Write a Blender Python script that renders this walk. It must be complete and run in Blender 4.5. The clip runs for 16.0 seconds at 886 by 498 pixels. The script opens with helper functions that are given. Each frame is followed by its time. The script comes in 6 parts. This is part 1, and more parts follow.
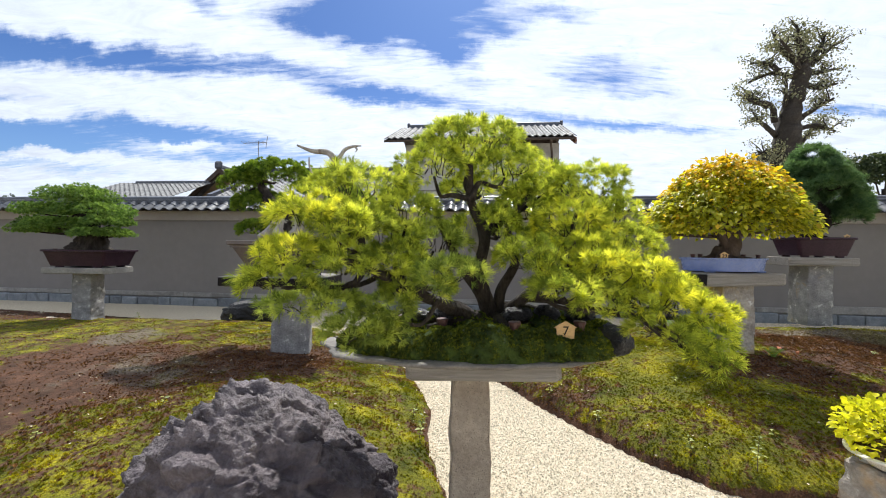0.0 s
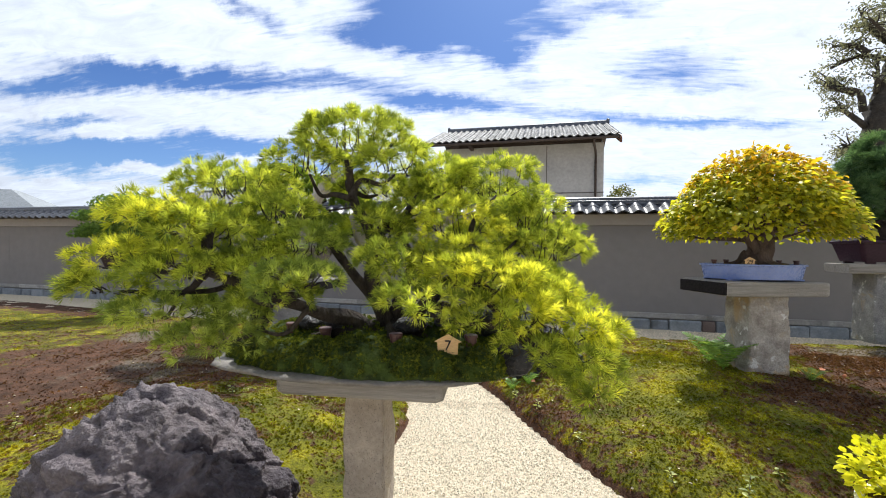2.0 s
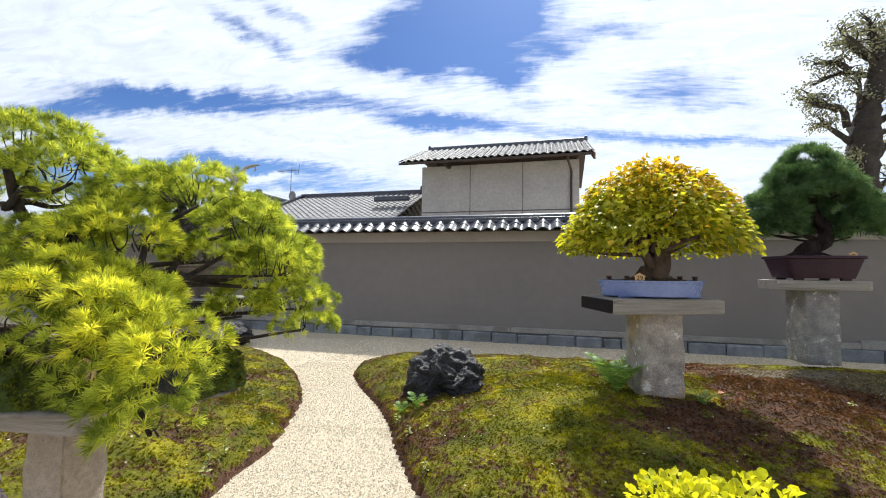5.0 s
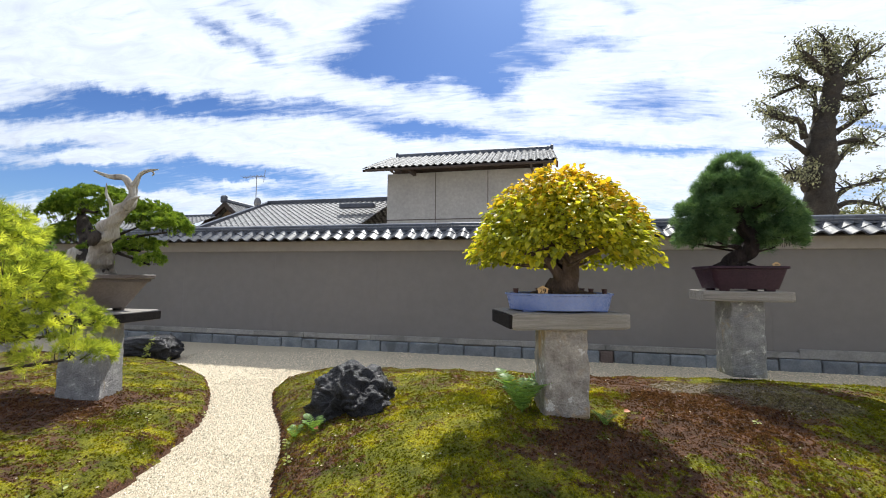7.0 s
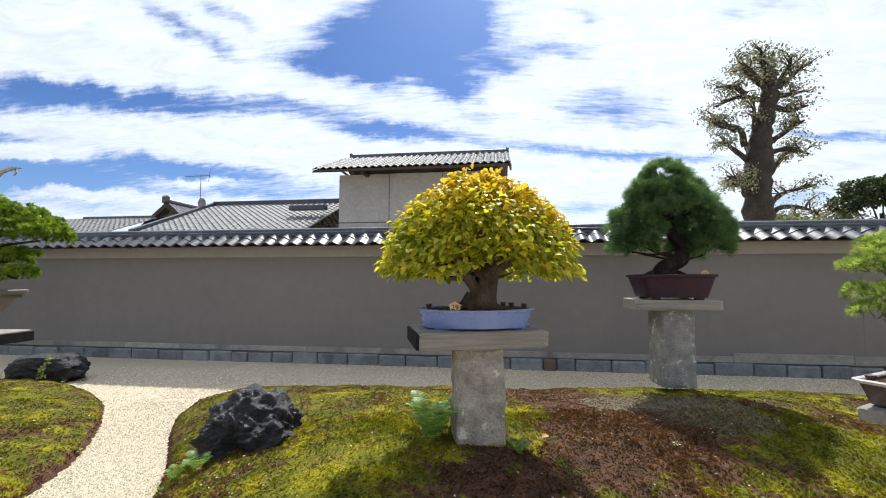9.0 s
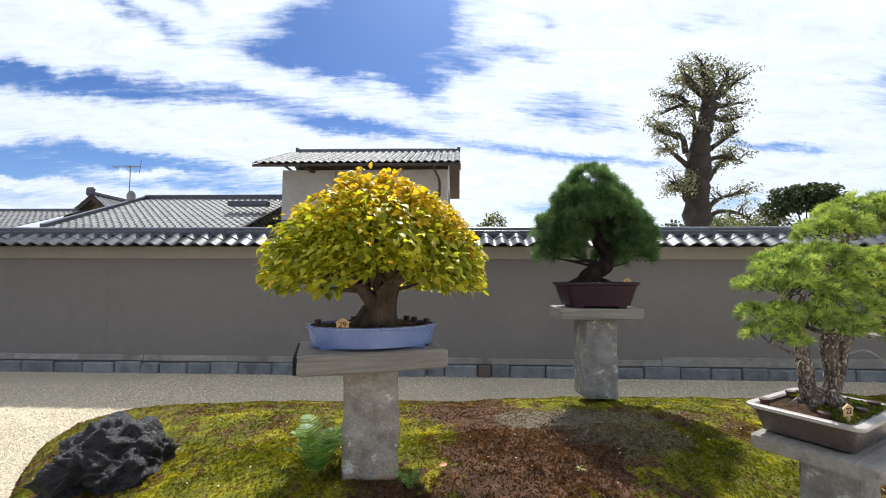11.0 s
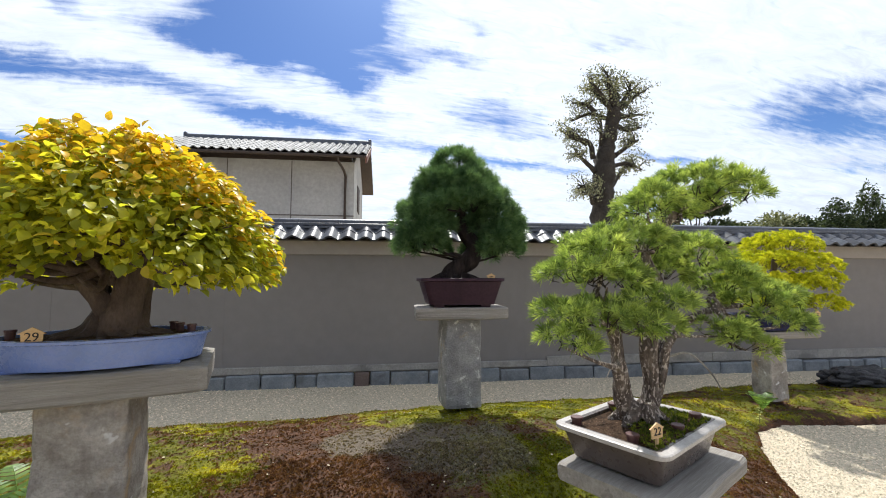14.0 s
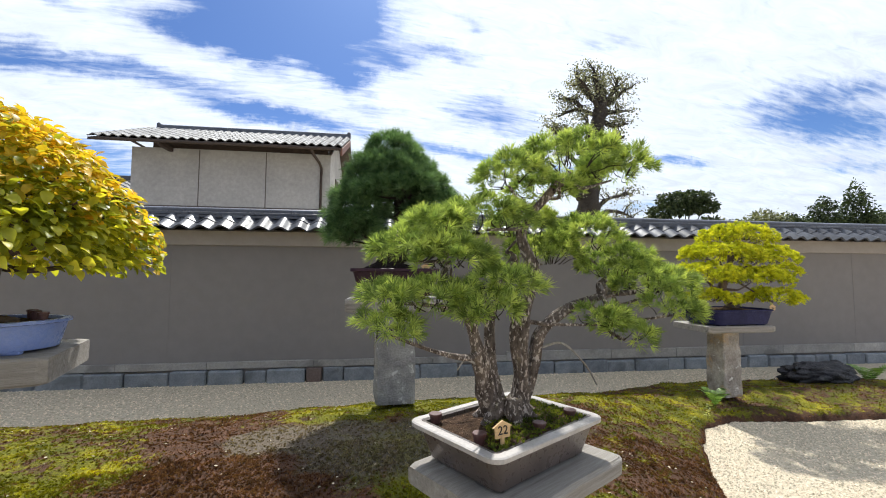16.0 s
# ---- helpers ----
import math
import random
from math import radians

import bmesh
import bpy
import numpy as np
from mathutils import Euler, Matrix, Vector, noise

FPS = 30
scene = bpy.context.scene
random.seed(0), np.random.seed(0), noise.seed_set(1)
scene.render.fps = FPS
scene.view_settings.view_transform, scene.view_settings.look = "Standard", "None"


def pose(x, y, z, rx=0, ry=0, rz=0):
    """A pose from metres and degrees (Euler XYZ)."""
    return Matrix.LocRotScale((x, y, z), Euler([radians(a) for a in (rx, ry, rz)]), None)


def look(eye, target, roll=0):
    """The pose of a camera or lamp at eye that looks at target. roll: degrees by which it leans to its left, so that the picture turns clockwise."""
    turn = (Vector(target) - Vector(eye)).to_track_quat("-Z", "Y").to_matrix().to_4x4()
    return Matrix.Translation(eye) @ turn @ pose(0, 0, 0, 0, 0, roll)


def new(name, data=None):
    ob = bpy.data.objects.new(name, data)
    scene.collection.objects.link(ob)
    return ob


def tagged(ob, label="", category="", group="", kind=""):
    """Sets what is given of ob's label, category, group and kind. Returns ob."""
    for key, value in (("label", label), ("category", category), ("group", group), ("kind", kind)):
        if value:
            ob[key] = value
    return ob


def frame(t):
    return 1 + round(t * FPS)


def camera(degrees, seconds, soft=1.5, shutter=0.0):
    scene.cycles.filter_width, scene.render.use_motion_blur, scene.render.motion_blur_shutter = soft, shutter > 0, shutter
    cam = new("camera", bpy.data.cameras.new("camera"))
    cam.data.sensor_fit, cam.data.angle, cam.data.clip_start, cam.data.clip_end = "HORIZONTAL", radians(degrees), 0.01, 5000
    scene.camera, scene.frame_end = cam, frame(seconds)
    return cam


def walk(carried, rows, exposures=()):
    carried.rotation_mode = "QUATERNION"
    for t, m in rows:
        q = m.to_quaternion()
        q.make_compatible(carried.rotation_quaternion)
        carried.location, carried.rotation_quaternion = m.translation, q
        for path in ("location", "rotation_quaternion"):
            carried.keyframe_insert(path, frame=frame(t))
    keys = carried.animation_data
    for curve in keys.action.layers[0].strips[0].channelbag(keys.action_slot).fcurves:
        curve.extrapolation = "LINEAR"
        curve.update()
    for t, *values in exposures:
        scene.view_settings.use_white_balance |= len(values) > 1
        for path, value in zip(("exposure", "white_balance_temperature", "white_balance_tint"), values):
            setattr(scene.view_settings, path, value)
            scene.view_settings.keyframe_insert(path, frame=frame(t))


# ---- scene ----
cam = camera(94.5, 16.0, soft=1.0)
PATH = [
    (0, (0.043, 0.023, 1.45), (0.05, 2.023, 1.442), 0.7),
    (0.5, (0.196, 0.1, 1.441), (0.117, 2.099, 1.437), 0.7),
    (1, (0.316, 0.163, 1.461), (0.163, 2.157, 1.459), 0.8),
    (1.5, (0.452, 0.195, 1.446), (0.241, 2.184, 1.452), 0.8),
    (2, (0.683, 0.212, 1.454), (0.427, 2.196, 1.465), 0.8),
    (2.5, (0.925, 0.21, 1.476), (0.642, 2.19, 1.496), 0.7),
    (3, (1.107, 0.243, 1.447), (0.814, 2.221, 1.47), 0.7),
    (3.5, (1.323, 0.315, 1.431), (1.028, 2.293, 1.466), 0.6),
    (4, (1.497, 0.363, 1.454), (1.206, 2.342, 1.506), 0.5),
    (4.2, (1.573, 0.373, 1.459), (1.279, 2.35, 1.52), 0.6),
    (6.3, (2.231, 0.721, 1.441), (1.999, 2.703, 1.573), 0.6),
    (6.5, (2.358, 0.726, 1.452), (2.131, 2.709, 1.582), 0.6),
    (7, (2.484, 0.81, 1.506), (2.285, 2.795, 1.641), 0.5),
    (7.5, (2.619, 0.891, 1.561), (2.46, 2.88, 1.696), 0.5),
    (8, (2.767, 0.971, 1.612), (2.655, 2.963, 1.747), 0.5),
    (8.2, (2.815, 1.006, 1.6), (2.719, 2.999, 1.744), 0.3),
    (10.5, (3.207, 1.415, 1.692), (3.303, 3.409, 1.827), 0.4),
    (11, (3.416, 1.463, 1.718), (3.569, 3.452, 1.851), 0.2),
    (11.5, (3.584, 1.528, 1.721), (3.805, 3.511, 1.855), 0.2),
    (12, (3.719, 1.619, 1.703), (4.009, 3.594, 1.836), 0.1),
    (12.5, (3.879, 1.787, 1.712), (4.232, 3.751, 1.847), 0.1),
    (13, (4.005, 1.914, 1.704), (4.412, 3.868, 1.841), 0.1),
    (13.5, (4.136, 1.957, 1.674), (4.591, 3.899, 1.812), 0.0),
    (14, (4.325, 1.956, 1.669), (4.809, 3.892, 1.806), -0.0),
    (14.5, (4.479, 1.943, 1.647), (4.976, 3.875, 1.778), 0.1),
    (15, (4.62, 1.959, 1.622), (5.124, 3.89, 1.747), 0.2),
    (15.5, (4.81, 1.986, 1.625), (5.318, 3.916, 1.746), 0.2),
    (16, (4.944, 1.996, 1.608), (5.454, 3.926, 1.73), 0.2),
]
walk(cam, [(t, look(eye, target, roll)) for t, eye, target, roll in PATH], exposures=[(0.0, 0.48, 6250.0, 8.0), (16.0, 0.48, 6250.0, 8.0)])

# ---- light ----
SUN_AZ, SUN_EL = 10.0, 54.0     # degrees from +y towards +x, and above the horizon
sun_dir = Vector((math.sin(radians(SUN_AZ)) * math.cos(radians(SUN_EL)), math.cos(radians(SUN_AZ)) * math.cos(radians(SUN_EL)), math.sin(radians(SUN_EL))))
sun_data = bpy.data.lights.new("sun", "SUN")
sun_data.energy, sun_data.angle, sun_data.color = 4.5, radians(1.6), (1.0, 0.95, 0.87)
sun = new("sun", sun_data)
sun.matrix_world = look(sun_dir * 30, (0, 0, 0))


class Graph:
    """Short hand for node trees."""

    def __init__(self, tree):
        self.tree = tree

    def add(self, kind, ins=(), **settings):
        n = self.tree.nodes.new(kind)
        for k, v in settings.items():
            setattr(n, k, v)
        for k, v in dict(ins).items():
            if isinstance(v, bpy.types.NodeSocket):
                self.tree.links.new(v, n.inputs[k])
            else:
                n.inputs[k].default_value = v
        return n

    def math(self, op, a, b=0.0, clamp=False):
        return self.add("ShaderNodeMath", {0: a, 1: b}, operation=op, use_clamp=clamp).outputs[0]

    def vec(self, op, a, b=(0, 0, 0)):
        n = self.add("ShaderNodeVectorMath", {0: a, 1: b}, operation=op)
        return n.outputs["Value"] if op in ("LENGTH", "DISTANCE", "DOT_PRODUCT") else n.outputs[0]

    def noise(self, where, scale, detail=5.0, rough=0.55, distort=0.0):
        return self.add("ShaderNodeTexNoise", {"Vector": where, "Scale": scale, "Detail": detail, "Roughness": rough, "Distortion": distort}).outputs["Fac"]

    def ramp(self, fac, *stops):
        n = self.add("ShaderNodeValToRGB", {"Fac": fac})
        els = n.color_ramp.elements
        while len(els) < len(stops):
            els.new(0.5)
        for e, (at, c) in zip(els, stops):
            e.position, e.color = at, (*c, 1.0)
        return n.outputs["Color"]

    def step(self, v, lo, hi, a=0.0, b=1.0):
        return self.add("ShaderNodeMapRange", {"Value": v, "From Min": lo, "From Max": hi, "To Min": a, "To Max": b}, interpolation_type="SMOOTHSTEP").outputs[0]

    def mix(self, fac, a, b, blend="MIX"):
        n = self.add("ShaderNodeMix", {"Factor": fac}, data_type="RGBA", blend_type=blend)
        for i, v in ((6, a), (7, b)):
            if isinstance(v, bpy.types.NodeSocket):
                self.tree.links.new(v, n.inputs[i])
            else:
                n.inputs[i].default_value = (*v, 1.0) if len(v) == 3 else v
        return n.outputs[2]


def make_sky():
    world = bpy.data.worlds.new("sky")
    scene.world = world
    world.use_nodes = True
    g = Graph(world.node_tree)
    g.tree.nodes.clear()
    sky = g.add("ShaderNodeTexSky", sky_type="NISHITA", sun_disc=False, sun_elevation=radians(SUN_EL), sun_rotation=radians(SUN_AZ))
    d = g.add("ShaderNodeTexCoord").outputs["Generated"]
    xyz = g.add("ShaderNodeSeparateXYZ", {0: d})
    x, y, z = xyz.outputs
    ahead = g.math("MAXIMUM", g.math("ABSOLUTE", y), 0.12)
    u, v = g.math("DIVIDE", x, ahead), g.math("DIVIDE", z, ahead)
    uv = g.add("ShaderNodeCombineXYZ", {0: u, 1: v, 2: y}).outputs[0]
    # the cloud sheet, seen in perspective
    up = g.math("ADD", g.math("MAXIMUM", z, 0.0), 0.2)
    sheet = g.add("ShaderNodeCombineXYZ", {0: g.math("DIVIDE", x, up), 1: g.math("MULTIPLY", g.math("DIVIDE", y, up), 1.5), 2: 0.0}).outputs[0]
    slant = g.add("ShaderNodeMapping", {"Vector": sheet, "Rotation": (0, 0, radians(-24)), "Scale": (0.75, 1.7, 1.0)}).outputs[0]
    broad = g.noise(slant, 1.1, 7, 0.6, 0.5)
    fine = g.noise(g.add("ShaderNodeMapping", {"Vector": sheet, "Rotation": (0, 0, radians(-30)), "Scale": (0.9, 1.25, 1.0)}).outputs[0], 5.5, 9, 0.66, 0.9)
    ripple = g.noise(g.add("ShaderNodeMapping", {"Vector": sheet, "Rotation": (0, 0, radians(48)), "Scale": (0.8, 2.6, 1.0)}).outputs[0], 11.0, 4, 0.55, 0.6)
    u = g.math("ADD", u, g.math("MULTIPLY", g.math("SUBTRACT", g.noise(uv, 6.0, 7, 0.62), 0.5), 0.20))
    v = g.math("ADD", v, g.math("MULTIPLY", g.math("SUBTRACT", g.noise(uv, 8.0, 7, 0.66), 0.5), 0.085))
    blue = g.math("ADD", g.math("MULTIPLY", g.math("SUBTRACT", broad, 0.5), 0.45), -0.05)
    blue = g.math("ADD", blue, g.math("MULTIPLY", g.math("SUBTRACT", fine, 0.5), 0.62))
    blue = g.math("ADD", blue, g.math("MULTIPLY", g.math("SUBTRACT", ripple, 0.5), 0.62))
    # gaps in the cloud cover: centre, half size, turn, depth
    for cu, cv, ru, rv, turn, deep in (
        (-0.28, 0.543, 0.13, 0.040, -5, 0.75), (-0.07, 0.667, 0.13, 0.144, -85, 1.05), (0.04, 0.637, 0.08, 0.05, -30, 0.55), (-0.25, 0.617, 0.10, 0.035, -14, 0.5), (0.01, 0.490, 0.06, 0.039, -21, 0.70), (0.14, 0.536, 0.06, 0.026, 0, 0.45), (0.25, 0.575, 0.08, 0.018, 0, 0.35),
        (-0.68, 0.641, 0.12, 0.027, -35, 0.45), (-0.58, 0.681, 0.09, 0.025, -33, 0.35), (0.34, 0.669, 0.04, 0.020, -13, 0.30), (-1.07, 0.488, 0.20, 0.027, -9, 0.55), (-0.71, 0.451, 0.22, 0.031, -3, 0.60),
        (-0.35, 0.422, 0.17, 0.020, -5, 0.30), (-0.22, 0.375, 0.10, 0.018, -8, 0.50), (-0.07, 0.357, 0.12, 0.021, -3, 0.50), (0.07, 0.400, 0.08, 0.014, -1, 0.25), (0.39, 0.428, 0.12, 0.046, -4, 0.50),
        (0.52, 0.378, 0.07, 0.013, 0, 0.25), (0.21, 0.323, 0.12, 0.017, -7, 0.38), (0.48, 0.298, 0.17, 0.013, -3, 0.50), (-1.15, 0.260, 0.32, 0.053, -1, 0.60), (-0.63, 0.267, 0.30, 0.022, -7, 0.55),
        (-0.50, 0.210, 0.21, 0.018, -2, 0.45), (-1.18, 0.350, 0.15, 0.017, 2, 0.50), (-1.05, 0.319, 0.12, 0.018, -5, -0.75), (-0.96, 0.216, 0.17, 0.012, -2, -0.60), (-0.63, 0.247, 0.06, 0.008, -2, -0.50),
        (0.34, 0.165, 0.10, 0.017, -2, 0.45), (-0.91, 0.168, 0.15, 0.016, 1, 0.30), (1.62, 0.526, 0.32, 0.065, 3, 0.60), (1.74, 0.654, 0.31, 0.045, 9, 0.35), (0.96, 0.352, 0.18, 0.016, -4, 0.50),
        (0.79, 0.686, 0.15, 0.028, 11, 0.25), (1.78, 0.386, 0.24, 0.022, 3, 0.30), (0.86, 0.195, 0.10, 0.022, -2, 0.35), (2.58, 0.571, 0.55, 0.095, 3, 0.50), (-1.24, 0.447, 0.25, 0.033, 0, 0.60),
        (-1.09, 0.247, 0.26, 0.044, -1, 0.50), (-1.21, 0.162, 0.27, 0.015, 0, -0.40), (-0.95, 0.205, 0.12, 0.007, 1, -0.50),
    ):
        # the gap's own axes
        c, s = math.cos(radians(turn)), math.sin(radians(turn))
        du, dv = g.math("SUBTRACT", u, cu), g.math("SUBTRACT", v, cv)
        a = g.math("DIVIDE", g.math("ADD", g.math("MULTIPLY", du, c), g.math("MULTIPLY", dv, s)), ru)
        b = g.math("DIVIDE", g.math("SUBTRACT", g.math("MULTIPLY", dv, c), g.math("MULTIPLY", du, s)), rv)
        r2 = g.math("ADD", g.math("MULTIPLY", a, a), g.math("MULTIPLY", b, b))
        blue = g.math("ADD", blue, g.math("MULTIPLY", g.math("POWER", 2.718, g.math("MULTIPLY", r2, -0.8)), deep))
    cover = g.step(blue, -0.02, 0.56, 1.0, 0.0)
    # cloud brightness: brighter towards the sun, grey in the thick parts
    near_sun = g.vec("DOT_PRODUCT", d, tuple(sun_dir))
    bright = g.math("ADD", g.step(near_sun, -0.3, 0.95, 4.1, 7.1), g.math("MULTIPLY", g.math("SUBTRACT", fine, 0.5), 5.0))
    cloud = g.mix(1.0, (0.91, 0.965, 1.09), g.add("ShaderNodeCombineColor", {0: bright, 1: bright, 2: bright}).outputs[0], "MULTIPLY")
    g.tree.nodes[-1].clamp_result = False
    tint = g.ramp(z, (0.06, (0.48, 0.61, 0.82)), (0.36, (0.275, 0.40, 0.64)))
    deep_blue = g.mix(1.0, sky.outputs[0], tint, "MULTIPLY")
    colour = g.mix(g.math("MULTIPLY", cover, 0.97), deep_blue, cloud)
    back = g.add("ShaderNodeBackground", {"Color": colour, "Strength": 0.115})
    g.tree.links.new(back.outputs[0], g.add("ShaderNodeOutputWorld").inputs["Surface"])


make_sky()

# ---- materials ----


def material(name, low, high, scale=6.0, rough=0.8, bump=0.3, bump_scale=60.0, spots=None, spot_scale=40.0, spot_at=0.62, island=0.0, each=0.0, leaf=0.0, metal=0.0,
             stretch=(1, 1, 1), coat=0.0, distance=0.01, stain=None, stain_at=0.55, specular=0.5, grit=0.35):
    """A surface with two scales of colour, optional spots and stains, fine relief; leaf: share of light that passes through."""
    m = bpy.data.materials.new(name)
    m.use_nodes = True
    g = Graph(m.node_tree)
    g.tree.nodes.clear()
    at = g.add("ShaderNodeMapping", {"Vector": g.add("ShaderNodeTexCoord").outputs["Object"], "Scale": stretch}).outputs[0]
    col = g.ramp(g.noise(at, scale, 6, 0.6), (0.32, low), (0.68, high))
    grain = g.noise(at, scale * 9, 4, 0.6)
    col = g.mix(g.step(grain, 0.3, 0.7, 0.0, grit), col, tuple(c * 0.6 for c in low))
    if stain:
        col = g.mix(g.step(g.noise(at, scale * 0.45, 4, 0.6, 0.6), stain_at, stain_at + 0.13, 0.0, 0.8), col, stain)
    if spots:
        col = g.mix(g.step(g.noise(at, spot_scale, 3, 0.6), spot_at, spot_at + 0.06), col, spots)
    for amount, socket in ((island, g.add("ShaderNodeNewGeometry").outputs["Random Per Island"]), (each, g.add("ShaderNodeObjectInfo").outputs["Random"])):
        if amount:
            hsv = g.add("ShaderNodeHueSaturation", {"Color": col, "Value": g.step(socket, 0.0, 1.0, 1 - amount, 1 + amount), "Hue": g.step(socket, 1.0, 0.0, 0.5 - amount * 0.035, 0.5 + amount * 0.035)})
            col = hsv.outputs[0]
    relief = g.add("ShaderNodeBump", {"Height": g.math("ADD", g.noise(at, bump_scale, 6, 0.65), g.math("MULTIPLY", g.noise(at, scale * 2, 4), 0.7)), "Strength": bump, "Distance": distance})
    shader = g.add("ShaderNodeBsdfPrincipled", {"Base Color": col, "Metallic": metal, "Normal": relief.outputs[0], "Coat Weight": coat, "Specular IOR Level": specular,
                                               "Roughness": g.step(grain, 0.2, 0.8, max(rough - 0.12, 0.03), min(rough + 0.12, 1.0))}).outputs[0]
    if leaf:
        thin = g.add("ShaderNodeBsdfTranslucent", {"Color": g.mix(1.0, col, (1.35, 1.3, 0.7), "MULTIPLY")}).outputs[0]
        shader = g.add("ShaderNodeMixShader", {0: leaf, 1: shader, 2: thin}).outputs[0]
    g.tree.links.new(shader, g.add("ShaderNodeOutputMaterial").inputs["Surface"])
    return m


def moss_material(name, for_tufts):
    """Moss in patches: yellow green, deep green, rust brown, grey for bare earth and a lifted shadow."""
    m = bpy.data.materials.new(name)
    m.use_nodes = True
    g = Graph(m.node_tree)
    g.tree.nodes.clear()
    geo = g.add("ShaderNodeNewGeometry")
    at = geo.outputs["Position"]
    flat = g.vec("MULTIPLY", at, (1, 1, 0.2))
    green = g.ramp(g.noise(flat, 3.2, 6, 0.65), (0.30, (0.045, 0.062, 0.008)), (0.52, (0.20, 0.20, 0.014)), (0.70, (0.49, 0.43, 0.02)))
    rust = g.ramp(g.noise(flat, 9, 5, 0.65), (0.3, (0.05, 0.026, 0.018)), (0.7, (0.19, 0.095, 0.060)))
    gone = g.math("ADD", g.math("MULTIPLY", g.math("SUBTRACT", g.noise(flat, 1.5, 6, 0.62, 0.4), 0.5), 1.9), g.math("MULTIPLY", g.math("SUBTRACT", g.noise(flat, 6, 5, 0.65, 0.6), 0.5), 2.4))
    gone = g.math("ADD", gone, g.math("MULTIPLY", g.math("SUBTRACT", g.noise(flat, 21, 4, 0.65, 0.5), 0.46), 2.0))
    for px, py, r, w in ((3.95, 5.75, 0.4, 0.8), (4.26, 5.2, 0.4, 1.0), (4.45, 4.7, 0.4, 1.0), (4.25, 4.15, 0.4, 0.8), (3.65, 5.15, 0.35, -0.29), (3.5, 4.75, 0.35, -0.34), (5.5, 4.4, 0.4, -0.21), (5.93, 4.15, 0.4, -0.25), (5.0, 6.2, 0.45, -0.38), (6.3, 6.0, 0.6, -0.38), (5.7, 6.3, 0.5, -0.38),
                         (7.2, 6.1, 0.7, -0.21), (2.4, 4.55, 0.5, -0.38), (2.3, 3.75, 0.55, -0.34), (1.6, 5.3, 0.6, -0.25), (1.3, 3.3, 0.4, -0.13), (1.1, 3.9, 0.3, 0.4), (2.2, 2.8, 0.5, -0.21), (3.1, 3.9, 0.35, 0.6), (0.5, 5.5, 0.5, -0.21), (-0.75, 4.55, 0.3, -0.29), (-0.4, 3.9, 0.4, -0.29), (-1.45, 5.35, 0.45, -0.25),
                         (-1.45, 4.6, 0.4, 0.9), (-0.37, 2.6, 0.5, -0.29), (-3.6, 4.2, 0.9, 0.6), (-3.4, 3.3, 0.9, 0.6), (-2.2, 4.2, 0.6, 0.5), (-7.5, 7.0, 1.6, -0.25), (-2.7, 5.7, 0.8, -0.21), (7.3, 4.5, 0.8, 0.55), (8.6, 5.9, 0.6, -0.13)):
        near = g.math("DIVIDE", g.vec("DISTANCE", flat, (px, py, 0.06)), r)
        gone = g.math("ADD", gone, g.math("MULTIPLY", g.math("POWER", 2.718, g.math("MULTIPLY", g.math("MULTIPLY", near, near), -0.7)), w))
    if for_tufts:
        gone = g.math("ADD", gone, g.math("MULTIPLY", g.math("SUBTRACT", geo.outputs["Random Per Island"], 0.47), 0.6))
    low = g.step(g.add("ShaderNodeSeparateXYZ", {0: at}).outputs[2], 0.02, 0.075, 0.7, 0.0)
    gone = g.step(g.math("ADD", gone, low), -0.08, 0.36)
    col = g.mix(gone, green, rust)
    earth = g.math("ADD", g.math("MULTIPLY", g.math("SUBTRACT", g.noise(flat, 2.6, 5, 0.6), 0.5), 1.6), -0.25)
    # second and last patch: paler colour put in to lift the far pine's shadow
    for px, py, r, w in ((4.55, 5.35, 0.3, 0.95), (5.0, 5.1, 0.45, 0.7), (-4.05, 5.4, 0.5, 0.8), (-2.7, 3.9, 0.8, 0.55), (5.25, 4.8, 0.45, 0.6)):
        near = g.math("DIVIDE", g.vec("DISTANCE", flat, (px, py, 0.06)), r)
        earth = g.math("ADD", earth, g.math("MULTIPLY", g.math("POWER", 2.718, g.math("MULTIPLY", g.math("MULTIPLY", near, near), -0.7)), w))
    col = g.mix(g.step(earth, 0.12, 0.4, 0.0, 0.75), col, (0.21, 0.182, 0.142))
    if for_tufts:
        col = g.add("ShaderNodeHueSaturation", {"Color": col, "Value": g.step(geo.outputs["Random Per Island"], 0.0, 1.0, 0.7, 1.75), "Hue": g.step(geo.outputs["Random Per Island"], 0.0, 1.0, 0.488, 0.512)}).outputs[0]
    else:
        # ground between tufts: damp soil, with the tufts' shade mixed into the colour
        col = g.mix(g.step(g.noise(at, 70, 4, 0.7), 0.30, 0.70, 0.70, 0.12), col, (0.020, 0.014, 0.007))
    relief = g.add("ShaderNodeBump", {"Height": g.noise(at, 85, 5, 0.7), "Strength": 0.9, "Distance": 0.012})
    shader = g.add("ShaderNodeBsdfPrincipled", {"Base Color": col, "Roughness": 0.9, "Normal": relief.outputs[0], "Specular IOR Level": 0.15}).outputs[0]
    if for_tufts:
        shader = g.add("ShaderNodeMixShader", {0: 0.3, 1: shader, 2: g.add("ShaderNodeBsdfTranslucent", {"Color": g.mix(1.0, col, (1.5, 1.4, 0.5), "MULTIPLY")}).outputs[0]}).outputs[0]
    g.tree.links.new(shader, g.add("ShaderNodeOutputMaterial").inputs["Surface"])
    return m


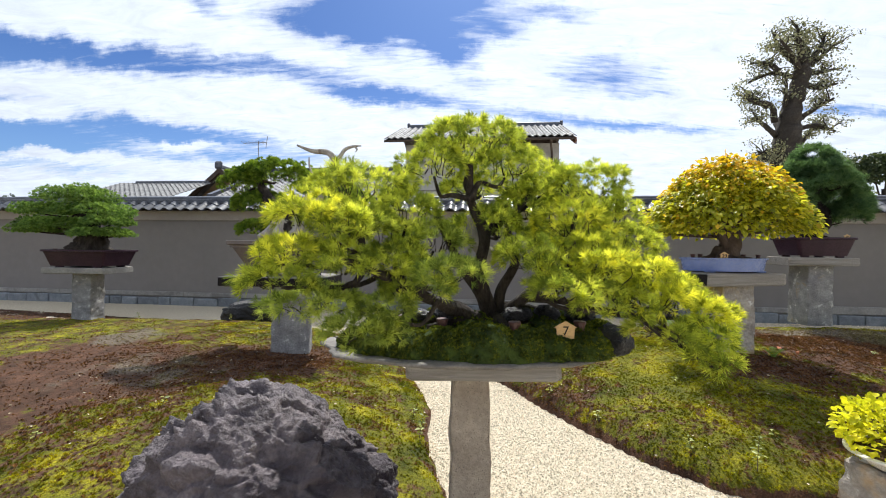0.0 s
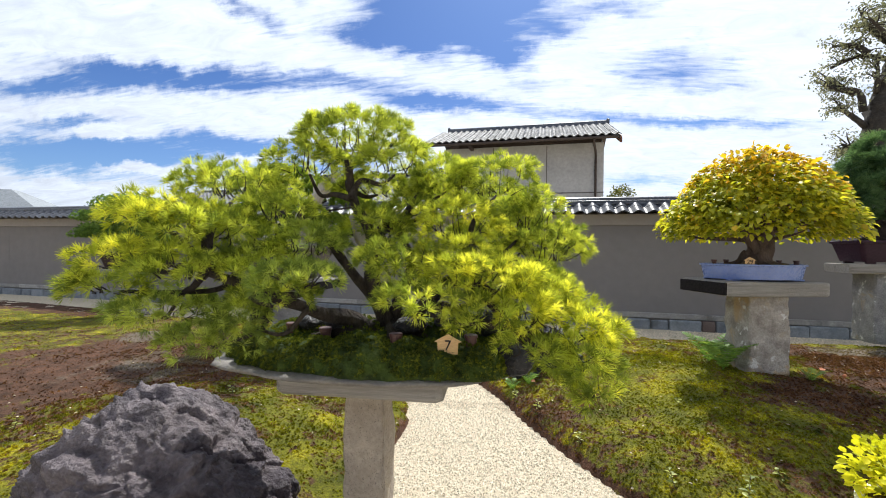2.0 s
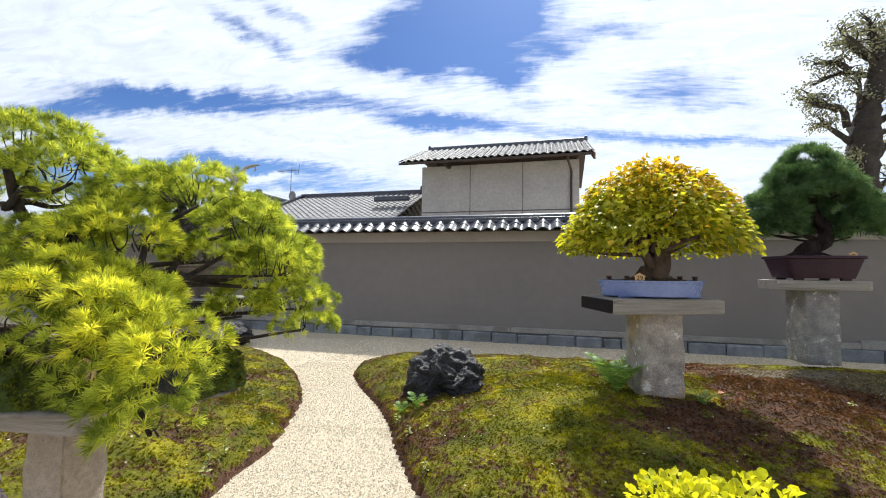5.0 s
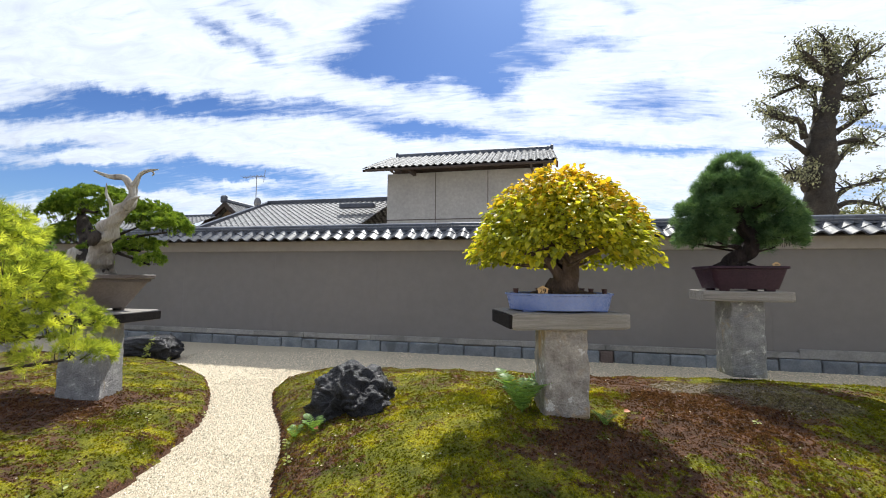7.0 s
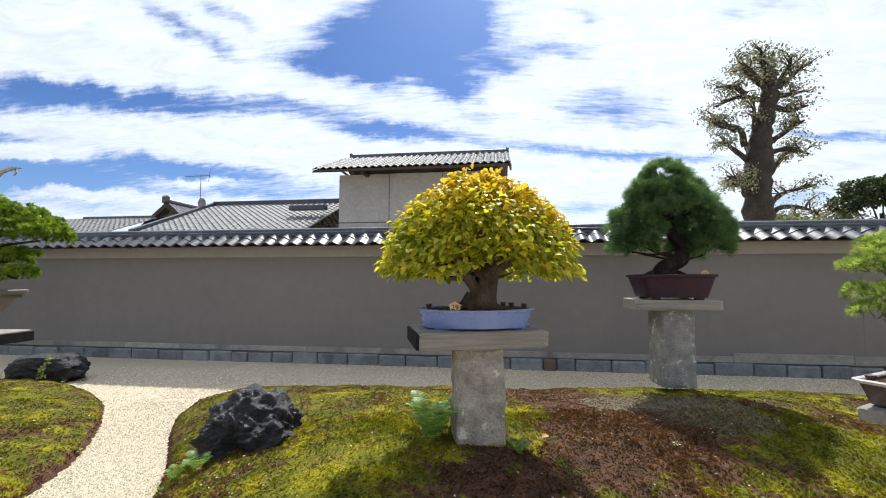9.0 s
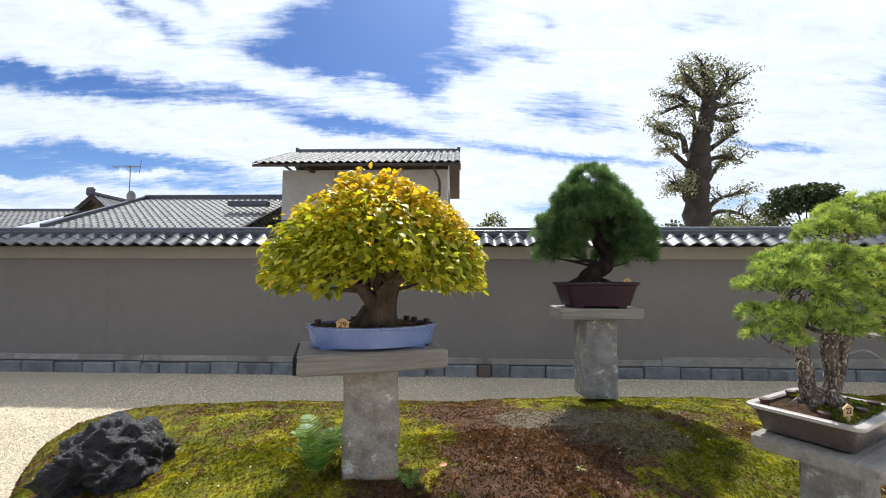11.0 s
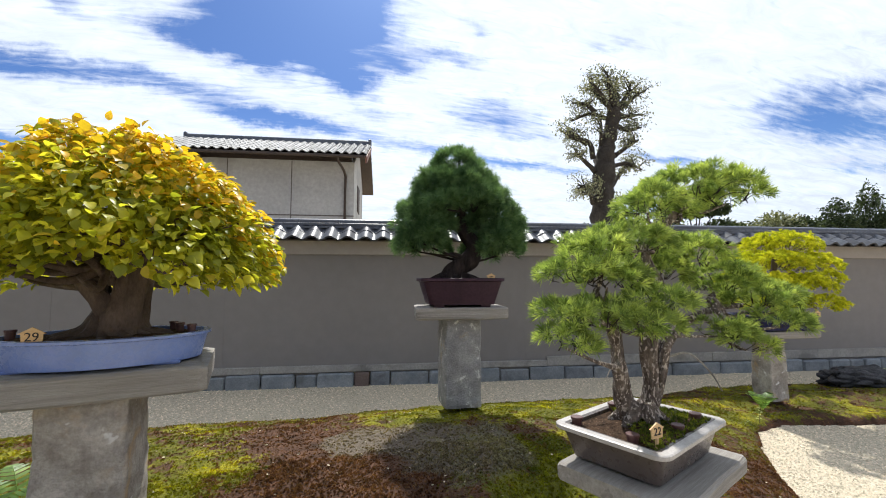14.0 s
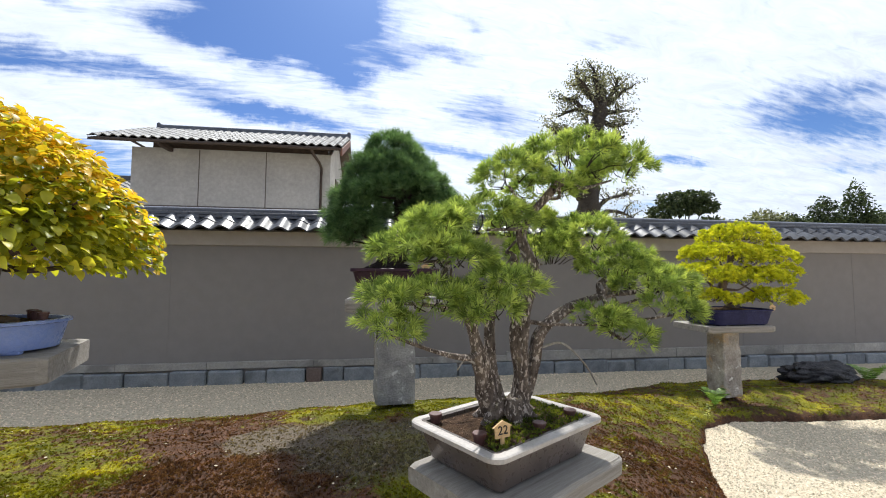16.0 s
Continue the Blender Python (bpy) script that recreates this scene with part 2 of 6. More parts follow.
GRAVEL = material("gravel", (0.48, 0.40, 0.28), (0.74, 0.65, 0.49), 30, 0.9, 0.9, 130, spots=(0.16, 0.13, 0.10), spot_scale=110, spot_at=0.66, distance=0.012)
PEBBLE = material("pebble", (0.56, 0.47, 0.34), (0.84, 0.745, 0.57), 30, 0.85, 0.2, 300, island=0.38)
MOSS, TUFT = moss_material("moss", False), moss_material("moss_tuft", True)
PLASTER = material("plaster", (0.215, 0.198, 0.19), (0.235, 0.215, 0.206), 0.6, 0.92, 0.08, 160, stain=(0.205, 0.188, 0.18), stain_at=0.58, grit=0.08)
BEAM = material("pale_plaster", (0.34, 0.305, 0.28), (0.39, 0.35, 0.32), 1.5, 0.9, 0.06, 90, grit=0.1)
COPING = material("coping_stone", (0.30, 0.285, 0.27), (0.42, 0.40, 0.37), 4, 0.9, 0.4, 70, each=0.15, stain=(0.2, 0.19, 0.18))
BLOCK = material("granite_block", (0.17, 0.19, 0.215), (0.30, 0.32, 0.34), 5, 0.88, 0.5, 55, each=0.12, stain=(0.12, 0.13, 0.14))
REDBLOCK = material("brown_block", (0.13, 0.095, 0.085), (0.2, 0.15, 0.13), 6, 0.9, 0.5, 60)
TILE = material("smoked_roof_tile", (0.030, 0.032, 0.042), (0.07, 0.074, 0.09), 5, 0.45, 0.15, 40, each=0.3, island=0.2, specular=0.34)
OLDTILE = material("weathered_roof_tile", (0.12, 0.12, 0.125), (0.23, 0.23, 0.232), 4, 0.68, 0.2, 40, each=0.25, island=0.25, specular=0.25)
RIDGE = material("ridge_tile", (0.035, 0.041, 0.060), (0.08, 0.088, 0.115), 5, 0.36, 0.15, 40, each=0.25, specular=0.7)
CONCRETE = material("concrete", (0.37, 0.37, 0.372), (0.48, 0.48, 0.48), 0.9, 0.9, 0.2, 50, stain=(0.31, 0.31, 0.308), stain_at=0.5)
STAINED_SHADED = material("black_stained_shaded_wood", (0.008, 0.007, 0.008), (0.026, 0.022, 0.022), 8, 0.8, 0.3, 60, stretch=(1, 6, 6), specular=0.15)
DARKWOOD = material("dark_timber", (0.03, 0.022, 0.018), (0.075, 0.05, 0.038), 8, 0.75, 0.3, 60, stretch=(1, 6, 6))
REDWOOD = material("reddish_timber", (0.12, 0.05, 0.03), (0.2, 0.085, 0.05), 8, 0.7, 0.3, 60)
CLAYWALL = material("ochre_wall", (0.22, 0.155, 0.09), (0.30, 0.215, 0.13), 2, 0.9, 0.1, 60)
METAL = material("grey_metal", (0.2, 0.2, 0.21), (0.3, 0.3, 0.31), 6, 0.45, 0.05, 60, metal=0.8)
GRANITE = material("granite_pillar", (0.34, 0.28, 0.22), (0.54, 0.46, 0.37), 5, 0.92, 0.9, 75, spots=(0.19, 0.155, 0.13), spot_scale=170, spot_at=0.6, stain=(0.30, 0.25, 0.2), distance=0.012)
PALESTONE = material("mottled_sandstone", (0.24, 0.205, 0.175), (0.62, 0.57, 0.51), 6, 0.92, 0.9, 50, stain=(0.50, 0.34, 0.18), stain_at=0.49, spots=(0.72, 0.70, 0.67), spot_scale=9, spot_at=0.62, distance=0.02)
GREYSTONE = material("grey_stone", (0.21, 0.205, 0.21), (0.45, 0.435, 0.42), 7, 0.9, 0.9, 60, stain=(0.40, 0.31, 0.2), stain_at=0.57, spots=(0.6, 0.59, 0.57), spot_scale=14, spot_at=0.62, distance=0.02)
SLABWOOD = material("weathered_plank", (0.27, 0.245, 0.22), (0.43, 0.40, 0.365), 4, 0.85, 0.6, 30, stretch=(0.4, 12, 12), stain=(0.20, 0.18, 0.16), stain_at=0.56, distance=0.015)
TRAYSTONE = material("flat_tray_stone", (0.15, 0.135, 0.125), (0.30, 0.275, 0.25), 8, 0.85, 0.6, 60)
ROCK = material("purple_grey_rock", (0.05, 0.037, 0.046), (0.26, 0.215, 0.225), 7, 0.5, 1.0, 30, stain=(0.030, 0.020, 0.030), stain_at=0.50, spots=(0.40, 0.36, 0.35), spot_scale=34, spot_at=0.68, distance=0.04, specular=0.5)
BLACKROCK = material("black_lava_rock", (0.006, 0.006, 0.009), (0.03, 0.028, 0.034), 7, 0.45, 1.0, 40, distance=0.03, spots=(0.13, 0.125, 0.135), spot_scale=18, spot_at=0.69)
BARK = material("pine_bark", (0.020, 0.016, 0.014), (0.10, 0.082, 0.070), 14, 0.92, 1.0, 55, stretch=(1, 1, 0.35), distance=0.03, specular=0.2)
DARKBARK = material("black_pine_bark", (0.012, 0.009, 0.009), (0.06, 0.045, 0.042), 14, 0.92, 1.0, 55, stretch=(1, 1, 0.35), distance=0.03, specular=0.2)
PALEBARK = material("flaking_pine_bark", (0.04, 0.026, 0.02), (0.30, 0.24, 0.20), 26, 0.92, 1.0, 50, stretch=(1, 1, 0.55), distance=0.03, spots=(0.52, 0.45, 0.40), spot_scale=85, spot_at=0.54)
SMOOTHBARK = material("brown_bark", (0.055, 0.036, 0.028), (0.15, 0.105, 0.082), 10, 0.85, 0.6, 50, stretch=(1, 1, 0.4), distance=0.012)
DEADWOOD = material("bleached_deadwood", (0.30, 0.27, 0.235), (0.56, 0.53, 0.48), 9, 0.8, 0.8, 45, stretch=(1, 1, 0.25), stain=(0.15, 0.12, 0.095), stain_at=0.55, distance=0.03)
NEEDLE_GOLD = material("golden_pine_needles", (0.36, 0.42, 0.045), (0.63, 0.655, 0.09), 5.0, 0.6, 0.0, 10, island=0.5, leaf=0.62, specular=0.3)
NEEDLE_OLIVE = material("olive_pine_needles", (0.265, 0.335, 0.05), (0.51, 0.575, 0.10), 5.0, 0.6, 0.0, 10, island=0.55, leaf=0.62, specular=0.3)
# for low and inner pads: their shade is put into the needle colour
NEEDLE_SHADE = material("shaded_pine_needles", (0.24, 0.33, 0.07), (0.45, 0.52, 0.11), 5.0, 0.6, 0.0, 10, island=0.5, leaf=0.5, specular=0.3)
NEEDLE_GREEN = material("fresh_pine_needles", (0.19, 0.285, 0.08), (0.39, 0.475, 0.145), 5.0, 0.55, 0.0, 10, island=0.5, leaf=0.54, specular=0.35)
NEEDLE_DARK = material("dark_pine_needles", (0.075, 0.15, 0.075), (0.165, 0.275, 0.125), 4.0, 0.6, 0.0, 10, island=0.45, leaf=0.45, specular=0.3)
FOLIAGE_DARK = material("juniper_foliage", (0.10, 0.19, 0.022), (0.27, 0.37, 0.045), 4.0, 0.6, 0.0, 10, island=0.35, leaf=0.35, specular=0.3)
FOLIAGE_WHITE = material("white_pine_foliage", (0.12, 0.22, 0.06), (0.27, 0.40, 0.10), 3.0, 0.6, 0.0, 10, island=0.3, leaf=0.35, specular=0.3)
FOLIAGE_YELLOW = material("yellow_conifer_foliage", (0.42, 0.46, 0.02), (0.66, 0.66, 0.04), 3.0, 0.6, 0.0, 10, island=0.3, leaf=0.42, specular=0.3)
LEAF_GREEN = material("turning_leaf", (0.31, 0.35, 0.03), (0.60, 0.57, 0.045), 2.2, 0.42, 0.1, 60, island=0.42, leaf=0.58, specular=0.4)
LEAF_GOLD = material("golden_leaf", (0.56, 0.40, 0.03), (0.72, 0.50, 0.03), 2.2, 0.45, 0.1, 60, island=0.32, leaf=0.46, specular=0.3)
LEAF_LIME = material("lime_leaf", (0.55, 0.57, 0.02), (0.76, 0.74, 0.04), 6, 0.6, 0.1, 60, island=0.3, leaf=0.5, specular=0.25)
FERN = material("fern_frond", (0.15, 0.28, 0.06), (0.30, 0.45, 0.10), 8, 0.5, 0.1, 60, island=0.3, leaf=0.35)
PALELEAF = material("seedling_leaf", (0.2, 0.25, 0.06), (0.42, 0.44, 0.14), 8, 0.5, 0.1, 60, island=0.35, leaf=0.3)
FARLEAF = material("far_broad_leaf", (0.13, 0.15, 0.085), (0.30, 0.32, 0.19), 0.8, 0.7, 0.0, 10, island=0.4, leaf=0.22)
FARDARK = material("far_dark_leaf", (0.025, 0.045, 0.018), (0.07, 0.10, 0.035), 0.8, 0.7, 0.0, 10, island=0.4, leaf=0.2)
FARLIME = material("far_bright_leaf", (0.11, 0.125, 0.03), (0.22, 0.225, 0.05), 0.8, 0.7, 0.0, 10, island=0.4, leaf=0.2)
OLDLEAF = material("sparse_grey_green_leaf", (0.14, 0.155, 0.10), (0.32, 0.33, 0.22), 0.8, 0.7, 0.0, 10, island=0.4, leaf=0.22)
FARBARK = material("far_bark", (0.02, 0.017, 0.014), (0.06, 0.05, 0.042), 1.5, 0.9, 0.8, 6, distance=0.1)
BLUEGLAZE = material("pale_blue_glaze", (0.17, 0.235, 0.52), (0.24, 0.32, 0.64), 4, 0.28, 0.04, 30, stain=(0.15, 0.2, 0.43), stain_at=0.6)
NAVYGLAZE = material("navy_glaze", (0.010, 0.011, 0.05), (0.022, 0.024, 0.09), 5, 0.6, 0.04, 30, specular=0.2)
REDCLAY = material("red_brown_stoneware", (0.026, 0.009, 0.021), (0.046, 0.017, 0.033), 5, 0.5, 0.08, 60, specular=0.3)
SUNLIT_RIM = material("sunlit_pale_rim", (0.36, 0.33, 0.31), (0.50, 0.47, 0.45), 9, 0.4, 0.1, 60)
GREYCLAY = material("grey_brown_stoneware", (0.075, 0.06, 0.056), (0.125, 0.103, 0.096), 5, 0.32, 0.08, 70)
TANCLAY = material("taupe_stoneware", (0.115, 0.092, 0.082), (0.17, 0.14, 0.125), 5, 0.5, 0.1, 60)
WHITEGLAZE = material("white_glaze", (0.66, 0.63, 0.57), (0.78, 0.76, 0.7), 5, 0.3, 0.05, 40, coat=0.2)
SOIL = material("potting_soil", (0.035, 0.022, 0.014), (0.155, 0.095, 0.06), 25, 0.95, 1.0, 90, distance=0.03, spots=(0.24, 0.15, 0.10), spot_scale=60, specular=0.1)
CUP = material("brown_plastic", (0.075, 0.030, 0.028), (0.125, 0.055, 0.05), 8, 0.5, 0.1, 90)
TAGWOOD = material("pale_tag_wood", (0.62, 0.40, 0.19), (0.74, 0.50, 0.26), 10, 0.7, 0.15, 60, stretch=(1, 1, 5))
INK = material("black_ink", (0.012, 0.01, 0.01), (0.02, 0.018, 0.018), 10, 0.7, 0.0, 10)
PINK = material("fallen_leaf", (0.4, 0.13, 0.05), (0.55, 0.22, 0.1), 8, 0.6, 0.1, 60)

# ---- builders ----
RNG = np.random.default_rng(7)


def mesh_of(name, verts, faces, mat, smooth=False):
    me = bpy.data.meshes.new(name)
    me.from_pydata([tuple(map(float, v)) for v in verts] if not isinstance(verts, np.ndarray) else verts.tolist(), [], faces if isinstance(faces, list) else faces.tolist())
    me.materials.append(mat)
    if smooth:
        me.polygons.foreach_set("use_smooth", [True] * len(me.polygons))
    me.update()
    return me


def thing(name, label, category, at=(0, 0, 0), turn=0.0, group="", kind=""):
    ob = new(name)
    ob.empty_display_size = 0.1
    ob.matrix_basis = pose(*at, 0, 0, turn)
    return tagged(ob, label, category, group, kind)


def part(name, me, parent, label="", at=None, turn=0.0):
    ob = new(name, me)
    ob.parent = parent
    if at is not None:
        ob.matrix_basis = pose(*at, 0, 0, turn)
    if label:
        tagged(ob, label)
    return ob


class Soup:
    """Vertices and faces gathered piece by piece."""

    def __init__(self):
        self.v, self.f = [], []

    def add(self, verts, faces):
        n = len(self.v)
        self.v.extend(verts)
        self.f.extend([tuple(i + n for i in f) for f in faces])
        return self

    def box(self, x0, x1, y0, y1, z0, z1, b=0.0):
        """A box with its edges cut by b."""
        if b <= 0:
            vs = [(x, y, z) for z in (z0, z1) for x, y in ((x0, y0), (x1, y0), (x1, y1), (x0, y1))]
            return self.add(vs, [(3, 2, 1, 0), (4, 5, 6, 7), (0, 1, 5, 4), (1, 2, 6, 5), (2, 3, 7, 6), (3, 0, 4, 7)])
        vs, fs = [], []
        rings = [(z0, b), (z0 + b, 0), (z1 - b, 0), (z1, b)]
        for z, i in rings:
            j = b - i
            vs += [(x0 + i + j, y0 + i, z), (x1 - i - j, y0 + i, z), (x1 - i, y0 + i + j, z), (x1 - i, y1 - i - j, z), (x1 - i - j, y1 - i, z), (x0 + i + j, y1 - i, z), (x0 + i, y1 - i - j, z), (x0 + i, y0 + i + j, z)]
        for r in range(3):
            for k in range(8):
                a, c = r * 8 + k, r * 8 + (k + 1) % 8
                fs.append((a, c, c + 8, a + 8))
        fs += [tuple(range(7, -1, -1)), tuple(range(24, 32))]
        return self.add(vs, fs)

    def tube(self, pts, radii, sides=8, wobble=0.0, seed=0, cap=True):
        """A bent round limb along pts."""
        pts = [Vector(p) for p in pts]
        base = len(self.v)
        side = None
        for i, p in enumerate(pts):
            d = (pts[min(i + 1, len(pts) - 1)] - pts[max(i - 1, 0)]).normalized()
            side = (side - d * side.dot(d)) if side is not None else d.orthogonal()
            side = side.normalized() if side.length > 1e-6 else d.orthogonal().normalized()
            other = d.cross(side)
            for k in range(sides):
                a = 2 * math.pi * k / sides
                r = radii[i]
                if wobble:
                    r *= 1 + wobble * noise.noise(Vector((math.cos(a) * 1.6 + seed, math.sin(a) * 1.6, p.length * 9)))
                self.v.append(tuple(p + (side * math.cos(a) + other * math.sin(a)) * r))
        for i in range(len(pts) - 1):
            for k in range(sides):
                a, b = base + i * sides + k, base + i * sides + (k + 1) % sides
                self.f.append((a, b, b + sides, a + sides))
        if cap:
            self.f.append(tuple(base + k for k in range(sides - 1, -1, -1)))
            self.f.append(tuple(base + (len(pts) - 1) * sides + k for k in range(sides)))
        return self

    def loft(self, rings, top=True, bottom=True):
        """Skin between rings of equal length."""
        base, n = len(self.v), len(rings[0])
        for r in rings:
            self.v.extend(r)
        for i in range(len(rings) - 1):
            for k in range(n):
                a, b = base + i * n + k, base + i * n + (k + 1) % n
                self.f.append((a, b, b + n, a + n))
        if bottom:
            self.f.append(tuple(base + k for k in range(n - 1, -1, -1)))
        if top:
            self.f.append(tuple(base + (len(rings) - 1) * n + k for k in range(n)))
        return self

    def mesh(self, name, mat, smooth=False):
        return mesh_of(name, self.v, self.f, mat, smooth)


def curve_points(points, steps=6):
    """A smooth line through points (Catmull-Rom)."""
    p = [Vector(q) for q in points]
    p = [p[0] * 2 - p[1], *p, p[-1] * 2 - p[-2]]
    out = []
    for i in range(1, len(p) - 2):
        a, b, c, d = p[i - 1:i + 3]
        for s in range(steps):
            t = s / steps
            out.append(0.5 * (2 * b + (c - a) * t + (2 * a - 5 * b + 4 * c - d) * t * t + (3 * b - a - 3 * c + d) * t ** 3))
    return [*out, p[-2]]


def limb(points, r0, r1, sides=8, steps=5, wobble=0.25, seed=0, into=None):
    line = curve_points(points, steps)
    n = len(line) - 1
    s = into or Soup()
    return s.tube(line, [r0 + (r1 - r0) * (i / n) for i in range(n + 1)], sides, wobble, seed)


def unit(v):
    return v / np.maximum(np.linalg.norm(v, axis=-1, keepdims=True), 1e-9)


def brush_mesh(name, centres, axes, length, per, width, mat, spread=(0.3, 1.4), slim=False):
    """Tufts of needles: each tuft is a fan of thin blades out of one point."""
    n = len(centres)
    length = np.asarray(length).reshape(-1, 1) * np.ones((n, 1))
    helper = unit(np.cross(axes, unit(RNG.normal(size=(n, 3)))))
    other = np.cross(axes, helper)
    ang = RNG.uniform(spread[0], spread[1], (n, per)) * np.sqrt(RNG.uniform(0.15, 1.0, (n, per)))
    turn = RNG.uniform(0, 2 * np.pi, (n, per))
    d = axes[:, None] * np.cos(ang)[..., None] + (helper[:, None] * np.cos(turn)[..., None] + other[:, None] * np.sin(turn)[..., None]) * np.sin(ang)[..., None]
    side = unit(np.cross(d, unit(RNG.normal(size=(n, per, 3)))))
    ln = (length * RNG.uniform(0.75, 1.1, (n, per)))[..., None]
    mid = centres[:, None] + d * ln * 0.5
    tip = centres[:, None] + d * ln + np.array([0, 0, -0.06]) * ln
    k = np.arange(per)
    if slim:
        block, rows = 1 + 2 * per, [mid + side * width * 0.9, tip]
        tri = np.stack([0 * k, 2 * k + 1, 2 * k + 2], 1)
    else:
        block, rows = 1 + 3 * per, [mid - side * width / 2, mid + side * width / 2, tip]
        tri = np.stack([np.stack([0 * k, 3 * k + 1, 3 * k + 2], 1), np.stack([3 * k + 1, 3 * k + 3, 3 * k + 2], 1)], 1).reshape(-1, 3)
    verts = np.concatenate([centres[:, None], np.stack(rows, 2).reshape(n, -1, 3)], 1)
    faces = (tri[None] + (np.arange(n) * block)[:, None, None]).reshape(-1, 3)
    return mesh_of(name, verts.reshape(-1, 3), faces, mat)


def pad_points(rx, ry, rz, spacing, under=0.5, lumps=0.22):
    """Points and outward directions over a cushion of foliage."""
    n = int(max(12, 1.25 * math.pi * (rx * ry + (rx + ry) * rz * 1.2) / spacing ** 2))
    d = unit(RNG.normal(size=(n, 3)))
    d[:, 2] = np.where(d[:, 2] < -0.6, -d[:, 2], d[:, 2])
    r = RNG.uniform(0.25, 1.0, n) ** 0.55 * (1 + lumps * np.sin(5 * d[:, 0] + rx * 90) * np.cos(4 * d[:, 1] + ry * 70))
    p = d * r[:, None] * np.array([rx, ry, rz])
    p[:, 2] = np.where(p[:, 2] < 0, p[:, 2] * under, p[:, 2])
    axis = unit(d * np.array([0.9, 0.9, 0.5]) + np.array([0, 0, 0.5]) + RNG.normal(size=(n, 3)) * 0.32)
    return p, axis


def clump_points(rx, ry, rz, clump, each, dense):
    """Shoots in bunches over the top and rim of a cushion, with gaps between the bunches."""
    count = int(max(7, dense * (rx * ry + 0.8 * (rx + ry) * rz) / clump ** 2))
    d = unit(RNG.normal(size=(count, 3)))
    d[:, 2] = np.where(d[:, 2] < -0.25, np.abs(d[:, 2]) * 0.6, d[:, 2])
    d = unit(d)
    heart = d * (RNG.uniform(0.35, 1.0, count) ** 0.4)[:, None] * np.array([rx, ry, rz])
    out = unit(d * np.array([0.9, 0.9, 0.4]) + np.array([0, 0, 0.55]) + RNG.normal(size=(count, 3)) * 0.2)
    w = unit(RNG.normal(size=(count, each, 3)))
    w = np.where((w * out[:, None]).sum(-1, keepdims=True) < -0.2, -w, w)
    size = clump * RNG.uniform(0.5, 0.75, (count, 1, 1))
    p = heart[:, None] + w * size * RNG.uniform(0.3, 1.0, (count, each, 1)) ** 0.5 * np.array([1, 1, 0.75])
    axis = unit(out[:, None] * 0.8 + w * 0.75 + RNG.normal(size=w.shape) * 0.15)
    return p.reshape(-1, 3), axis.reshape(-1, 3), heart


def pine_pads(parent, origin, pads, mat_of, spacing, length, per, width, twig_mat, label="", clump=0.0, each=7, slim=False, dense=3.2):
    """Foliage cushions of a pine, each with the twigs below it."""
    for i, (x, y, z, rx, ry, rz) in enumerate(pads):
        at = (x - origin[0], y - origin[1], z - origin[2])
        if clump:
            p, axis, ends = clump_points(rx, ry, rz, clump, each, dense)
        else:
            p, axis = pad_points(rx, ry, rz, spacing)
            ends = [(math.cos(a) * rx * 0.75, math.sin(a) * ry * 0.75, rz * 0.25) for a in np.arange(7) * 0.9]
        part("foliage_pad", brush_mesh("foliage_pad", p, axis, length * RNG.uniform(0.8, 1.15, len(p)), per, width, mat_of(i), slim=slim), parent, label, at)
        s = Soup()
        for k, e in enumerate(ends[::3]):
            bend = RNG.uniform(-0.012, 0.012, 3)
            limb([(e[0] * 0.6 + bend[1] * 2, e[1] * 0.6 + bend[2] * 2, -rz * 0.3), (e[0] * 0.8 + bend[0], e[1] * 0.7 + bend[1], -rz * 0.1 + e[2] * 0.3 + bend[2]), tuple(e)], 0.0024, 0.001, 4, 3, 0, k, s)
        tagged(part("twig_spray", s.mesh("twig_spray", twig_mat, True), parent, "", at), "fine bare twigs under the needles", kind="stuff")


def broad_leaf_mesh(name, centres, axes, length, width, mat, droop=0.5):
    """Oval pointed leaves, cupped along the midrib and arching down to the tip."""
    n = len(centres)
    ln = (length * RNG.uniform(0.65, 1.2, n))[:, None]
    side = unit(np.cross(axes, np.array([0, 0, 1.0]) + RNG.normal(size=(n, 3)) * 0.32))
    nrm = np.cross(side, axes)
    w = width / length * ln * RNG.uniform(0.85, 1.15, (n, 1))
    bend = droop * RNG.uniform(0.5, 1.4, (n, 1))
    cup = RNG.uniform(0.1, 0.3, (n, 1))
    rows = [centres]
    for f, k in ((0.2, 0.72), (0.45, 1.0), (0.7, 0.8), (0.88, 0.42)):
        mid = centres + axes * ln * f * (1 - 0.12 * f) - nrm * ln * bend * f * f * 0.55
        rows += [mid - side * w * 0.5 * k + nrm * w * k * cup, mid, mid + side * w * 0.5 * k + nrm * w * k * cup]
    rows.append(centres + axes * ln * 0.88 - nrm * ln * bend * 0.6)
    verts = np.stack(rows, 1).reshape(-1, 3)
    tri = [(0, 2, 1), (0, 3, 2)]
    for r in (1, 4, 7):
        tri += [(r, r + 1, r + 4), (r, r + 4, r + 3), (r + 1, r + 2, r + 5), (r + 1, r + 5, r + 4)]
    tri = np.array(tri + [(10, 11, 13), (11, 12, 13)])
    return mesh_of(name, verts, (tri[None] + (np.arange(n) * 14)[:, None, None]).reshape(-1, 3), mat, True)


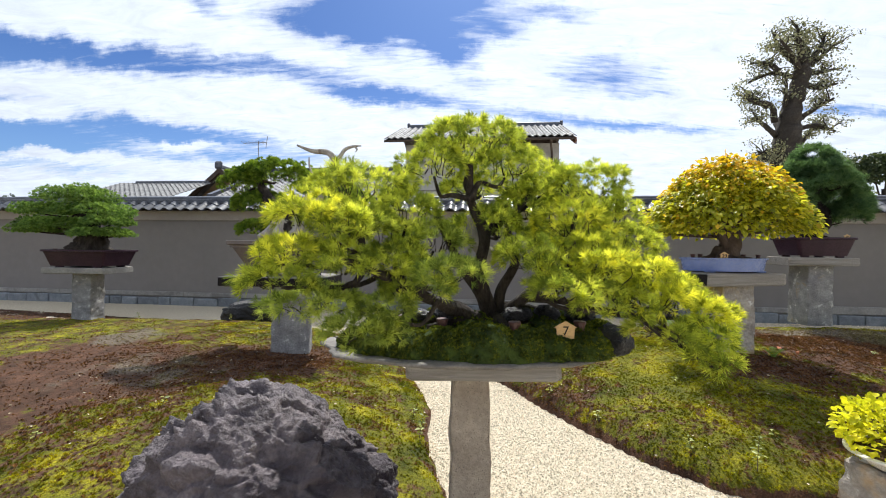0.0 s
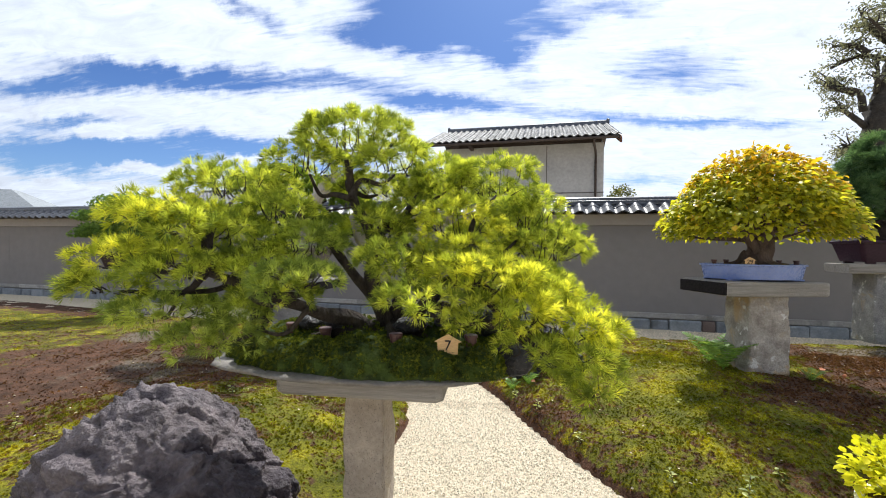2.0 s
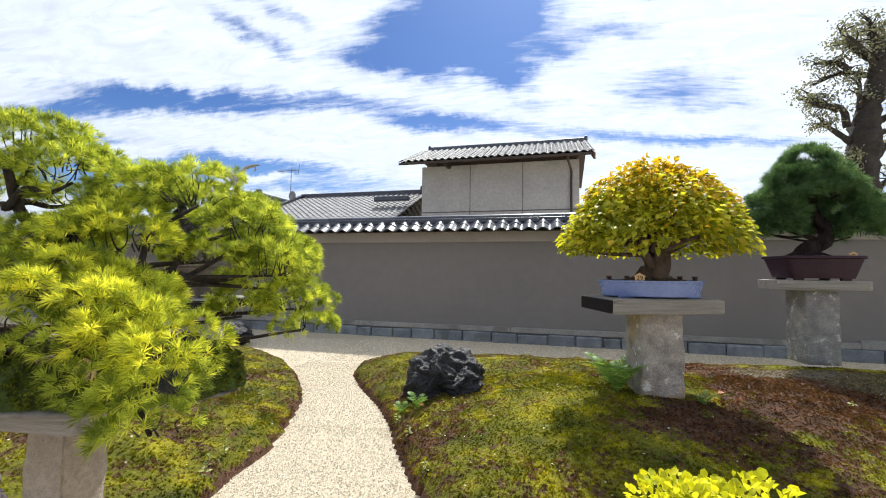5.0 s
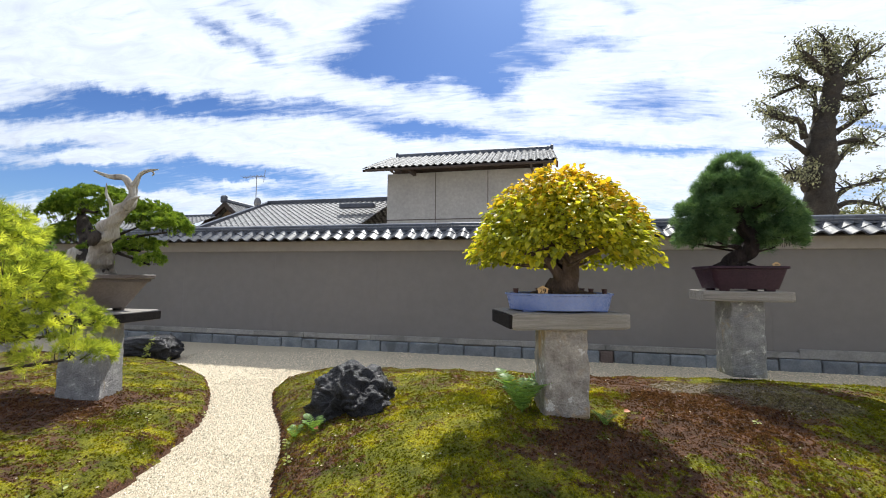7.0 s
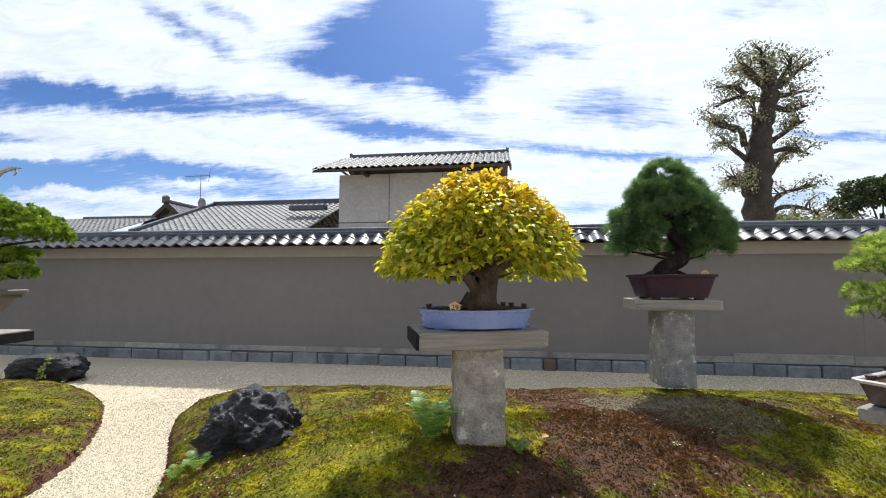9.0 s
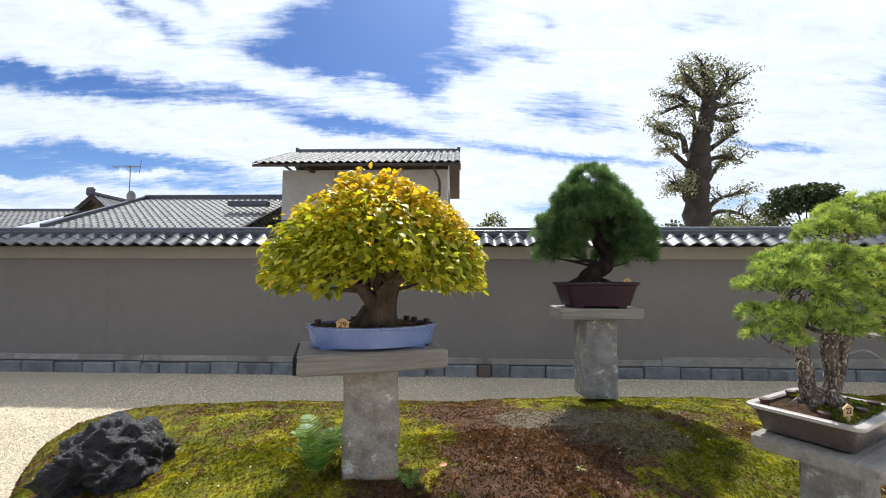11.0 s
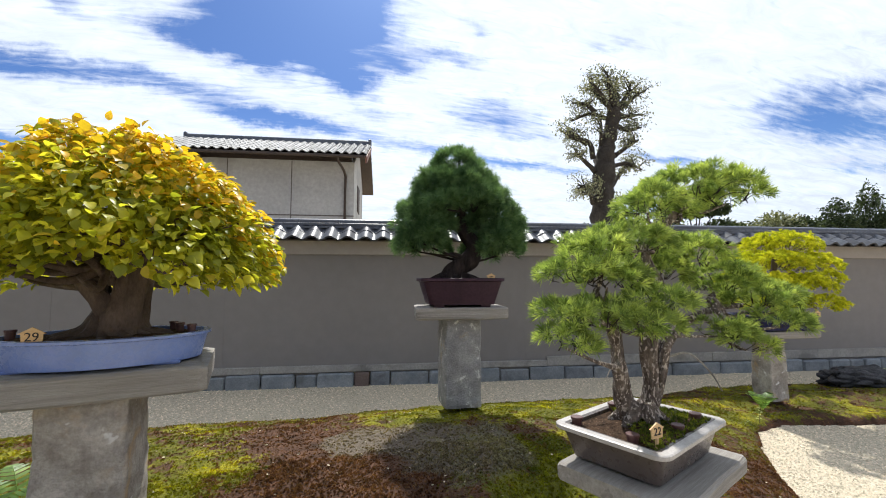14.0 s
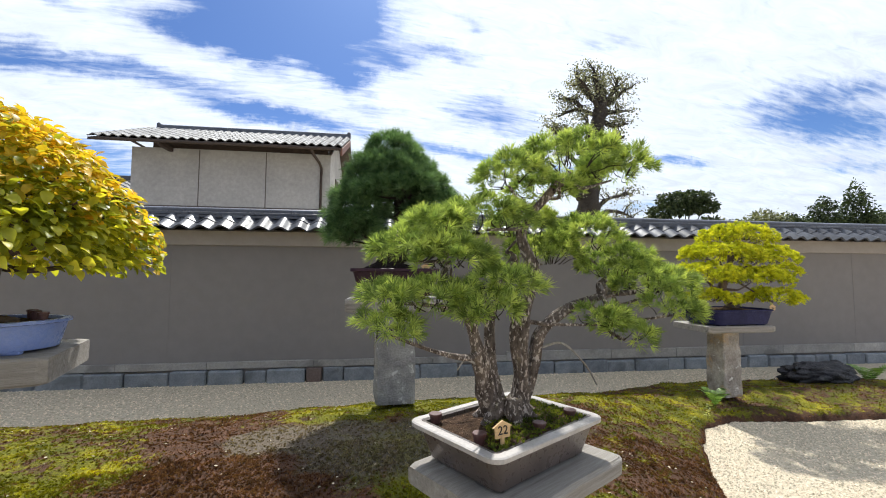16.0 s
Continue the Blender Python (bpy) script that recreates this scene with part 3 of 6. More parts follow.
def leaf_mesh(name, centres, axes, length, width, mat, droop=0.35):
    """Single leaves, each folded along its midrib and bent down at the tip."""
    n = len(centres)
    ln = (length * RNG.uniform(0.7, 1.2, n))[:, None]
    side = unit(np.cross(axes, np.array([0, 0, 1.0]) + RNG.normal(size=(n, 3)) * 0.5))
    nrm = np.cross(side, axes)
    w = width / length * ln
    a = centres
    m1, m2 = a + axes * ln * 0.35, a + axes * ln * 0.7 - np.array([0, 0, 1]) * ln * droop * 0.25
    tip = a + axes * ln - np.array([0, 0, 1]) * ln * droop * 0.6
    lift = nrm * w * 0.18
    rows = [a, m1 - side * w * 0.5 + lift, m1 - lift * 0.3, m1 + side * w * 0.5 + lift, m2 - side * w * 0.46 + lift, m2 - lift * 0.3, m2 + side * w * 0.46 + lift, tip]
    verts = np.stack(rows, 1).reshape(-1, 3)
    tri = np.array([(0, 2, 1), (0, 3, 2), (1, 2, 5), (1, 5, 4), (2, 3, 6), (2, 6, 5), (4, 5, 7), (5, 6, 7)])
    faces = (tri[None] + (np.arange(n) * 8)[:, None, None]).reshape(-1, 3)
    return mesh_of(name, verts, faces, mat, True)


def rock_mesh(name, size, seed, mat, level=5, rough=0.35, ridge=0.25, flat=-0.55, pits=0.0, crack=0.16, top=9.0, facets=0):
    bm = bmesh.new()
    bmesh.ops.create_icosphere(bm, subdivisions=level, radius=1.0)
    off = Vector((seed * 3.7, seed * 1.9, seed * 5.1))
    rnd = random.Random(int(seed * 10))
    planes = [(Vector((rnd.gauss(0, 1), rnd.gauss(0, 1), rnd.gauss(0.25, 0.8))).normalized(), rnd.uniform(0.80, 1.04)) for _ in range(facets)]
    for v in bm.verts:
        p = v.co.copy()
        w = p + 0.18 * Vector((noise.noise(p * 2.7 + off), noise.noise(p * 2.7 - off), noise.noise(p * 2.7 + off * 0.5)))
        r = 1 + rough * noise.fractal(p * 0.9 + off, 0.9, 2.0, 2)
        r += ridge * (0.5 - abs(noise.noise(w * 1.6 + off)))
        r += 0.10 * noise.fractal(w * Vector((3.4, 3.4, 5)) + off, 0.75, 2.2, 6) if pits == 0 else 0.10 * noise.fractal(w * 6 + off, 0.8, 2.0, 4)
        if planes:
            q = (p + 0.10 * Vector((noise.noise(p * 3 + off), noise.noise(p * 3 - off), noise.noise(p * 3.3)))).normalized()
            r = min(r * 1.02, min(h / max(n.dot(q), 0.05) for n, h in planes)) + 0.35 * (r - 1)
            step = noise.noise(w * Vector((2.2, 2.2, 6)) + off)
            r += 0.025 * (round(step * 4) / 4) + 0.022 * noise.fractal(p * 11 + off, 0.7, 2.1, 4)
        cell = noise.voronoi(w * 1.7 + off)[0]
        r -= crack * max(0.0, 1 - (cell[1] - cell[0]) / 0.14)
        if pits:
            r -= pits * max(0.0, 0.32 - noise.voronoi(w * 6 + off)[0][0])
        q = p * r
        q.z = min(max(q.z, flat + 0.05 * noise.noise(p * 3)), top + 0.06 * noise.noise(p * 2) + q.x * 0.05)
        v.co = Vector((q.x * size[0], q.y * size[1], q.z * size[2]))
    me = bpy.data.meshes.new(name)
    bm.to_mesh(me)
    bm.free()
    me.materials.append(mat)
    me.polygons.foreach_set("use_smooth", [True] * len(me.polygons))
    return me


def rough_block(name, w, d, h, mat, seed, taper=0.9, amount=0.012, cut=0.012):
    """A hewn stone post: square with worn corners and uneven faces."""
    s, n, levels = Soup(), 8, 26
    rings = []
    for i in range(levels + 1):
        f = i / levels
        k = 1 + (taper - 1) * f
        ring = []
        for ax, ay, bx, by in ((-1, -1, 1, -1), (1, -1, 1, 1), (1, 1, -1, 1), (-1, 1, -1, -1)):
            for j in range(n):
                t = (0.0, 0.04, 0.18, 0.36, 0.5, 0.64, 0.82, 0.96)[j]
                x, y = (ax + (bx - ax) * t) * w / 2 * k, (ay + (by - ay) * t) * d / 2 * k
                q = Vector((x * 4 + seed, y * 4, f * h * 4))
                chip = max(0.0, noise.noise(q * 2.3 + Vector((0, 5, 0)))) * 1.6 if j in (0, 1, 7) else 0
                o = amount * (noise.fractal(q, 0.8, 2.0, 4) + 0.5 * noise.noise(q * 5)) - cut * (0.8 if j == 0 else 0) - cut * chip
                ln = math.hypot(x, y)
                if i in (0, levels):
                    o -= cut * 0.6
                ring.append((x + x / ln * o, y + y / ln * o, f * h))
        rings.append(ring)
    return s.loft(rings).mesh(name, mat, False)


def plank(name, length, width, thick, mat, seed, b=0.012):
    """A heavy stand top: slightly uneven board with worn edges. Its upper face is at z = 0."""
    nx = 24
    rings = []
    for i in range(nx + 1):
        x = (i / nx - 0.5) * length
        shrink = b if i in (0, nx) else 0
        ring = []
        for y, z in ((-width / 2 + b, -thick), (width / 2 - b, -thick), (width / 2, -thick + b), (width / 2, -b), (width / 2 - b, 0), (0, 0), (-width / 2 + b, 0), (-width / 2, -b), (-width / 2, -thick + b)):
            q = Vector((x * 4 + seed, y * 6, z * 9))
            ring.append((x + 0.004 * noise.noise(q * 3), y * (1 - shrink / width * 2) + 0.006 * noise.noise(q), z * (1 - shrink / thick) - (shrink * 0.4) + 0.004 * noise.noise(q + Vector((9, 0, 0)))))
        rings.append(ring)
    return Soup().loft(rings).mesh(name, mat, False)


def outline(length, width, corner, count=48):
    """A rounded oblong (corner: radius; None: an oval)."""
    pts = []
    for i in range(count):
        a = 2 * math.pi * i / count
        if corner is None:
            pts.append((math.cos(a) * length / 2, math.sin(a) * width / 2))
        else:
            c, s = math.cos(a), math.sin(a)
            cx, cy = math.copysign(length / 2 - corner, c), math.copysign(width / 2 - corner, s)
            p = 0.25
            pts.append((cx + corner * math.copysign(abs(c) ** p, c) if abs(c) > 1e-6 else cx, cy + corner * math.copysign(abs(s) ** p, s) if abs(s) > 1e-6 else cy))
    if corner is not None:
        # walk the oblong at even steps
        pts = []
        lx, ly = length / 2 - corner, width / 2 - corner
        for qx, qy, start in ((lx, ly, 0), (-lx, ly, 90), (-lx, -ly, 180), (lx, -ly, 270)):
            for j in range(6):
                a = radians(start + 90 * j / 5)
                pts.append((qx + corner * math.cos(a), qy + corner * math.sin(a)))
    return pts


def pot_meshes(length, width, height, mat, corner=None, flare=0.9, lip=0.012, wall=0.022, soil=SOIL, mound=0.03, seed=0, bow=0.0):
    """Body with lip and hollow, soil heaped in it, and four feet. The pot's foot is at z = 0."""
    foot = height * 0.09
    prof = []
    for f in (0, 0.04, 0.3, 0.6, 0.86):
        k = flare + (1 - flare) * f + bow * math.sin(f * math.pi)
        prof.append((k, foot + (height - foot) * f, 0))
    rings = []
    for k, z, grow in [*prof, (1.0, height * 0.88, 0), (1.0, height * 0.9, lip), (1.0, height * 0.985, lip), (1.0, height, lip * 0.5), (1.0, height, -wall), (1.0, height * 0.8, -wall * 1.2)]:
        ln, wd = length * k + 2 * grow - 2 * lip, width * k + 2 * grow - 2 * lip
        rings.append([(x, y, z) for x, y in outline(ln, wd, None if corner is None else max(corner + grow, 0.005))])
    body = Soup().loft(rings, top=False).mesh("pot_body", mat, True)
    body.set_sharp_from_angle(angle=radians(32))
    base = outline(length - 2 * wall - 2 * lip + 0.004, width - 2 * wall - 2 * lip + 0.004, None if corner is None else corner)
    srings = []
    for k in (1.0, 0.9, 0.75, 0.55, 0.35, 0.15):
        srings.append([(x * k, y * k, height * 0.88 + mound * (1 - k) + (0.010 * noise.noise(Vector((x * k * 14 + seed, y * k * 14, 0))) if k < 1 else 0)) for x, y in base])
    earth = Soup().loft(srings, bottom=False).mesh("soil", soil, True)
    feet = []
    for sx in (-1, 1):
        for sy in (-1, 1):
            x, y = sx * length * flare * 0.34, sy * width * flare * (0.28 if corner is None else 0.38)
            feet.append(Soup().box(x - length * 0.06, x + length * 0.06, y - 0.02, y + 0.02, 0, foot * 1.3, 0.004).mesh("foot", mat))
    return body, earth, feet


def add_pot(parent, at, turn, pot_label, *a, **k):
    body, earth, feet = pot_meshes(*a, **k)
    b = part("pot", body, parent, pot_label, at, turn)
    for f in feet:
        part("foot", f, b)
    part("soil", earth, parent, "dark crumbly potting soil", at, turn)
    return b


def stand(label, at, turn, pillar, slab, pillar_mat, slab_mat, pillar_turn=0.0, seed=0, taper=0.92, slab_shift=(0, 0), dark_end=False, dark_front=False):
    """A bonsai stand: a stone post with a heavy board on it. pillar: width, depth, foot z, top z; slab: length, width, thickness."""
    w, d, z0, z1 = pillar
    t = thing("bonsai_stand", label, "stand", (at[0], at[1], z0), turn, "stone bonsai stands")
    part("pillar", rough_block("pillar", w, d, z1 - z0, pillar_mat, seed, taper), t, "", (0, 0, 0), pillar_turn)
    part("tabletop", plank("tabletop", slab[0], slab[1], slab[2], slab_mat, seed), t, "", (slab_shift[0], slab_shift[1], z1 - z0 + slab[2]))
    lx, ly, lz = slab_shift[0], slab_shift[1], z1 - z0
    # near-black facings: weather stain, plus the shade on these sides painted in
    if dark_end:
        part("stained_end", Soup().box(lx - slab[0] / 2 - 0.02, lx - slab[0] / 2 + 0.01, ly - slab[1] / 2 + 0.012, ly + slab[1] / 2 - 0.012, lz + 0.01, lz + slab[2] - 0.012, 0.004).mesh("stained_end", STAINED_SHADED), t, "black end grain, weather stain with its shade painted in")
    if dark_front:
        part("stained_edge", Soup().box(lx - slab[0] / 2 + 0.012, lx + slab[0] / 2 - 0.012, ly - slab[1] / 2 - 0.02, ly - slab[1] / 2 + 0.01, lz + 0.01, lz + slab[2] - 0.012, 0.004).mesh("stained_edge", STAINED_SHADED), t, "black front edge, weather stain with its shade painted in")
        part("stained_end", Soup().box(lx + slab[0] / 2 - 0.01, lx + slab[0] / 2 + 0.02, ly - slab[1] / 2 + 0.012, ly + slab[1] / 2 - 0.012, lz + 0.01, lz + slab[2] - 0.012, 0.004).mesh("stained_end", STAINED_SHADED), t, "black end grain, weather stain with its shade painted in")
    return t


def text_mesh(body, size, mat):
    cu = bpy.data.curves.new("writing", "FONT")
    cu.body, cu.size, cu.align_x, cu.align_y, cu.extrude, cu.resolution_u = body, size, "CENTER", "CENTER", 0.0008, 3
    ob = bpy.data.objects.new("writing", cu)
    me = bpy.data.meshes.new_from_object(ob)
    bpy.data.objects.remove(ob)
    me.materials.clear()
    me.materials.append(mat)
    return me


def number_tag(number, at, turn, size, lift=0.0):
    """A small house-shaped wooden plate on a peg."""
    t = thing("number_tag", "small house-shaped wooden tag with a black number" if number else "small house-shaped wooden tag with a dark mark", "tag", at, turn, "numbered wooden tags")
    w, h, th = size, size * 0.8, 0.006
    front = [(-w * 0.40, 0), (w * 0.40, 0), (w * 0.42, h * 0.58), (w * 0.55, h * 0.62), (0, h), (-w * 0.55, h * 0.62), (-w * 0.42, h * 0.58)]
    rings = [[(x, -th / 2, z + lift) for x, z in front], [(x, th / 2, z + lift) for x, z in front]]
    part("plate", Soup().loft(rings).mesh("plate", TAGWOOD), t)
    part("peg", Soup().box(-0.006, 0.006, -0.004, 0.004, -0.012 - lift, lift + h * 0.2).mesh("peg", TAGWOOD), t)
    if number:
        n = part("number", text_mesh(number, size * 0.58, INK), t, "black number %s" % number)
        n.matrix_basis = pose(0, -th / 2 - 0.001, lift + h * 0.42, 90, 0, 0)
    else:
        for z in (0.3, 0.5):
            part("mark", Soup().box(-w * 0.2, w * 0.2, -th / 2 - 0.002, -th / 2, lift + h * z, lift + h * (z + 0.08)).mesh("mark", INK), t)
    return t


def cup_thing(at, r=0.022, h=0.035, tilt=0):
    """A ribbed brown fertilizer cup, upside down on the soil."""
    t = thing("fertilizer_cup", "ribbed red-brown plastic fertilizer cup on the soil", "cup", at, RNG.uniform(0, 90), "fertilizer cups")
    rings = []
    for z, k in ((-0.012, 0.85), (h * 0.3, 0.92), (h * 0.68, 1.0), (h * 0.7, 1.12), (h * 0.95, 1.14), (h, 1.05), (h, 0.2)):
        rings.append([(math.cos(2 * math.pi * i / 24) * r * k * (1 + 0.03 * (i % 2)), math.sin(2 * math.pi * i / 24) * r * k * (1 + 0.03 * (i % 2)), z) for i in range(24)])
    part("cup_body", Soup().loft(rings).mesh("cup_body", CUP), t)
    return t


# ---- ground ----
MOUND_A = np.array([(0.5, 1.15), (0.42, 1.7), (0.14, 2.2), (0.03, 2.6), (-0.06, 3.2), (-0.02, 3.55), (-0.12, 4.0), (-0.34, 4.75), (-0.60, 5.24), (-0.92, 5.75), (-1.45, 6.4), (-2.0, 6.85), (-2.9, 7.3),
                    (-4.5, 7.65), (-7.0, 8.3), (-10.0, 9.0), (-16.0, 10.2), (-16.0, 1.0), (-6.0, 0.6), (-1.5, 0.9)])
MOUND_B = np.array([(1.78, 2.42), (1.45, 2.78), (1.22, 3.2), (0.95, 3.75), (0.74, 4.3), (0.50, 4.75), (0.10, 5.35), (-0.20, 5.9), (-0.28, 6.35), (-0.05, 6.75), (0.6, 7.0), (2.0, 7.05), (4.0, 6.9), (5.5, 6.95), (7.0, 6.85), (8.2, 6.75),
                    (9.5, 7.0), (11.5, 6.75), (13.5, 6.2), (14.5, 5.6), (13.0, 5.15), (11.2, 5.22), (10.0, 5.42), (9.2, 5.62), (8.72, 5.52), (8.3, 5.15), (7.85, 4.65), (7.55, 4.2), (7.3, 3.5), (6.6, 2.95), (5.6, 2.75), (4.6, 2.75), (3.6, 2.55), (2.6, 2.3)])


def inside_depth(px, py, poly):
    """Distance to the outline, positive inside."""
    a, b = poly, np.roll(poly, -1, axis=0)
    best = np.full(px.shape, 1e9)
    odd = np.zeros(px.shape, bool)
    for (ax, ay), (bx, by) in zip(a, b):
        dx, dy = bx - ax, by - ay
        t = np.clip(((px - ax) * dx + (py - ay) * dy) / (dx * dx + dy * dy), 0, 1)
        best = np.minimum(best, np.hypot(px - ax - t * dx, py - ay - t * dy))
        cross = (ay > py) != (by > py)
        odd ^= cross & (px < (bx - ax) * (py - ay) / (by - ay + 1e-12) + ax)
    return np.where(odd, best, -best)


def hills(px, py, which):
    """Height of a moss mound, without its small lumps."""
    d = inside_depth(px, py, MOUND_A if which == 0 else MOUND_B)
    e = np.clip(d, 0, None)
    bank = np.clip(e / 0.10, 0, 1)
    bank = np.sqrt(bank) * 0.075
    if which == 0:
        h = bank + 0.20 * (1 - np.exp(-e / 0.9)) + 0.14 * np.exp(-((px + 1.2) ** 2 + (py - 2.6) ** 2) / 0.9) * np.clip(e / 0.4, 0, 1) - 0.16 * np.clip((-px - 3.5) / 4, 0, 1)
    else:
        h = bank + 0.40 * (1 - np.exp(-e / 1.15)) + 0.05 * np.exp(-((px - 5.4) ** 2 + (py - 5.3) ** 2) / 1.2)
        h -= 0.12 * np.clip((px - 7.6) / 1.5, 0, 1) * np.clip(e / 0.4, 0, 1)
    return np.where(d < 0, -0.05, np.maximum(h, 0.01)), d


def hill_at(x, y):
    return max(float(hills(np.array([x]), np.array([y]), w)[0][0]) for w in (0, 1))


def lump(x, y):
    return 0.030 * noise.noise(Vector((x * 3.1, y * 3.1, 0))) + 0.014 * noise.noise(Vector((x * 8, y * 8, 3))) + 0.009 * noise.noise(Vector((x * 21, y * 21, 7)))


def mound_mesh(which, x0, x1, y0, y1, cell):
    xs, ys = np.arange(x0, x1, cell), np.arange(y0, y1, cell)
    gx, gy = np.meshgrid(xs, ys)
    h, d = hills(gx, gy, which)
    ny, nx = gx.shape
    keep = d > -0.06
    index = -np.ones(gx.shape, int)
    verts, faces = [], []
    for j in range(ny):
        for i in range(nx):
            if keep[j, i]:
                index[j, i] = len(verts)
                verts.append((gx[j, i], gy[j, i], h[j, i] + (lump(gx[j, i], gy[j, i]) * min(1, max(d[j, i], 0) / 0.1) if d[j, i] > 0 else 0)))
    for j in range(ny - 1):
        for i in range(nx - 1):
            q = (index[j, i], index[j, i + 1], index[j + 1, i + 1], index[j + 1, i])
            if min(q) >= 0:
                faces.append(q)
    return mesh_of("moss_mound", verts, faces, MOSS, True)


ground = new("ground", Soup().add([(-400, -200, 0), (400, -200, 0), (400, 500, 0), (-400, 500, 0)], [(0, 1, 2, 3)]).mesh("ground", GRAVEL))
tagged(ground, "pale cream gravel raked level over the whole garden", "gravel", kind="structure")
mound_a = tagged(new("moss_mound", mound_mesh(0, -16.2, 0.7, 0.5, 10.3, 0.06)), "low bank of moss, rust brown with green patches", "moss bank", kind="structure")
mound_b = tagged(new("moss_mound", mound_mesh(1, -0.5, 14.7, 2.1, 7.3, 0.045)), "rounded mound of yellow-green moss with bare brown patches", "moss bank", kind="structure")


def moss_tufts(which, boxes, name):
    cs = []
    for x0, x1, y0, y1, count in boxes:
        px, py = RNG.uniform(x0, x1, count), RNG.uniform(y0, y1, count)
        h, d = hills(px, py, which)
        ok = d > 0.012
        for x, y, z, dd in zip(px[ok], py[ok], h[ok], d[ok]):
            cs.append((x, y, z + lump(x, y) * min(1, dd / 0.1) - 0.003))
    cs = np.array(cs)
    patch = np.array([noise.noise(Vector((x * 2.3, y * 2.3, 1.7))) + 0.6 * noise.noise(Vector((x * 7, y * 7, 4))) for x, y, z in cs])
    axes = unit(np.stack([RNG.normal(0, 0.25, len(cs)), RNG.normal(0, 0.25, len(cs)), np.ones(len(cs))], 1))
    size = np.clip(0.015 + 0.009 * patch, 0.007, 0.026) * RNG.uniform(0.7, 1.3, len(cs))
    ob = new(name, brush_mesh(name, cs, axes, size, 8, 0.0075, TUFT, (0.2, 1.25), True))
    return tagged(ob, "short tufts of haircap moss, green to rust", "moss", kind="stuff")


moss_tufts(1, [(0.4, 4.6, 2.3, 5.0, 34000), (-0.3, 8.8, 4.5, 7.1, 34000), (4.4, 8.6, 2.7, 5.0, 28000), (8.5, 14, 5, 7.1, 7000)], "moss_tufts")
moss_tufts(0, [(-2.6, 0.5, 1.2, 4.5, 22000), (-3.5, 0.2, 4.0, 7.4, 15000), (-9, -2.5, 2.0, 8.7, 16000)], "moss_tufts")


def pebbles(boxes):
    cs, size = [], []
    for x0, x1, y0, y1, count, r in boxes:
        px, py = RNG.uniform(x0, x1, count), RNG.uniform(y0, y1, count)
        ok = (inside_depth(px, py, MOUND_A) < 0.0) & (inside_depth(px, py, MOUND_B) < 0.0)
        cs.append(np.stack([px[ok], py[ok], np.full(ok.sum(), 0.001)], 1))
        size.append(r * RNG.uniform(0.6, 1.35, ok.sum()))
    cs, size = np.concatenate(cs), np.concatenate(size)
    n = len(cs)
    base = np.array([(1, 0, 0), (0, 1, 0), (-1, 0, 0), (0, -1, 0), (0, 0, 1.0)])
    v = base[None] * RNG.uniform(0.6, 1.2, (n, 5, 3)) * size[:, None, None] * np.array([1, 1, 0.75])
    a = RNG.uniform(0, 6.28, n)
    c, s = np.cos(a)[:, None], np.sin(a)[:, None]
    v = np.stack([v[..., 0] * c - v[..., 1] * s, v[..., 0] * s + v[..., 1] * c, v[..., 2]], -1) + cs[:, None]
    tri = np.array([(0, 1, 4), (1, 2, 4), (2, 3, 4), (3, 0, 4)])
    faces = (tri[None] + (np.arange(n) * 5)[:, None, None]).reshape(-1, 3)
    return tagged(new("pebbles", mesh_of("pebbles", v.reshape(-1, 3), faces, PEBBLE)), "small angular cream and tan gravel stones", "gravel", kind="stuff")


pebbles([(-0.2, 2.2, 1.9, 4.2, 26000, 0.0075), (-1.2, 1.2, 4.0, 6.6, 20000, 0.0085), (-3.0, 1.0, 6.2, 8.6, 9000, 0.011), (7.3, 11.5, 3.2, 5.7, 26000, 0.0095), (-1.0, 12, 6.7, 9.0, 30000, 0.012)])

# ---- garden wall ----
WALL_TURN = math.degrees(math.atan(-0.115))
wall = thing("wall_garden", "long grey-brown plastered garden wall with a tiled cap", "wall", (0, 9.1, 0), WALL_TURN, kind="structure")
U0, U1 = -19.0, 25.0
part("plaster", Soup().box(U0, U1, 0, 0.34, -0.05, 2.02).mesh("plaster", PLASTER), wall)
for u in np.arange(U0 + 0.5, U1, 2.35):
    part("expansion_joint", Soup().box(u - 0.004, u + 0.004, -0.0025, 0.02, 0.30, 2.0).mesh("expansion_joint", PLASTER), wall)
part("cornice", Soup().box(U0, U1, -0.05, 0.39, 2.02, 2.24, 0.008).mesh("cornice", BEAM), wall, "paler smooth plaster band under the roof tiles")
part("roof_bed", Soup().loft([[(U0, -0.24, 2.235), (U0, 0.58, 2.235), (U0, 0.2, 2.43), (U0, 0.14, 2.43)], [(U1, -0.24, 2.235), (U1, 0.58, 2.235), (U1, 0.2, 2.43), (U1, 0.14, 2.43)]]).mesh("roof_bed", DARKWOOD), wall)


def pan_tile(width, length, thick, mat, name="roof_tile"):
    """One S-shaped tile lying along +y and rising; its front edge is at y = 0."""
    n = 14
    prof = []
    for i in range(n + 1):
        f = i / n
        prof.append((f * width * 1.03, width * (0.115 * math.sin(f * 2 * math.pi - 2.2) + 0.02)))
    rings = []
    for y in (0.0, length):
        rings.append([(x, y, z + thick) for x, z in prof] + [(x, y, z) for x, z in reversed(prof)])
    me = Soup().loft(rings).mesh(name, mat, True)
    me.set_sharp_from_angle(angle=radians(40))
    return me


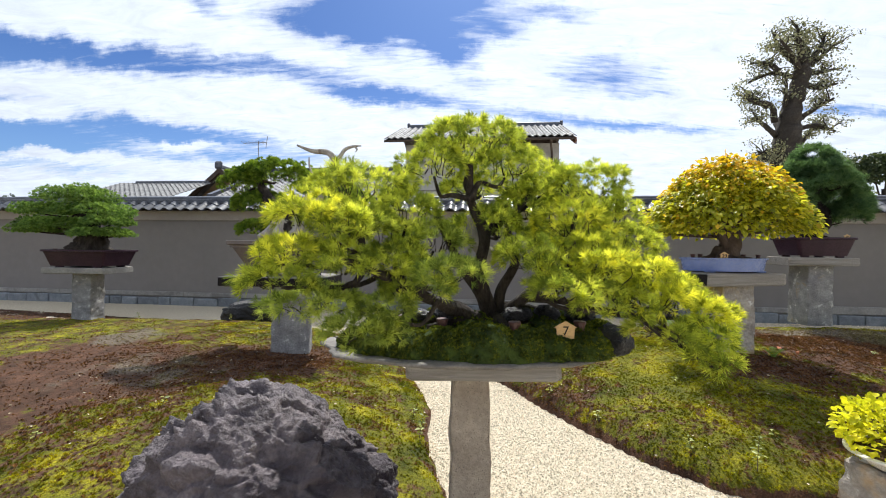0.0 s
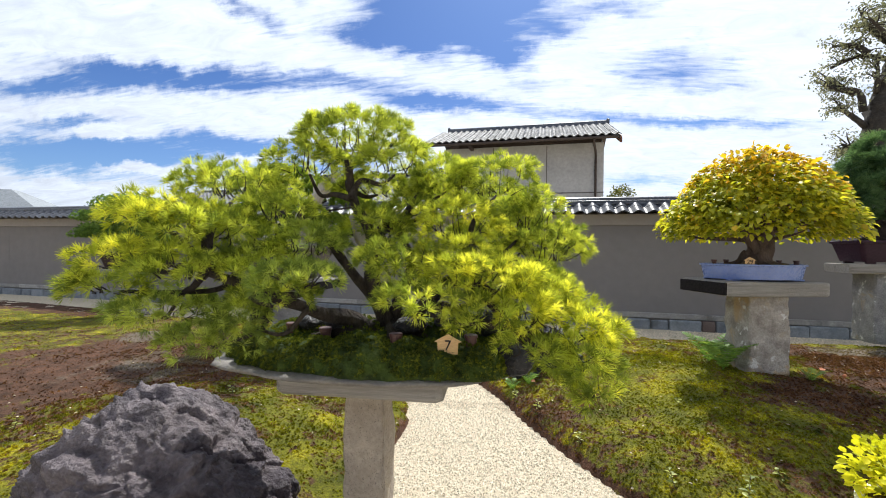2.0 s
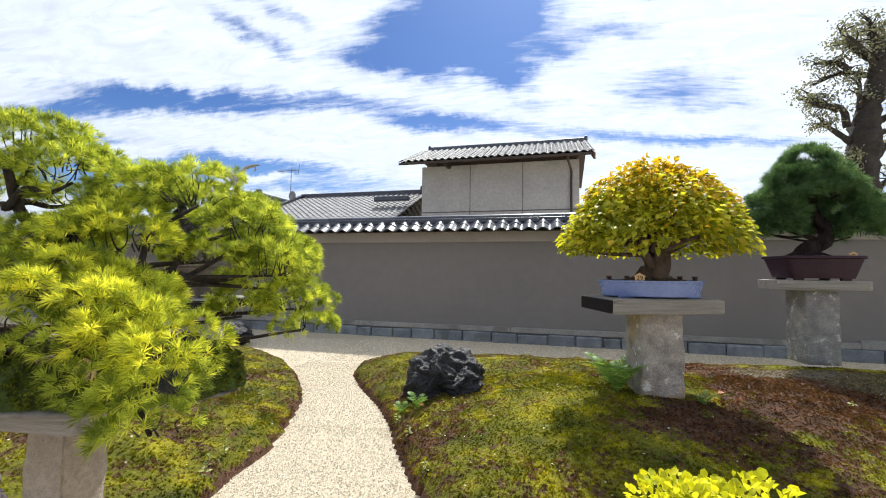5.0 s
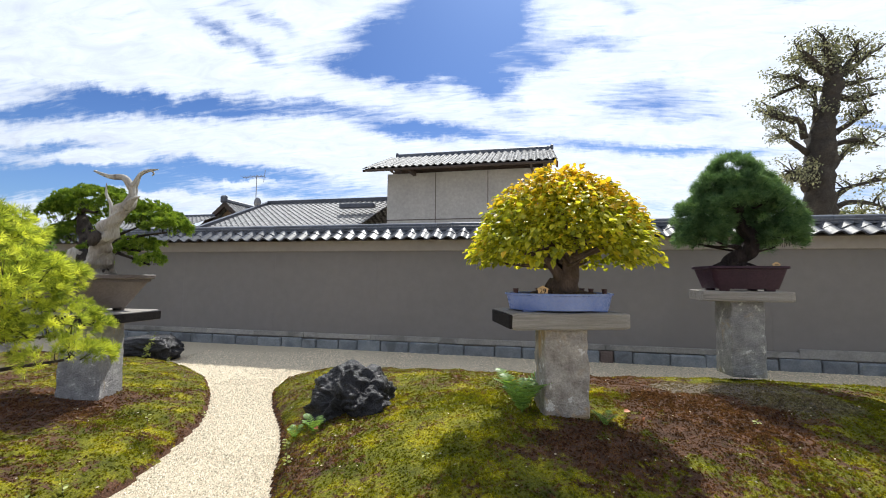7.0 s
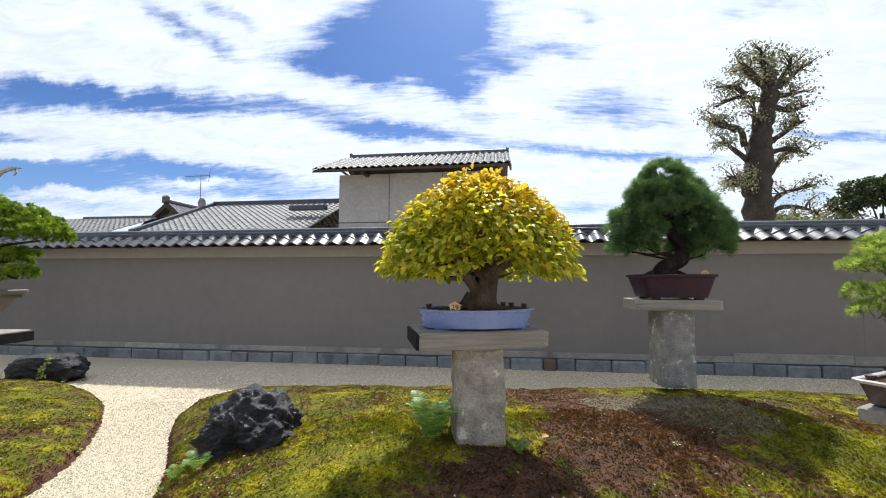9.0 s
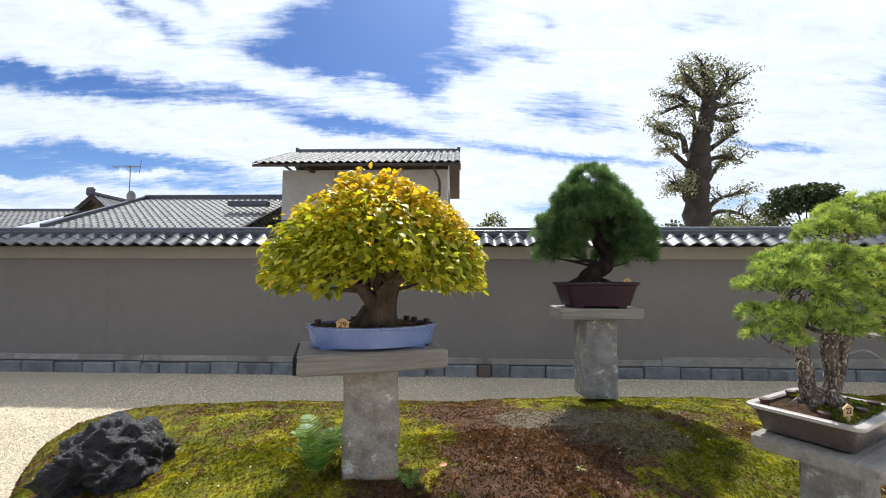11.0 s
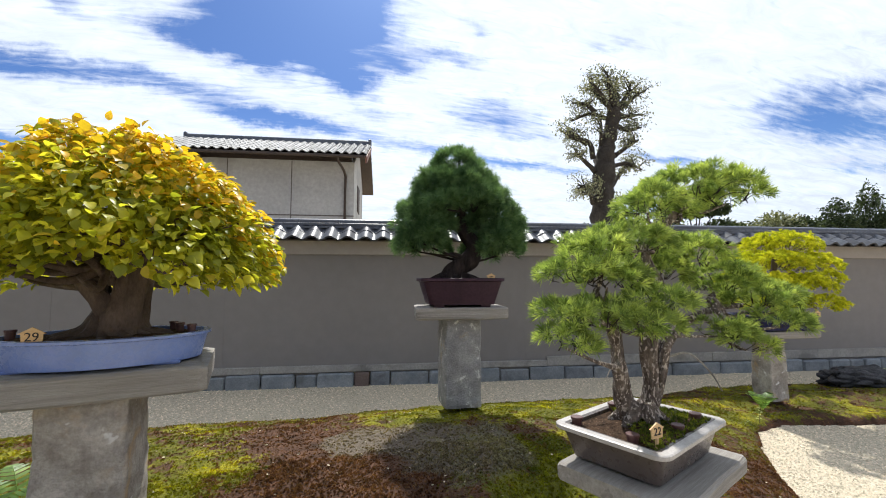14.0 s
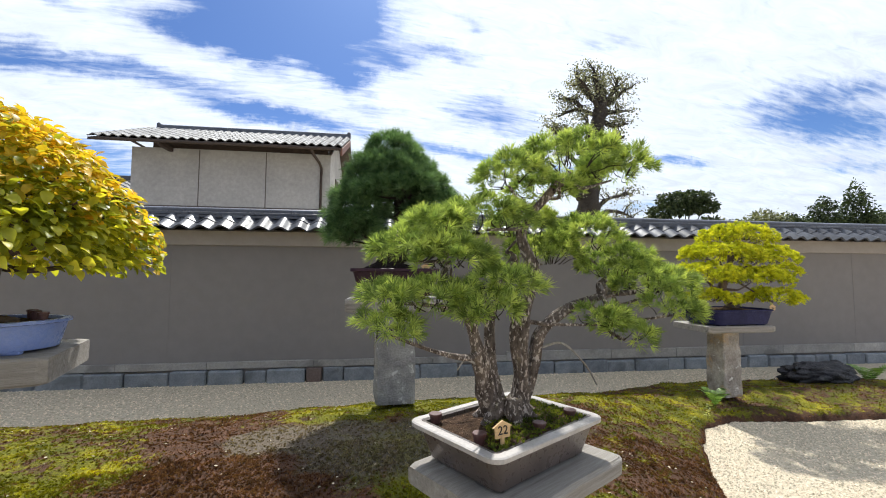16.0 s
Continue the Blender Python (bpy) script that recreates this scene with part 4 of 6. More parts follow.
tile = pan_tile(0.265, 0.30, 0.028, TILE)
tilt = math.degrees(math.atan2(0.215, 0.40))
u = U0
while u < U1 - 0.3:
    for row, (v, z) in enumerate(((-0.31, 2.232), (-0.105, 2.352))):
        t = part("roof_tile", tile, wall)
        t.matrix_basis = pose(u, v, z, tilt + random.uniform(-1, 1), random.uniform(-0.8, 0.8), random.uniform(-0.8, 0.8))
    u += 0.265
back_tile = part("back_roof", Soup().loft([[(U0, 0.2, 2.46), (U0, 0.64, 2.25), (U0, 0.64, 2.22), (U0, 0.2, 2.42)], [(U1, 0.2, 2.46), (U1, 0.64, 2.25), (U1, 0.64, 2.22), (U1, 0.2, 2.42)]]).mesh("back_roof", TILE), wall)


def ridge_piece(length, width, height, round_top):
    ring = []
    for i in range(9):
        a = math.pi * i / 8
        ring.append((math.cos(a) * width / 2, height * (0.45 + 0.55 * math.sin(a) if round_top else min(1.0, 0.75 + 0.3 * math.sin(a)))))
    ring = [(width / 2, 0), *ring, (-width / 2, 0)]
    return Soup().loft([[(0.0, y, z) for y, z in ring], [(length, y, z) for y, z in ring]]).mesh("ridge_tile", RIDGE, False)


for height, width, z, step, shift in ((0.045, 0.34, 2.44, 0.31, 0.0), (0.045, 0.30, 2.487, 0.31, 0.15), (0.075, 0.19, 2.534, 0.31, 0.07)):
    me = ridge_piece(step - 0.004, width, height, height > 0.06)
    u = U0 + shift
    while u < U1 - 0.4:
        part("ridge_tile", me, wall, "", (u, 0.17, z + random.uniform(-0.002, 0.002)))
        u += step
# footing: granite blocks under a coping strip
u = U0
had_red = False
while u < U1:
    w = random.choice((0.32, 0.42, 0.5, 0.55, 0.6))
    red = abs(u - 4.62) < 0.25 and not had_red
    if red:
        w, had_red = 0.24, True
    h = 0.195 + random.uniform(-0.022, 0.012)
    part("foundation_stone", Soup().box(u + random.uniform(0.003, 0.012), u + w - random.uniform(0.003, 0.012), -0.075 + random.uniform(-0.022, 0.018), 0.10, -0.03, h, random.uniform(0.012, 0.028)).mesh("foundation_stone", REDBLOCK if red else BLOCK), wall)
    u += w
u = U0
while u < U1:
    w = random.choice((0.9, 1.2, 1.5, 1.8))
    high = u > 6.6
    z = 0.212 + (0.05 if high else 0.0)
    part("coping_strip", Soup().box(u + 0.002, u + w - 0.002, -0.045 + random.uniform(-0.004, 0.004), 0.08, z - (0.05 if high else 0), z + 0.10 + random.uniform(-0.004, 0.004), 0.006).mesh("coping_strip", COPING), wall)
    u += w


# ---- buildings behind the wall ----
def tiled_slope(name, width, depth, rise, pitch, mat, course=0.27):
    """A roof plane of running tiles, eave at y = 0: corrugated across, stepped up the slope."""
    nx = max(2, int(round(width / pitch))) * 6
    ny = max(2, int(round(depth / course)))
    verts, faces = [], []
    for j in range(ny):
        for top in (0, 1):
            y = depth * (j + top * 0.985) / ny
            z = rise * (j + top * 0.985) / ny + (0.03 if top == 0 else 0.0)
            for i in range(nx + 1):
                f = i / 6
                verts.append((width * i / nx, y, z + pitch * 0.13 * math.sin(2 * math.pi * f)))
    row = nx + 1
    for j in range(2 * ny - 1):
        for i in range(nx):
            a = j * row + i
            faces.append((a, a + 1, a + 1 + row, a + row))
    return mesh_of(name, verts, faces, mat)


def prism(points, depth_a, depth_b):
    """Outline in x, z pushed along y."""
    return Soup().loft([[(x, depth_a, z) for x, z in points], [(x, depth_b, z) for x, z in points]])


def tower():
    t = thing("storehouse", "tall concrete storehouse with a grey tiled gable roof", "building", (-1.5, 17.25, 0), WALL_TURN)
    W, D = 6.28, 4.4
    part("wall", Soup().box(0, W, 0, D, 0, 5.72).mesh("wall", CONCRETE), t)
    for x in (2.05, 4.16):
        part("panel_joint", Soup().box(x - 0.015, x + 0.015, -0.006, 0.02, 0.3, 5.7).mesh("panel_joint", GREYCLAY), t)
    part("string_course", Soup().box(0, W, -0.012, 0.02, 3.78, 3.82).mesh("string_course", GREYCLAY), t)
    part("wall_plate", Soup().box(0.6, W - 0.1, 0.05, D - 0.05, 5.72, 5.98).mesh("wall_plate", DARKWOOD), t, "dark timber band under the eaves")
    # tiles laid one by one on the front slope
    x0, x1, y0, yr, z0, zr = -0.70, W + 0.46, -0.95, 2.2, 5.74, 7.06
    part("soffit", Soup().loft([[(x0, y0, z0 - 0.05), (x0, yr, zr - 0.12), (x0, 5.3, z0 - 0.05), (x0, 5.3, z0 - 0.13), (x0, yr, zr - 0.2), (x0, y0, z0 - 0.13)],
                                [(x1, y0, z0 - 0.05), (x1, yr, zr - 0.12), (x1, 5.3, z0 - 0.05), (x1, 5.3, z0 - 0.13), (x1, yr, zr - 0.2), (x1, y0, z0 - 0.13)]]).mesh("soffit", DARKWOOD), t)
    cols, rows = 27, 10
    pitch = (x1 - x0) / cols
    one = pan_tile(pitch, math.hypot(yr - y0, zr - z0) / rows * 1.08, 0.03, OLDTILE)
    tilt = math.degrees(math.atan2(zr - z0, yr - y0)) - 2.0
    for i in range(cols):
        for j in range(rows):
            p = part("roof_tile", one, t)
            p.matrix_basis = pose(x0 + i * pitch, y0 - 0.04 + (yr - y0) * j / rows, z0 + (zr - z0) * j / rows, tilt, 0, 0)
    back = part("back_slope", tiled_slope("back_slope", x1 - x0, 3.1, 1.34, pitch, OLDTILE), t)
    back.matrix_basis = pose(x1, 5.3, z0, 0, 0, 180)
    part("ridge", Soup().box(x0 + 0.35, x1, yr - 0.13, yr + 0.13, zr - 0.06, zr + 0.15, 0.03).mesh("ridge", RIDGE), t)
    part("ridge_end", Soup().box(x1 - 0.1, x1 + 0.03, yr - 0.15, yr + 0.15, zr - 0.02, zr + 0.22, 0.04).mesh("ridge_end", RIDGE), t)
    part("ridge_end", Soup().box(x0 + 0.32, x0 + 0.45, yr - 0.15, yr + 0.15, zr - 0.02, zr + 0.22, 0.04).mesh("ridge_end", RIDGE), t)
    part("bargeboard", Soup().loft([[(x1 - 0.03, y0, z0 - 0.3), (x1 - 0.03, yr, zr - 0.3), (x1 - 0.03, yr, zr - 0.08), (x1 - 0.03, y0, z0 - 0.06)], [(x1 + 0.03, y0, z0 - 0.3), (x1 + 0.03, yr, zr - 0.3), (x1 + 0.03, yr, zr - 0.08), (x1 + 0.03, y0, z0 - 0.06)]]).mesh("bargeboard", REDWOOD), t, "reddish timber bargeboard")
    part("gable_wall", Soup().loft([[(W - 0.2, 0.1, 5.7), (W - 0.2, D - 0.1, 5.7), (W - 0.2, yr, 6.85)], [(W, 0.1, 5.7), (W, D - 0.1, 5.7), (W, yr, 6.85)]]).mesh("gable_wall", CONCRETE), t)
    for x in (0.25, 1.1):
        part("bracket", Soup().box(x, x + 0.14, -0.8, 0.3, 5.6 if x > 1 else 5.72, 5.74, 0.01).mesh("bracket", DARKWOOD), t)
    part("gutter", Soup().box(x0 + 0.2, x1 - 0.1, y0 - 0.09, y0 + 0.0, z0 - 0.14, z0 - 0.05, 0.02).mesh("gutter", DARKWOOD), t)
    part("downpipe", Soup().tube(curve_points([(W - 0.45, y0 - 0.03, z0 - 0.1), (W - 0.45, y0 + 0.1, 5.5), (W - 0.3, -0.08, 5.25), (W - 0.3, -0.06, 4.5), (W - 0.3, -0.06, 0.2)], 4), [0.045] * 17, 8).mesh("downpipe", DARKWOOD, True), t)
    part("window", Soup().box(W - 0.02, W + 0.03, 1.4, 2.3, 4.2, 5.2).mesh("window", DARKWOOD), t)
    return t


tower()


def left_house():
    t = thing("tiled_house", "low house with broad grey pantiled roofs and a gable", "house", (-8.9, 21.2, 0), WALL_TURN)
    part("wall", Soup().box(0.3, 6.6, -3.2, 3.4, 0, 3.2).mesh("wall", CLAYWALL), t)
    r = part("roof", tiled_slope("roof", 7.1, 4.6, 1.9, 0.27, OLDTILE), t, "sunlit weathered grey roof tiles")
    r.matrix_basis = pose(0.0, -4.5, 3.35, 0, 0, 0)
    b = part("roof", tiled_slope("roof", 7.1, 4.6, 1.9, 0.27, OLDTILE), t)
    b.matrix_basis = pose(7.1, 4.7, 3.35, 0, 0, 180)
    part("ridge", Soup().box(0.0, 6.9, -0.05, 0.25, 5.18, 5.42, 0.03).mesh("ridge", RIDGE), t)
    part("ridge_end", Soup().box(6.75, 6.95, -0.1, 0.3, 5.2, 5.6, 0.05).mesh("ridge_end", RIDGE), t)
    part("lower_ridge", Soup().box(5.4, 7.0, -2.6, -2.3, 4.45, 4.66, 0.03).mesh("lower_ridge", RIDGE), t)
    # gable that faces the garden
    gx, gy, gz = -3.4, 0.9, 5.62
    part("verge", Soup().loft([[(-0.1, -4.55, 3.3), (0.12, -4.55, 3.3), (0.12, -4.55, 3.5), (-0.1, -4.55, 3.5)], [(-0.1, 0.1, 5.2), (0.12, 0.1, 5.2), (0.12, 0.1, 5.4), (-0.1, 0.1, 5.4)]]).mesh("verge", RIDGE), t)
    part("gable_wall", prism([(gx - 2.0, gz - 2.0), (gx + 2.0, gz - 2.0), (gx, gz - 0.2)], gy + 0.5, gy + 0.7).mesh("gable_wall", CLAYWALL), t, "ochre gable wall")
    for s in (-1, 1):
        part("bargeboard", prism([(gx, gz + 0.02), (gx + s * 2.6, gz - 2.24), (gx + s * 2.6, gz - 2.46), (gx, gz - 0.24)], gy - 0.02, gy + 0.1).mesh("bargeboard", DARKWOOD), t)
        p = part("roof", tiled_slope("roof", 4.4, 2.7, 2.3, 0.27, OLDTILE), t)
        p.matrix_basis = pose(gx + s * 2.7, gy if s > 0 else gy + 4.4, gz - 2.25, 0, 0, 90 if s > 0 else -90)
    part("ridge", Soup().box(gx - 0.15, gx + 0.15, gy - 0.05, gy + 4.4, gz + 0.0, gz + 0.2, 0.04).mesh("ridge", RIDGE), t)
    part("ridge_end", Soup().box(gx - 0.22, gx + 0.22, gy - 0.15, gy + 0.05, gz - 0.05, gz + 0.38, 0.08).mesh("ridge_end", RIDGE), t)
    part("vent", Soup().box(gx - 0.2, gx + 0.2, gy + 0.44, gy + 0.5, 3.9, 4.15).mesh("vent", DARKWOOD), t)
    w = part("wing_roof", tiled_slope("wing_roof", 5.5, 3.6, 1.35, 0.27, OLDTILE), t)
    w.matrix_basis = pose(-9.3, -2.6, 3.5, 0, 0, 0)
    part("wing_ridge", Soup().box(-8.4, -4.0, 0.85, 1.15, 4.75, 4.95, 0.03).mesh("wing_ridge", RIDGE), t)
    part("wing_wall", Soup().box(-9.0, -0.9, -1.5, 4, 0, 3.4).mesh("wing_wall", CLAYWALL), t)
    a = thing("antenna", "thin grey television antenna on a mast", "antenna", (-9.2, 20.6, 4.6))
    part("mast", Soup().tube([(0, 0, -0.3), (0, 0, 2.05)], [0.022, 0.018], 6).mesh("mast", METAL), a)
    part("boom", Soup().tube([(-0.75, 0, 1.95), (0.4, 0, 2.0)], [0.016, 0.016], 6).mesh("boom", METAL), a)
    for i in range(7):
        x = -0.7 + i * 0.17
        part("element", Soup().tube([(x, -0.3, 1.955 + i * 0.007), (x, 0.3, 1.955 + i * 0.007)], [0.009, 0.009], 5).mesh("element", METAL), a)
    part("reflector", Soup().tube([(0.38, 0, 1.7), (0.45, 0, 2.3)], [0.014, 0.014], 5).mesh("reflector", METAL), a)
    part("dish", Soup().loft([[(0.12 + math.cos(k * math.pi / 8) * 0.2 * q, -0.05 - 0.06 * (1 - q), 0.62 + math.sin(k * math.pi / 8) * 0.26 * q) for k in range(16)] for q in (1.0, 0.6, 0.2)]).mesh("dish", METAL), a)
    return t


left_house()
shed = thing("far_house", "distant house with a long grey tiled roof", "house", (9.0, 34.0, 0), 0)
part("wall", Soup().box(0, 9, 0, 5, 0, 4.6).mesh("wall", CONCRETE), shed)
p = part("roof", tiled_slope("roof", 10, 3.2, 1.35, 0.3, OLDTILE), shed)
p.matrix_basis = pose(-0.5, -0.6, 4.5, 0, 0, 0)
part("ridge", Soup().box(-0.5, 9.5, 2.5, 2.8, 5.8, 6.05, 0.03).mesh("ridge", RIDGE), shed)
hall = thing("far_hall", "distant building with a pale blue-grey hipped roof", "building", (-95, 62, 0), 20)
part("wall", Soup().box(-14, 14, 0, 16, 0, 5.5).mesh("wall", CONCRETE), hall)
part("roof", Soup().loft([[(-16, -2, 5.5), (16, -2, 5.5), (16, 18, 5.5), (-16, 18, 5.5)], [(-3, 7, 12.5), (3, 7, 12.5), (3, 9, 12.5), (-3, 9, 12.5)]]).mesh("roof", BLOCK), hall)


# ---- far trees ----
def far_tree(label, at, trunk_h, trunk_r, blobs, mat, leaf=0.35, count=900, lean=(0, 0), seed=0):
    t = thing("tree", label, "tree", at)
    top = Vector((lean[0], lean[1], trunk_h))
    part("trunk", limb([(0, 0, -0.2), tuple(top * 0.5 + Vector((0.1, 0, 0))), tuple(top)], trunk_r, trunk_r * 0.5, 10, 5, 0.2, seed).mesh("trunk", FARBARK, True), t)
    s = Soup()
    cs, ax = [], []
    for i, (x, y, z, rx, rz) in enumerate(blobs):
        start = top * min(0.95, max(0.3, (z - rz) / max(z, 0.1) * 0.75))
        limb([tuple(start), ((start.x + x) / 2, (start.y + y) / 2, (start.z + z) / 2 - 0.1), (x, y, z - rz * 0.2)], trunk_r * 0.35, trunk_r * 0.1, 6, 4, 0.2, i, s)
        n = int(count * max(0.15, rx * rx))
        d = unit(RNG.normal(size=(n, 3)))
        q = d * (RNG.uniform(0.25, 1, n) ** 0.5)[:, None] * (1 + 0.25 * np.sin(d[:, 0] * 6 + i) * np.cos(d[:, 1] * 5))[:, None] * np.array([rx, rx, rz]) + np.array([x, y, z])
        cs.append(q)
        ax.append(unit(d + RNG.normal(size=(n, 3)) * 0.7))
    part("branchwork", s.mesh("branchwork", FARBARK, True), t)
    part("crown", leaf_mesh("crown", np.concatenate(cs), np.concatenate(ax), leaf, leaf * 0.6, mat), t)
    return t


def old_tree():
    """The pollarded giant: a massive leaning trunk, crooked stub limbs and sparse leaf at their ends."""
    t = thing("old_tree", "huge old pollarded tree with sparse grey-green leaf", "tree", (20.1, 24.0, 0))
    line = curve_points([(0, 0, -0.3), (0.0, 0, 3.0), (0.0, 0, 5.4), (0.05, 0, 7.6), (0.25, 0, 9.3), (0.7, 0, 10.9), (0.95, 0, 12.0), (1.05, 0, 12.6)], 6)
    widths = np.interp([p.z for p in line], [-0.3, 3, 5.4, 7.6, 9.2, 9.7, 10.9, 12.0, 12.7], [0.9, 0.75, 0.66, 0.58, 0.64, 0.46, 0.40, 0.40, 0.22])
    part("trunk", Soup().tube(line, list(widths), 18, 0.45, 3).mesh("trunk", FARBARK, True), t)
    limbs = (
        ((0.5, 5.2), (1.5, 5.6), (2.7, 5.5), (3.5, 5.15)), ((0.5, 5.7), (1.2, 6.3), (2.8, 6.7)), ((0.5, 7.2), (1.4, 8.1), (2.4, 9.1), (3.0, 9.5)), ((0.7, 8.6), (1.6, 8.8), (2.5, 8.4)), ((0.9, 9.3), (1.6, 9.9), (1.9, 10.1)),
        ((-0.6, 6.9), (-1.4, 7.0), (-2.2, 7.1)), ((-0.7, 6.2), (-1.3, 6.9), (-1.9, 6.5)), ((-0.5, 8.2), (-1.5, 8.9), (-2.1, 9.2)), ((-0.6, 9.0), (-1.0, 10.0), (-2.2, 10.1), (-2.8, 10.3)), ((-1.0, 9.9), (-1.7, 10.4), (-2.1, 11.1)), ((0.0, 9.9), (-0.2, 11.2)),
        ((0.8, 12.0), (0.0, 12.6), (-1.2, 13.2)), ((0.7, 11.6), (-0.4, 12.1), (-1.5, 11.7)), ((1.0, 12.4), (1.2, 13.3), (1.0, 14.4)), ((1.1, 12.3), (2.0, 12.8), (2.9, 13.6), (3.8, 14.1)), ((1.1, 11.3), (1.8, 11.0), (2.7, 11.2)),
        ((1.2, 11.9), (2.1, 12.0), (2.9, 12.2)), ((0.9, 12.4), (0.4, 13.4), (0.0, 14.2)), ((1.3, 12.5), (2.2, 13.6), (2.5, 14.5)), ((0.6, 12.5), (-0.4, 13.2), (-0.9, 14.0)), ((1.2, 12.5), (1.7, 13.5), (1.8, 14.4)), ((-0.4, 12.0), (-0.9, 12.6), (-1.7, 12.7)),
    )
    rnd = random.Random(5)
    cs = []
    for n, points in enumerate(limbs):
        dy = rnd.uniform(-1.2, 1.2)
        k = len(points) - 1
        line = [Vector((x, dy * i / k, z)) for i, (x, z) in enumerate(points)]
        s = Soup()
        limb(line, 0.17, 0.06, 7, 5, 0.4, n, s)
        for j in range(15):
            f = rnd.uniform(0.35, 1.0) * k
            i = min(int(f), k - 1)
            p = line[i].lerp(line[i + 1], f - i)
            tip = p + Vector((rnd.uniform(-0.75, 0.75), rnd.uniform(-0.6, 0.6), rnd.uniform(-0.35, 0.7)))
            limb([p, (p + tip) / 2 + Vector((rnd.uniform(-0.12, 0.12), 0, rnd.uniform(-0.05, 0.15))), tip], 0.045, 0.015, 4, 3, 0, j, s)
            cs.append(np.array(tip) + RNG.normal(size=(24, 3)) * np.array([0.21, 0.2, 0.15]))
        part("branch", s.mesh("branch", FARBARK, True), t)
    cs = np.concatenate(cs)
    part("crown", leaf_mesh("crown", cs, unit(RNG.normal(size=cs.shape)), 0.14, 0.085, OLDLEAF), t)


old_tree()
far_tree("spreading dark pine beyond the wall", (48.7, 45, 0), 8.5, 0.4, [(-3.4, 0, 9.6, 1.8, 0.8), (-1.4, 0, 11.2, 2.2, 1.0), (1.2, 0, 11.6, 2.2, 0.9), (3.2, 0, 10.6, 1.8, 0.8), (0.2, 0, 10.2, 2.0, 0.7)], FARDARK, 0.4, 260)
far_tree("dense pointed dark conifer", (80.3, 45, 0), 8.0, 0.4, [(0, 0, 4, 3.2, 4.0), (0, 0, 8, 2.9, 4.0), (0, 0, 11, 2.1, 3.2), (0, 0, 13.5, 1.1, 2.2)], FARDARK, 0.4, 300)
far_tree("open-branched conifer beyond the wall", (73.6, 45, 0), 10.5, 0.3, [(-1.6, 0, 9.6, 1.5, 0.9), (1.4, 0, 9.9, 1.5, 0.8), (-0.9, 0, 11.2, 1.2, 0.7), (0.9, 0, 11.7, 1.0, 0.7), (0, 0, 12.5, 0.7, 0.6), (0, 0, 8.6, 2.6, 1.4)], FARDARK, 0.35, 240)
for px, py, h, w, mm in ((53.5, 46, 9.6, 3.6, FARDARK), (58.5, 48, 9.6, 3.4, FARLIME), (64.5, 47, 11.2, 3.6, FARLEAF), (68.0, 46, 10.6, 3.4, FARDARK), (77.0, 50, 10.4, 3.2, FARDARK), (86.5, 46, 12.0, 3.6, FARDARK), (94, 48, 12.4, 4.5, FARLEAF),
                         (44.5, 46, 9.4, 2.8, FARLEAF), (40.2, 47, 9.0, 3.0, FARLIME), (37.0, 44, 8.4, 2.4, FARLEAF), (33.5, 46, 8.2, 2.2, FARDARK)):
    far_tree("leafy garden tree beyond the wall", (px, py, 0), h * 0.55, 0.3, [(0, 0, h * 0.45, w, h * 0.4), (-w * 0.5, 0, h * 0.72, w * 0.7, h * 0.17), (w * 0.4, 0, h * 0.78, w * 0.75, h * 0.18), (0, 0, h * 0.86, w * 0.55, h * 0.13)], mm, 0.42, 130)
far_tree("small shrub turning gold beyond the wall", (9.0, 29.5, 0), 4.0, 0.15, [(0.2, 0, 5.3, 0.75, 0.8), (-0.5, 0, 4.8, 0.7, 0.6), (-1.4, 0, 4.6, 0.6, 0.55)], FARLIME, 0.18, 1400)
far_tree("distant dark leafy tree beyond the wall", (-42.4, 40, 0), 3.5, 0.3, [(0, 0, 4.6, 1.5, 1.3), (1.4, 0, 4.2, 1.2, 0.9)], FARDARK, 0.3, 500)


# ---- rocks ----
def rock(name, label, at, size, seed, mat, turn=0, **k):
    ob = new(name, rock_mesh(name, size, seed, mat, **k))
    ob.matrix_basis = pose(*at, 0, 0, turn)
    return tagged(ob, label, "rock")


rock("boulder", "large craggy purple-grey boulder set in the moss", (-0.70, 1.80, 0.36), (0.52, 0.40, 0.44), 7.3, ROCK, 6, level=7, rough=0.14, ridge=0.14, flat=-0.85, crack=0.05, facets=13)
rock("boulder", "craggy purple-grey stone leaning against the large boulder", (-1.10, 1.72, 0.17), (0.26, 0.26, 0.27), 3.1, ROCK, 40, level=6, rough=0.15, ridge=0.12, flat=-0.85, crack=0.04, facets=12)
rock("lava_rock", "jagged black lava rock with pitted faces", (1.24, 4.78, 0.235), (0.37, 0.27, 0.28), 5.2, BLACKROCK, 10, level=6, rough=0.45, ridge=0.55, flat=-0.6, pits=0.35, crack=0.08)
rock("flat_rock", "dark low flat-topped rock by the wall", (-3.42, 7.62, 0.19), (0.56, 0.34, 0.29), 8.4, BLACKROCK, 0, level=5, rough=0.2, ridge=0.12, flat=-0.8, crack=0.03, top=0.75)
rock("long_rock", "long low dark rock lying behind the moss", (11.95, 6.55, 0.10), (0.62, 0.28, 0.20), 11.7, BLACKROCK, -4, level=5, rough=0.3, ridge=0.3, flat=-0.6)

